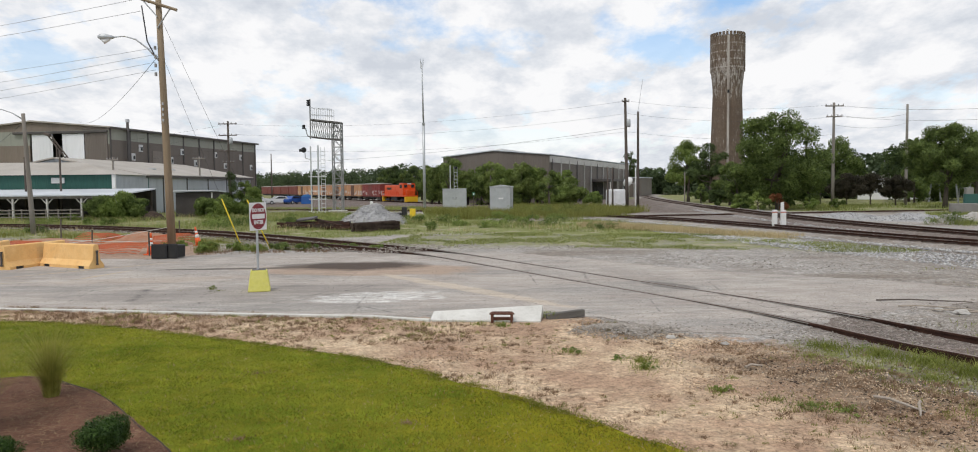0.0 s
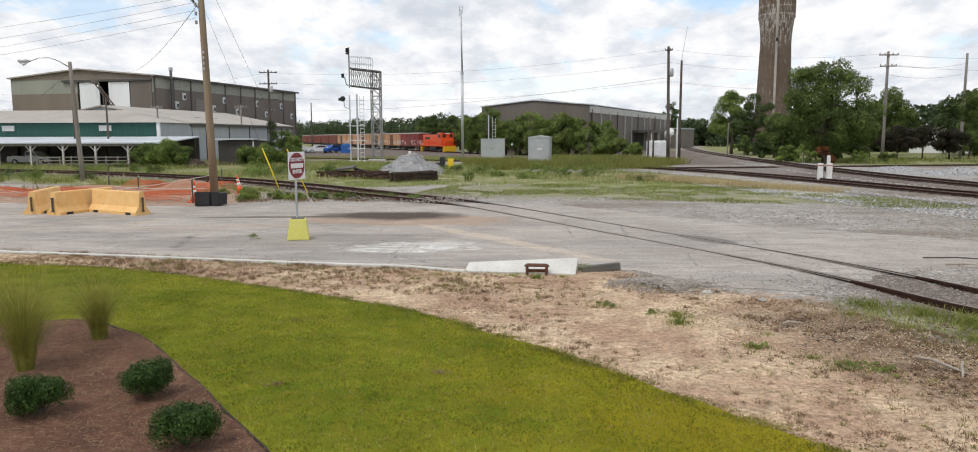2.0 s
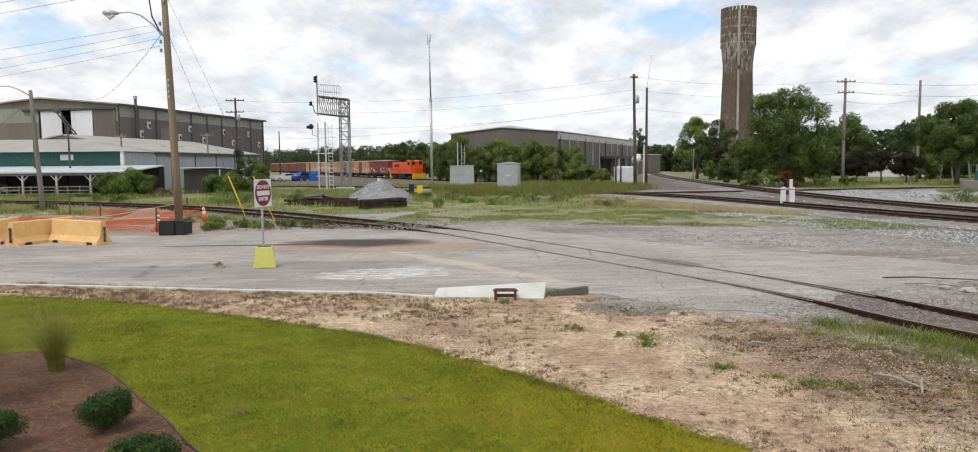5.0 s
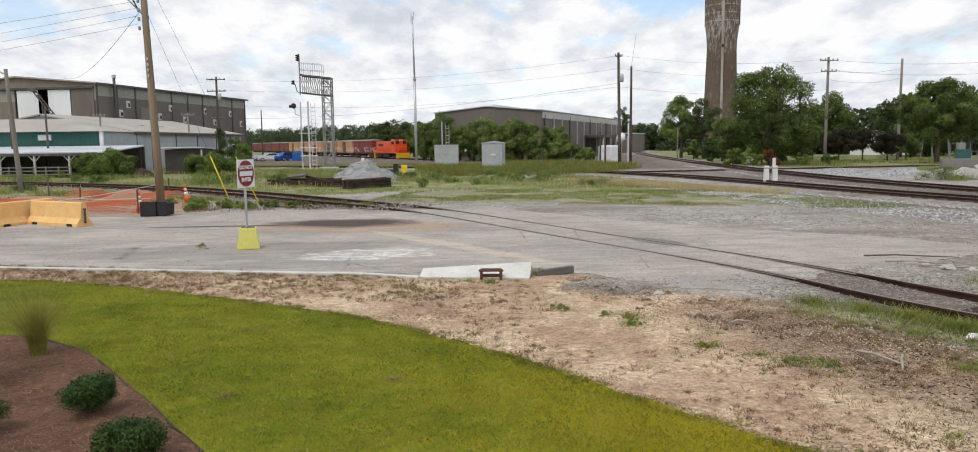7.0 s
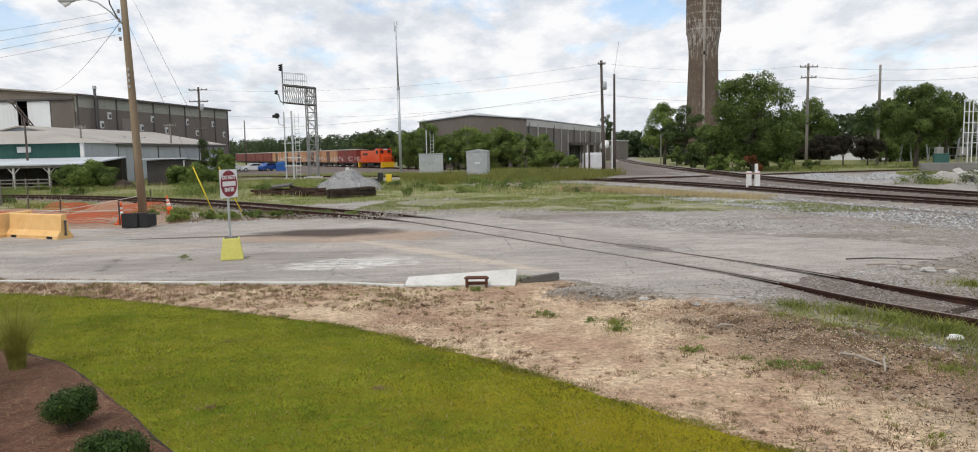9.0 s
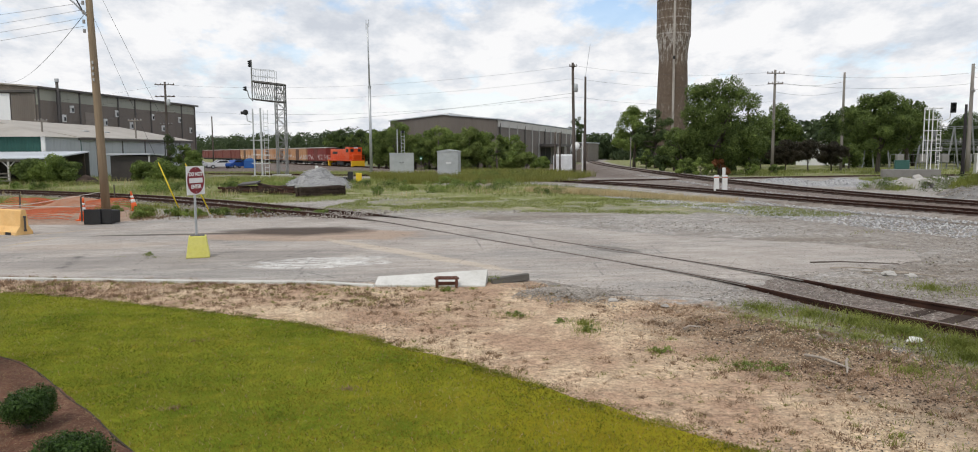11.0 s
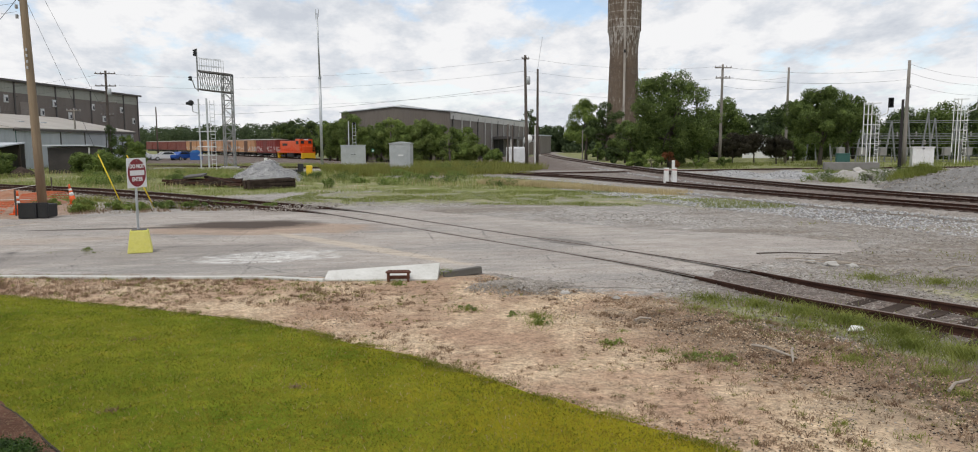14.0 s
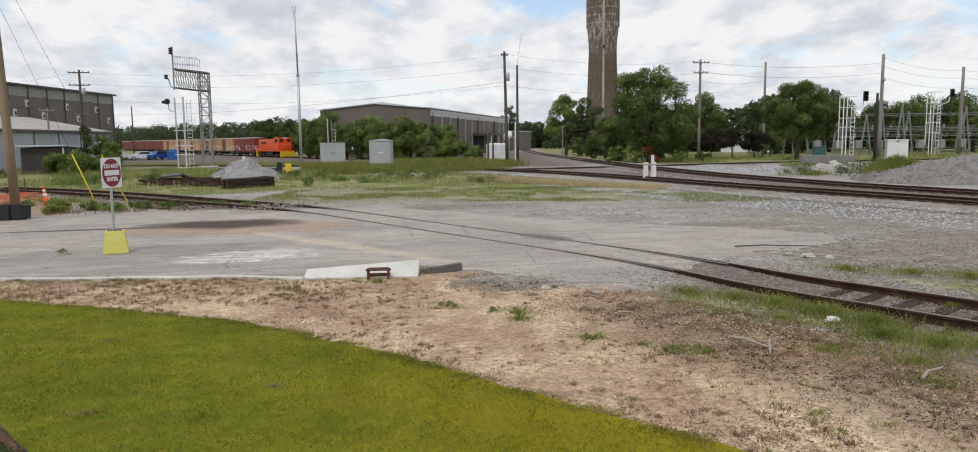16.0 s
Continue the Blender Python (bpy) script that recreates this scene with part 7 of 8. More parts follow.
def plume(x, y, h, seed, n=650):
    rg = np.random.default_rng(seed)
    a, out = rg.uniform(0, 2 * np.pi, n), rg.uniform(0.05, 0.70, n) * h
    hh, r0 = h * rg.uniform(0.55, 1.1, n), rg.uniform(0, 0.10, n)
    dirs = np.stack([np.cos(a), np.sin(a)], 1)
    vs, side = [], np.stack([-np.sin(a), np.cos(a)], 1)
    for i, t in enumerate((0, 0.3, 0.6, 0.85, 1.0)):
        rr = r0 + out * t ** 2
        z = hh * (t - 0.10 * t ** 3)
        c = np.concatenate([dirs * rr[:, None], z[:, None]], 1)
        w = 0.0030 * (1 - 0.8 * t)
        s = np.concatenate([side * w, np.zeros((n, 1))], 1)
        vs += [c - s, c + s]
    v = np.stack(vs, 1).reshape(-1, 3)
    i = np.arange(n)[:, None] * 10
    f = np.concatenate([i + [2 * k, 2 * k + 1, 2 * k + 3, 2 * k + 2] for k in range(4)], 0)
    root = thing("fountain_grass", pose(x, y, 0.05), "tall airy tuft of fountain grass in pine straw", "ornamental grass", "fountain grasses")
    part("blade_tuft", raw_mesh("blade_tuft", v, f), FOUNTAIN, root)


plume(-5.98, 9.6, 1.0, 1)
plume(-6.07, 8.22, 1.3, 2, 900)
plume(-7.4, 9.3, 1.1, 3)

edge_pts = [np.array((x, y, 0.062)) for x, y in BED[:56]]
lip = sweep(edge_pts, [(-0.018, -0.03), (0.018, -0.03), (0.008, -0.006), (-0.008, -0.006)], 0.0)
tagged(part("bed_edging", lip, surface("dark_soil_edge", (0.03, 0.022, 0.016), (0.06, 0.045, 0.03), 0.95)), "dark soil edge between mulch bed and lawn", "edging", kind="structure")


def sample(poly, n, x0, x1, y0, y1, minus=None, power=1.0):
    """Random points in a polygon, thicker towards y0."""
    x = rng.uniform(x0, x1, n * 3)
    y = y0 + (y1 - y0) * rng.random(n * 3) ** power
    ok = inside(x, y, poly)
    if minus:
        ok &= ~inside(x, y, minus)
    x, y = x[ok][:n], y[ok][:n]
    return np.stack([x, y, np.zeros(len(x))], 1)


LAWN_BLADE = foliage("lawn_blades", (0.100, 0.142, 0.016), (0.375, 0.368, 0.066), 0.8, 0.5, 0.7, 0.04)
STRAW_BLADE = foliage("dry_straw_blades", (0.34, 0.24, 0.12), (0.55, 0.42, 0.24), 0.8, 0.2, 0.7)
BROWN_BLADE = foliage("dry_reddish_weeds", (0.20, 0.125, 0.08), (0.40, 0.28, 0.18), 0.8, 0.2, 0.7)
WEED_BLADE = foliage("weed_blades", (0.155, 0.165, 0.035), (0.32, 0.32, 0.09), 0.6, 0.3, 0.6)
MEADOW_BLADE = foliage("meadow_blades", (0.17, 0.21, 0.05), (0.36, 0.38, 0.13), 0.6, 0.3, 0.25)
GOLD_BLADE = foliage("golden_grass_blades", (0.44, 0.35, 0.18), (0.66, 0.55, 0.34), 0.7, 0.3, 0.5)

p = sample(LAWN, 170000, -13, 5, 4.5, 17, BED, 1.15)
p[:, 2] = 0.028
dry = rng.random(len(p)) < np.clip(0.10 + 0.09 * (p[:, 0] + 3) + 0.10 * np.array([roam(a, b, 0.9) for a, b, _ in p]) * 3, 0.04, 0.75)
blades("golden_lawn_grass", p[dry], 0.018, 0.009, 2.2, foliage("golden_lawn_blades", (0.235, 0.182, 0.024), (0.40, 0.315, 0.060), 0.8, 0.35, 0.7, 0.04), "yellowed lawn grass along the drier edge")
p = p[~dry]
blades("lawn_grass", p, 0.018, 0.009, 2.2, LAWN_BLADE, "short yellowish green lawn grass")
p = sample(LAWN, 6000, -13, 5, 4.5, 17, BED, 1.1)
p[:, 2] = 0.028
blades("dry_lawn_grass", p, 0.03, 0.007, 1.8, STRAW_BLADE, "dry straw blades in the lawn")
# runners creeping from the lawn's edge into the dirt
rim = np.array([q for q in LAWN if q[0] > -14 and q[1] > 5])
i = rng.integers(0, len(rim) - 1, 22000)
f = rng.random((22000, 1))
p = np.concatenate([rim[i] * (1 - f) + rim[i + 1] * f + rng.normal(0, 0.10, (22000, 2)), np.full((22000, 1), 0.0)], 1)
p = p[np.array([noise.noise((a * 2.3, b * 2.3, 5.0)) for a, b, _ in p]) > -0.10]
p[:, 2] = np.where(inside(p[:, 0], p[:, 1], LAWN), 0.028, 0.0)
half = rng.random(len(p)) < 0.75
blades("lawn_runners", p[half], 0.022, 0.010, 2.2, LAWN_BLADE, "grass runners along the ragged lawn edge")
blades("lawn_runners", p[~half], 0.022, 0.008, 2.2, STRAW_BLADE, "dry grass runners along the ragged lawn edge")
# bare scalped spots in the turf
for x, y, r in ((-1.1, 8.4, 0.06), (-3.6, 10.8, 0.13), (-2.9, 7.9, 0.10)):
    a, q = rng.uniform(0, 6.28, 70), r * np.abs(rng.normal(0, 0.8, 70))
    blades("dry_lawn_grass", np.stack([x + np.cos(a) * q * 1.9, y + np.sin(a) * q, np.full(70, 0.03)], 1), 0.035, 0.008, 1.8, BROWN_BLADE, "small brown scalped spot in the lawn")
# pine needles
for m, n in ((BROWN_BLADE, 22000), (STRAW_BLADE, 7000)):
    p = sample(BED, n, -9, -2.2, 4, 11)
    p[:, 2] = 0.058
    blades("pine_needles", p, 0.014, 0.006, 10.0, m, "loose brown pine needles", "pine straw")


def clear_of_track(p, wide=1.35):
    return p[edge_distance(p[:, 0], p[:, 1], [(a, b) for a, b, _ in SPUR], False) > wide]


def patchy(p, scale, cut, seed=0.0):
    keep = np.array([noise.noise((a * scale + seed, b * scale, seed)) + 0.4 * noise.noise((a * scale * 3, b * scale * 3 + seed, 1.0)) for a, b, _ in p]) > cut
    return p[keep]


def rosettes(seeds, per, r):
    """Points in small uneven clumps round each seed."""
    n = len(seeds)
    cnt = rng.integers(per // 3, per * 2, n)
    c = np.repeat(seeds, cnt, axis=0)
    rad = np.repeat(rng.uniform(0.4, 1.6, n) * r, cnt)
    ang = rng.uniform(0, 6.28, len(c))
    q = rad * np.abs(rng.normal(0, 0.6, len(c)))
    return c + np.stack([np.cos(ang) * q, np.sin(ang) * q * 0.9, np.zeros(len(c))], 1)


KERB_STRIP = [(-14, 18), (-1.2, 15.4), (0.2, 14.9), (-0.6, 13.2), (-2.5, 12.6), (-6, 14), (-14, 16.2)]
LITTER = [(3.4, 11.4), (5.2, 6.0), (7, 3), (11, 3), (8.6, 10), (5.8, 12.6)]
for poly, cut, n, per, r, h, lean, m, lab in (
        (DIRT, -0.2, 2600, 18, 0.09, 0.055, 1.5, BROWN_BLADE, "dry reddish weeds on the sandy dirt"),
        (DIRT, 0.0, 1300, 14, 0.07, 0.055, 1.4, WEED_BLADE, "small green weeds on the sandy dirt"),
        (KERB_STRIP, -0.35, 2600, 22, 0.16, 0.075, 1.4, BROWN_BLADE, "dry reddish weeds along the kerb"),
        (KERB_STRIP, -0.25, 2000, 16, 0.12, 0.060, 1.5, WEED_BLADE, "green weeds along the kerb"),
        (LITTER, -0.35, 1200, 20, 0.16, 0.055, 2.0, BROWN_BLADE, "dry weeds and litter beside the track"),
        (LITTER, 0.0, 450, 18, 0.14, 0.06, 1.6, WEED_BLADE, "green weeds beside the track")):
    p = patchy(sample(poly, n, -14, 11, 3, 18, LAWN), 0.5, cut, len(lab) * 1.7)
    p = rosettes(p, per, r)
    p[:, 2] = -0.012
    blades("low_weeds", p, h, 0.008, lean, m, lab, "weeds")
TUFT_BLADE = foliage("tuft_blades", (0.155, 0.19, 0.035), (0.34, 0.36, 0.095), 0.6, 0.3, 0.6)
# weed tufts at known places: x, y, radius, height, blades
TUFTS = [(1.25, 12.1, 0.28, 0.16, 240), (2.3, 11.4, 0.25, 0.2, 240), (2.25, 10.95, 0.22, 0.2, 200), (3.0, 9.75, 0.2, 0.12, 200), (3.95, 9.05, 0.35, 0.10, 300), (0.12, 14.5, 0.15, 0.22, 120), (1.15, 15.5, 0.2, 0.28, 160), (-0.35, 14.7, 0.16, 0.14, 120), (0.65, 14.6, 0.15, 0.12, 100),
         (5.6, 12.3, 0.5, 0.22, 600), (6.2, 11.7, 0.5, 0.26, 700), (6.65, 11.1, 0.5, 0.32, 800), (7.0, 10.4, 0.45, 0.34, 800), (7.3, 9.6, 0.5, 0.36, 900), (7.0, 9.0, 0.5, 0.30, 800), (7.4, 8.5, 0.55, 0.36, 800), (8.0, 8.2, 0.45, 0.36, 600), (5.9, 8.6, 0.5, 0.14, 500), (6.6, 7.9, 0.6, 0.2, 600), (5.1, 11.7, 0.4, 0.12, 300), (9.0, 11.2, 0.18, 0.22, 140), (9.3, 10.4, 0.15, 0.2, 120),
         (9.8, 13.8, 0.7, 0.2, 700), (10.8, 13.2, 0.7, 0.2, 700), (11.6, 12.6, 0.6, 0.22, 600), (12.6, 12.0, 0.7, 0.24, 600), (-7.9, 20.3, 0.12, 0.25, 30), (-7.6, 20.0, 0.3, 0.08, 80), (-8.6, 20.2, 0.3, 0.06, 60),
         (3.6, 9.3, 0.22, 0.10, 200), (4.3, 8.85, 0.25, 0.10, 220), (6.3, 7.2, 0.5, 0.12, 500), (5.6, 10.9, 0.4, 0.10, 350), (6.2, 10.2, 0.45, 0.14, 450), (4.9, 6.2, 0.12, 0.10, 60), (4.45, 6.6, 0.14, 0.10, 70), (-0.2, 12.6, 0.4, 0.05, 160), (3.4, 10.4, 0.12, 0.08, 70)]
for x, y, r, h, n in TUFTS:
    n = int(n * 0.9)
    a, q = rng.uniform(0, 6.28, n), r * 1.25 * np.abs(rng.normal(0, 0.55, n)) * (1 + 0.4 * np.sin(3 * rng.uniform(0, 6.28, n)))
    pp = np.stack([x + np.cos(a) * q, y + np.sin(a) * q, np.full(n, -0.01)], 1)
    blades("weed_tuft", pp, h * 0.5, 0.010, 1.7, TUFT_BLADE, "green weed tuft growing from the dirt", "weeds")


def weed_bush(x, y, h, w, seed, label):
    """A low leafy weed: several stalks thick with small leaves."""
    rg = np.random.default_rng(seed + 500)
    cl = [(x + rg.normal(0, 0.3) * w, y + rg.normal(0, 0.3) * w, h * rg.uniform(0.12, 0.8), rg.uniform(0.10, 0.22) * w) for _ in range(16)]
    ob = part("weed_bush", clumps_to_mesh("weed_bush", cl, 1500, 0.085, rg), (LEAF_LIGHT, LEAF_MID)[seed % 2])
    return tagged(ob, label, "weeds", kind="stuff")


for x, y, h, w in ((2.25, 11.0, 0.16, 0.34), (1.28, 12.1, 0.14, 0.3), (3.05, 9.72, 0.12, 0.24), (0.14, 14.45, 0.16, 0.26), (1.15, 15.3, 0.24, 0.3), (3.95, 9.0, 0.08, 0.5), (4.2, 8.8, 0.08, 0.4), (2.0, 11.6, 0.10, 0.4), (-7.85, 20.25, 0.2, 0.3), (6.1, 12.0, 0.16, 0.7), (7.1, 10.1, 0.2, 0.7), (7.5, 9.0, 0.22, 0.8)):
    rg = np.random.default_rng(int(x * 13 + 700))
    w, h = w * 0.8, h * 0.7
    cl = [(x + rg.normal(0, 0.3) * w, y + rg.normal(0, 0.3) * w, h * rg.uniform(0.1, 0.8), rg.uniform(0.08, 0.16) * w) for _ in range(9)]
    tagged(part("leafy_weed", clumps_to_mesh("leafy_weed", cl, 170, 0.032, rg), LEAF_BUSH), "low leafy green weed in the dirt", "weeds", kind="stuff")


# meadow
NEAR_MEADOW = [(-60, 46), (-36, 48.5), (-22, 42), (-14, 37.5), (-8, 41), (-3, 43), (6, 40.5), (13, 38.5), (16, 37.5), (16.3, 41), (12.5, 53), (6, 62), (-2, 80), (0, 100), (-60, 100)]
p = patchy(sample(NEAR_MEADOW, 85000, -60, 18, 37, 100, None, 1.3), 0.16, -0.12, 3.0)
dist = np.clip((p[:, 1] - 40) / 25, 0.15, 1)
p = clear_of_track(p)
dist = np.clip((p[:, 1] - 40) / 25, 0.15, 1)
blades("meadow_grass", p, 0.08 + 0.36 * dist, 0.026, 1.1, MEADOW_BLADE, "uneven green meadow grass and weeds")
p = patchy(sample(NEAR_MEADOW, 14000, -60, 18, 45, 100, None, 1.2), 0.2, 0.15, 13.0)
p = clear_of_track(p)
blades("dry_meadow_grass", p, 0.45, 0.022, 0.6, GOLD_BLADE, "dry golden stalks in the meadow")
p = sample([(7.6, 52.5), (11.0, 47.6), (13.8, 42.0), (16.2, 37.6), (15.2, 36.4), (12.2, 40.4), (9.0, 45.5), (5, 51.0)], 17000, 6, 18, 37, 56)
blades("golden_grass", p, 0.32, 0.018, 0.8, GOLD_BLADE, "tall golden dry grass beside the track")
p = sample([(-2, 62), (12, 60), (9, 66), (3, 74), (-2, 80), (-8, 82), (-6, 70)], 12000, -8, 13, 60, 82)
p = np.concatenate([p, sample([(1, 76), (13, 71), (17, 78), (13, 92), (0, 97)], 9000, -1, 18, 70, 98)])
blades("tall_green_grass", p, 0.75, 0.035, 0.7, WEED_BLADE, "tall green grass round the cabinets")
p = patchy(sample([(-12.8, 31), (-4.6, 32.3), (-6.5, 34.2), (-11, 38.6), (-15, 41), (-14, 34)], 2200, -16, -4, 31, 42), 0.5, -0.05, 4.0)
p = clear_of_track(p)
blades("trackside_weeds", p, 0.20, 0.018, 1.1, WEED_BLADE, "tall green weeds between asphalt and track", "weeds")
p = patchy(sample([(-12.8, 31), (-4.6, 32.2), (-5.5, 33.3), (-11.5, 33.5)], 5000, -16, -4, 31, 42), 0.5, -0.1, 8.0)
p = clear_of_track(p)
blades("dry_trackside_weeds", p, 0.16, 0.02, 1.2, BROWN_BLADE, "dry weeds between asphalt and track", "weeds")
for x, y, r, h, n in ((-12.6, 32.2, 0.6, 0.75, 350), (-11.6, 33.2, 0.7, 0.7, 350), (-10.6, 32.6, 0.6, 0.6, 300), (-9.6, 33.4, 0.7, 0.65, 350), (-8.6, 33.0, 0.6, 0.6, 300), (-7.4, 33.6, 0.6, 0.55, 250), (-6.4, 33.4, 0.5, 0.5, 250), (-5.3, 32.9, 0.4, 0.4, 180), (-13.0, 33.4, 0.6, 0.8, 300), (-16.0, 36.3, 0.7, 0.5, 250), (-21, 40.5, 0.8, 0.6, 250)):
    a, q = rng.uniform(0, 6.28, n), r * np.abs(rng.normal(0, 0.6, n))
    pp = np.stack([x + np.cos(a) * q, y + np.sin(a) * q, np.zeros(n)], 1)
    blades("weed_tuft", pp[: n // 3], h * 0.6, 0.016, 0.8, WEED_BLADE, "tall green weed tuft between asphalt and track", "weeds")
    weed_bush(x, y, h * 0.55, r * 1.2, int(x * 10) % 97, "leafy green weed clump between asphalt and track")
p = patchy(sample([(-60, 47), (-30, 48), (-16, 39.5), (-13, 38.5), (-20, 36.5), (-32, 39), (-60, 44)], 7000, -60, -12, 36, 50), 0.3, 0.15, 6.0)
p = clear_of_track(p)
blades("trackside_weeds", p, 0.3, 0.04, 0.7, WEED_BLADE, "green weeds beside the rusty track", "weeds")
p = patchy(sample([(30, 74), (110, 78), (110, 96), (34, 96)], 14000, 30, 110, 73, 96), 0.15, -0.1, 6.0)
blades("meadow_grass", p, 0.35, 0.06, 0.6, MEADOW_BLADE, "green grass beyond the cross track")

p = patchy(sample(THIN, 42000, -7, 20, 28, 46), 0.28, 0.0, 21.0)
blades("thin_yard_grass", p, 0.09, 0.022, 1.3, MEADOW_BLADE, "thin patchy grass on the gravel")
p = patchy(sample([(8, 10), (12, 5), (30, 12), (22, 26), (14, 24), (10, 17)], 9000, 7, 30, 5, 27), 0.35, 0.22, 31.0)
blades("thin_yard_grass", p, 0.07, 0.018, 1.3, WEED_BLADE, "thin patchy grass on the gravel")


def stones(name, p, size, material, label, flat=0.6):
    n = len(p)
    base = np.array([(1, 0, 0), (-1, 0, 0), (0, 1, 0), (0, -1, 0), (0, 0, 1), (0, 0, -0.6)], float)
    tri = np.array([(0, 2, 4), (2, 1, 4), (1, 3, 4), (3, 0, 4), (2, 0, 5), (1, 2, 5), (3, 1, 5), (0, 3, 5)])
    v = base[None] * rng.uniform(0.55, 1.25, (n, 6, 1))
    a = rng.uniform(0, 6.28, n)
    ca_, sa_ = np.cos(a), np.sin(a)
    x = v[:, :, 0] * ca_[:, None] - v[:, :, 1] * sa_[:, None]
    y = v[:, :, 0] * sa_[:, None] + v[:, :, 1] * ca_[:, None]
    s = (np.broadcast_to(size, n) * rng.uniform(0.4, 1.3, n))[:, None]
    v = np.stack([x * s + p[:, :1], y * s * 0.8 + p[:, 1:2], v[:, :, 2] * s * flat + p[:, 2:3]], -1).reshape(-1, 3)
    f = (np.arange(n)[:, None, None] * 6 + tri[None]).reshape(-1, 3)
    ob = part(name, raw_mesh(name, v, f), material)
    return tagged(ob, label, "gravel", kind="stuff")


k = Nodes("mixed_gravel", 0.95, 0, 0.15)
STONE = k.finish(k.mix(k.noise(2, 3), k.ramp(k.island(), (0.0, (0.11, 0.095, 0.08)), (0.45, (0.28, 0.255, 0.23)), (1.0, (0.54, 0.51, 0.47))), (0.30, 0.265, 0.225)), k.noise(40, 3), 0.3, 0.005)
k = Nodes("pale_crushed_stone", 0.9, 0, 0.25)
BALLAST = k.finish(k.ramp(k.island(), (0.0, (0.24, 0.24, 0.245)), (0.5, (0.40, 0.395, 0.39)), (1.0, (0.56, 0.555, 0.54))), k.noise(30, 3), 0.3, 0.01)


def along(path2, n, a, b, z):
    """Points at offsets a to b beside a path."""
    q = np.array([(x, y) for x, y, *_ in path2])
    seg = np.hypot(*np.diff(q, axis=0).T)
    pick = rng.choice(len(seg), n, p=seg / seg.sum())
    t = rng.random((n, 1))
    c = q[pick] * (1 - t) + q[pick + 1] * t
    d = (q[pick + 1] - q[pick]) / seg[pick][:, None]
    off = rng.uniform(a, b, (n, 1))
    return np.concatenate([c + np.stack([d[:, 1], -d[:, 0]], 1) * off, np.full((n, 1), z)], 1)


near_spur = [q for q in spur_path if q[1] < 15.5]
stones("track_gravel", along(near_spur, 5000, -2.2, 2.2, 0.0), 0.028, STONE, "loose mixed gravel round the rusty rails")
stones("track_gravel", along([q for q in spur_path if 15.5 < q[1] < 30], 1500, -1.6, 1.6, 0.0), 0.018, STONE, "loose mixed gravel along the flush rails")
stones("track_gravel", along([q for q in spur_path if 31.0 < q[1] < 58], 9000, -2.3, 2.3, 0.13), 0.05, STONE, "loose grey gravel burying the far spur rails")
a, q = rng.uniform(0, 6.28, 4200), np.abs(rng.normal(0, 0.62, 4200))
hp = np.stack([2.45 + np.cos(a) * q * (1.1 + 0.3 * np.sin(2 * a)), 13.9 + np.sin(a) * q * 0.8 - 0.15 * np.cos(a), 0.13 * np.clip(1 - q, 0, 1)], 1)
hp = hp[~inside(hp[:, 0], hp[:, 1], LAWN)]
stones("gravel_heap", hp, 0.026, STONE, "low heap of mixed gravel at the yard edge")
RIGHT_YARD = [(7.6, 14.5), (9.2, 10.5), (12, 6), (30, 10), (24, 22), (20, 34), (15.5, 37), (4, 40), (-4, 42), (-6, 35), (1, 32.2), (6, 26), (12.5, 21), (13.5, 18.5), (9.5, 16.5)]
stones("yard_gravel", sample(RIGHT_YARD, 16000, -6, 28, 6, 42, None, 1.2), 0.035, STONE, "loose grey gravel beyond the asphalt")
dp = sample(DIRT, 6000, -12, 8.5, 5, 17, LAWN)
stones("dirt_pebbles", dp, 0.012, STONE, "small pebbles on the sandy dirt")
STONE_DARK = surface("dark_crumbs", (0.07, 0.055, 0.042), (0.13, 0.10, 0.078), 0.95, 0, 3, 30, spec=0.1)
k = Nodes("sandy_clods", 0.95, 0, 0.1)
CLOD = k.finish(k.mix(k.ramp(k.noise(0.55, 5), (0.4, 0.0), (0.6, 0.6)), k.ramp(k.island(), (0.0, (0.26, 0.185, 0.12)), (0.5, (0.47, 0.35, 0.235)), (1.0, (0.72, 0.58, 0.42))), (0.36, 0.24, 0.16)), k.noise(50, 3), 0.3, 0.005)
stones("dirt_clods", patchy(sample(DIRT, 26000, -12, 8.5, 4.5, 17, LAWN, 1.3), 0.7, -0.25, 9.0), 0.019, CLOD, "small sandy clods on the bare dirt", 0.75)
stones("dirt_clods", patchy(sample(DIRT, 16000, -12, 8.5, 4.5, 17, LAWN, 1.3), 1.1, -0.15, 29.0), 0.011, STONE_DARK, "dark bits of bark and stone on the dirt", 0.6)
stones("asphalt_grit", patchy(sample(ASPHALT, 9000, -20, 13, 14, 31, None, 1.2), 0.4, -0.1, 41.0), 0.016, STONE, "loose grit scattered over the asphalt", 0.5)
stones("asphalt_grit", sample(ASPHALT, 3500, -20, 13, 14, 31, None, 1.2), 0.014, STONE_DARK, "dark crumbs scattered over the asphalt", 0.5)
stones("dirt_clods", patchy(sample(LITTER, 6000, 3, 11, 3, 13, LAWN, 1.2), 0.9, -0.1, 15.0), 0.022, TIE, "dark bark and litter beside the track", 0.4)
mb = bend(MAIN_NEAR, 8)
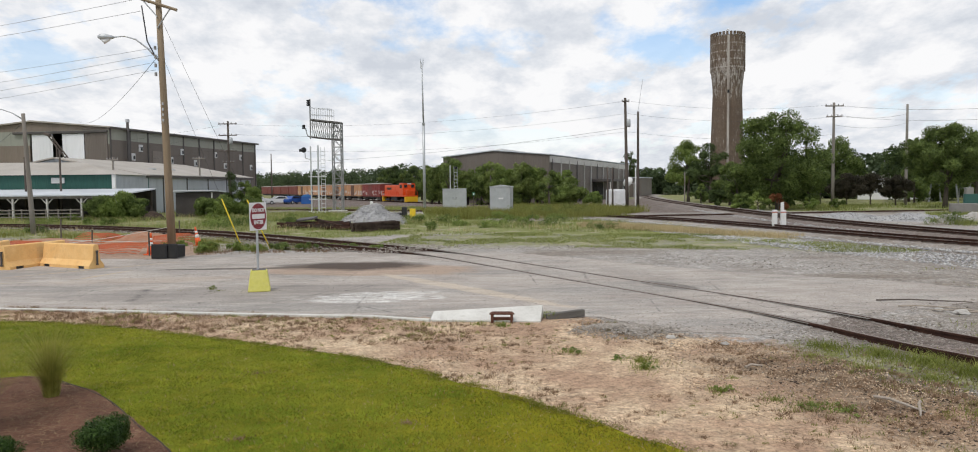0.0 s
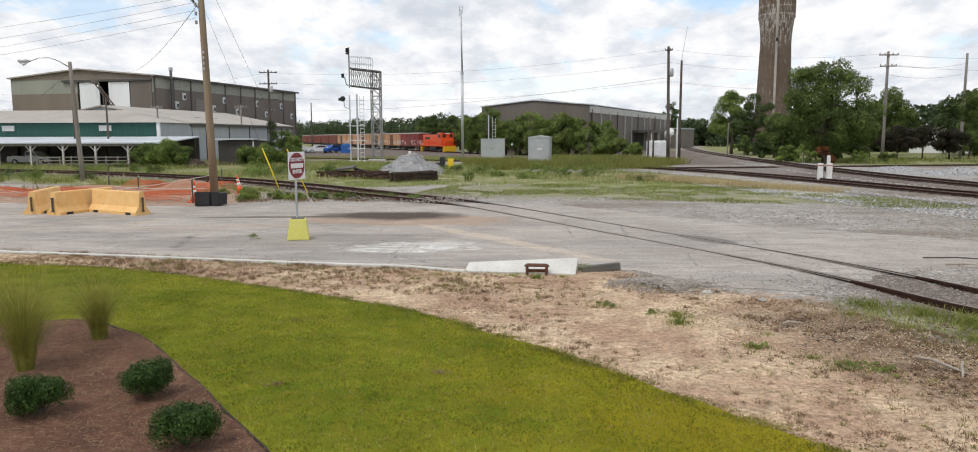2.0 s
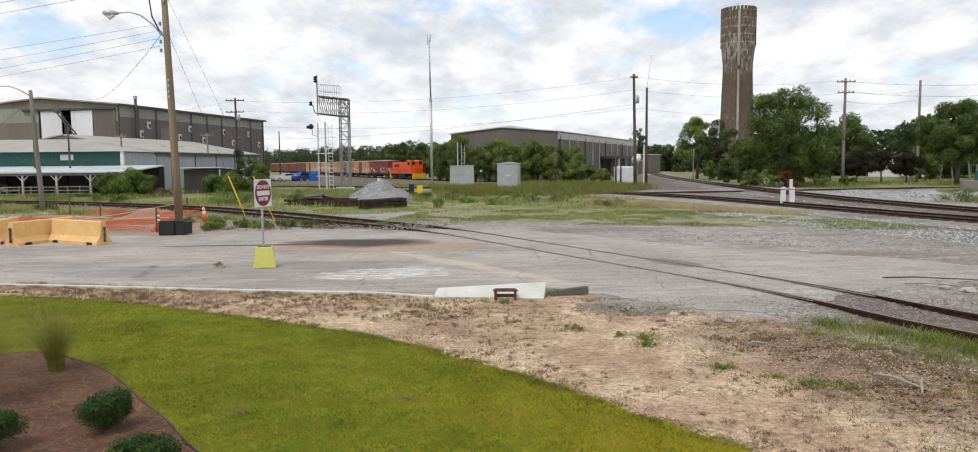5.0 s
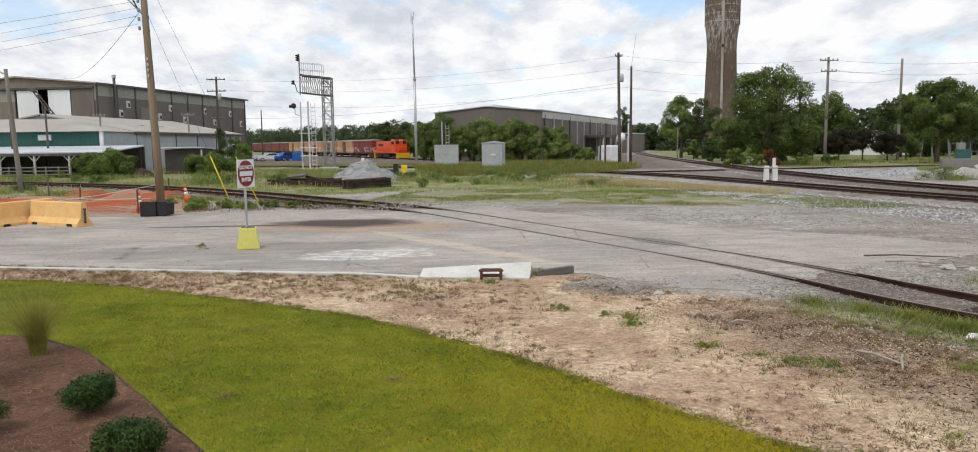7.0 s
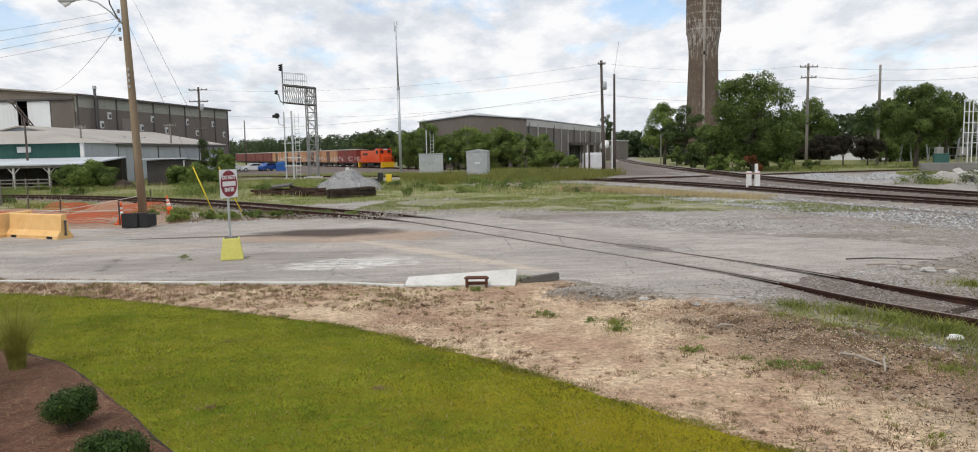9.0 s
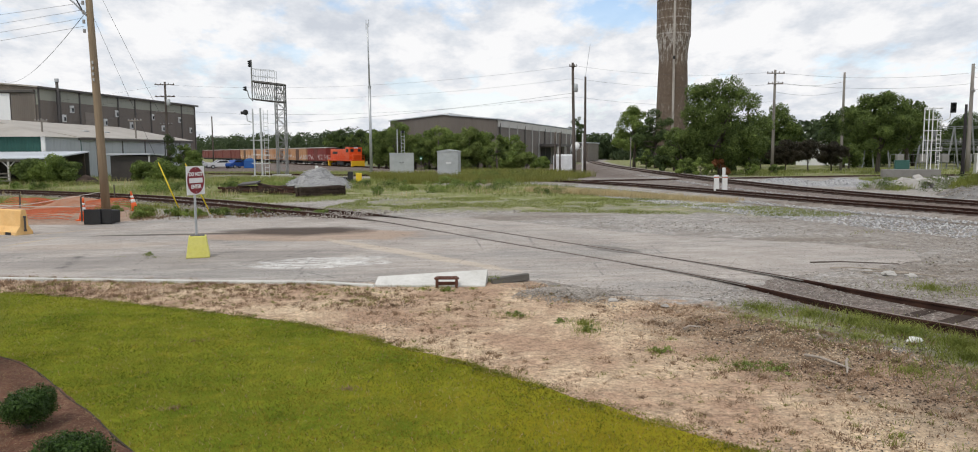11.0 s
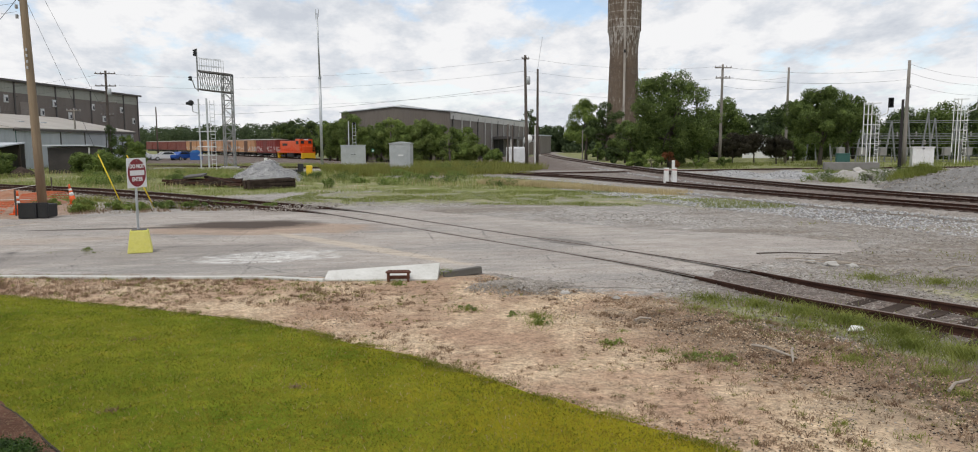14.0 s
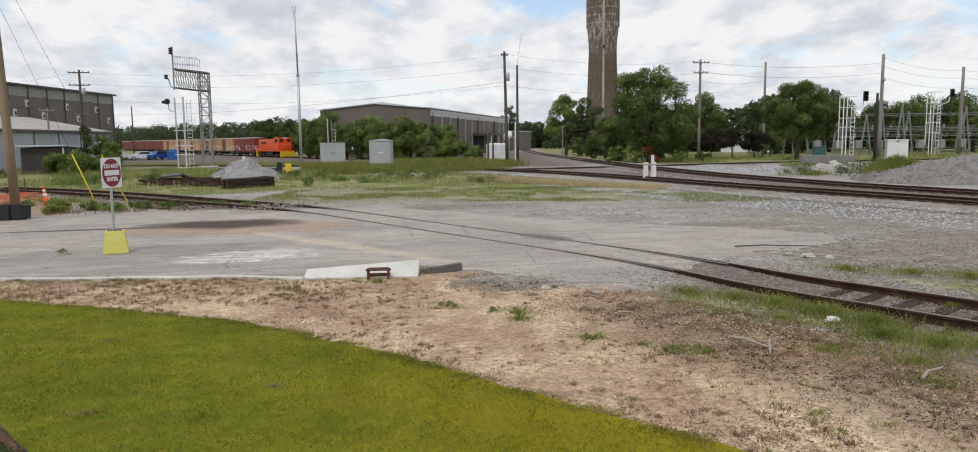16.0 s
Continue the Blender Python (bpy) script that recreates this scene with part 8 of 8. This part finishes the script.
stones("track_ballast", np.concatenate([along([q for q in mb if 14 < q[1] < 66], 8000, 1.2, 3.4, 0.12), along([q for q in mb if 14 < q[1] < 50], 9000, 3.0, 7.0, 0.01)]), 0.06, BALLAST, "pale crushed stone ballast beside the main track")
mf = bend(MAIN_FAR, 8)
stones("track_ballast", np.concatenate([along([q for q in mf if 14 < q[1] < 80], 2500, -3.4, -1.4, 0.12), along([q for q in mf if 14 < q[1] < 80], 3000, 1.4, 3.4, 0.12)]), 0.06, BALLAST, "pale crushed stone ballast beside the main track")


def mound(name, x, y, rx, ry, h, turn, material, label, stone_n=0, stone_m=None, power=1.25, size=0.07):
    n = 40
    u = np.linspace(-1.15, 1.15, n)
    X, Y = np.meshgrid(u, u)
    R = np.hypot(X, Y)
    Z = h * np.clip(1 - R ** power, -0.08, 1)
    Z += h * 0.16 * np.array([[noise.noise((a * 3, b * 3, x)) for a in u] for b in u]) * (R < 1)
    v = np.stack([X * rx, Y * ry, Z], -1).reshape(-1, 3)
    i = np.arange(n * n).reshape(n, n)
    f = np.stack([i[:-1, :-1], i[:-1, 1:], i[1:, 1:], i[1:, :-1]], -1).reshape(-1, 4)
    root = thing(name, pose(x, y, 0, 0, 0, turn), label, "heap")
    part("mound", raw_mesh("mound", v, f), material, root)
    if stone_n:
        pick = rng.choice(len(v), stone_n, p=(v[:, 2] > 0.02) / (v[:, 2] > 0.02).sum())
        pp = v[pick] + rng.normal(0, 1, (stone_n, 3)) * np.array([rx * 0.03, ry * 0.03, 0.02])
        ob = stones("stone_layer", pp, size, stone_m, "loose stones on the heap")
        ob.parent = root
        del ob["category"]
    return root


PILE_M = surface("crushed_stone_heap", (0.34, 0.34, 0.345), (0.44, 0.44, 0.44), 0.95, 0, 3, 16, (0.22, 0.22, 0.225), bump=0.8, dist=0.05)
PILE_D = surface("dark_gravel_heap", (0.17, 0.165, 0.155), (0.26, 0.25, 0.24), 0.95, 0, 1.5, 14, (0.34, 0.33, 0.32), bump=0.8, dist=0.05)
PILE_T = surface("grey_brown_spoil", (0.33, 0.30, 0.27), (0.43, 0.40, 0.36), 0.95, 0, 1.5, 12, (0.23, 0.20, 0.17), bump=0.8, dist=0.05)
mound("gravel_pile", -9.3, 57.5, 2.75, 2.6, 1.62, 0, PILE_M, "conical grey gravel pile behind old ties", 5000, BALLAST, 1.1, 0.06)
mound("gravel_pile", 35.2, 38.9, 6.6, 4.0, 1.6, -12, PILE_D, "broad grey gravel pile beside the main track", 5000, STONE, 1.15, 0.06)
mound("spoil_mound", 32.6, 42.0, 3.0, 2.2, 0.95, 25, PILE_D, "grey spoil mound with green weeds on top", 1200, STONE, 1.3, 0.07)
for i in range(3):
    mound("spoil_mound", 27.5 + i * 3.6, 56.5 - i * 2.2, 3.2, 1.7, 0.55, -18, PILE_M, "low pale gravel mound between the tracks", 1500, BALLAST, 1.4, 0.07)
tagged(mound("spoil_mound", -31.8, 68.8, 1.3, 1.0, 0.9, 0, TIE, "small dark earth hump in the meadow"), "small dark earth hump in the meadow")
a, q = rng.uniform(0, 6.28, 7000), rng.random(7000) ** 0.6
pp = np.stack([33.0 + np.cos(a) * q * 2.2, 41.9 + np.sin(a) * q * 1.7, 0.85 * (1 - q ** 1.3)], 1)
blades("mound_weeds", pp, 0.75, 0.022, 0.55, TUFT_BLADE, "green weeds growing on the spoil mound", "weeds")
p = sample([(30, 46), (37, 52), (42, 60), (48, 66), (46, 68), (38, 64), (31, 52)], 7000, 29, 50, 45, 69)
blades("mound_weeds", p, 0.4, 0.035, 0.9, MEADOW_BLADE, "green weeds between the tracks", "weeds")
for i in range(46):
    x, y = -44 + 52 * rng.random(), 46 + 26 * rng.random()
    if not (-15 < x < -4 and y < 56) and inside(np.array([x]), np.array([y]), NEAR_MEADOW)[0] and clear_of_track(np.array([[x, y, 0.0]]), 2.0).size:
        weed_bush(x, y, rng.uniform(0.3, 0.75), rng.uniform(0.9, 2.2), 100 + i, "leafy weed clump in the meadow")
for x, y, h, w in ((32.6, 44.9, 1.3, 2.2), (33.8, 45.6, 1.1, 2.0), (30.6, 48.2, 0.9, 2.0), (5.5, 66, 1.2, 3.0), (7.5, 65, 1.0, 3.0), (3.4, 69, 1.1, 3.0)):
    weed_bush(x, y, h, w, int(x * 7) + 31, "leafy green brush beside the tracks")
CL = surface("red_clay", (0.33, 0.15, 0.085), (0.40, 0.24, 0.16), 0.95, 0, 1.5, 12, (0.26, 0.20, 0.15), bump=0.6, dist=0.05)
mound("spoil_mound", -21.5, 35.4, 4.0, 1.7, 0.55, -14, CL, "reddish clay spoil under orange netting")
mound("spoil_mound", -17.6, 37.0, 2.3, 1.5, 0.7, 10, CL, "reddish clay spoil under orange netting")
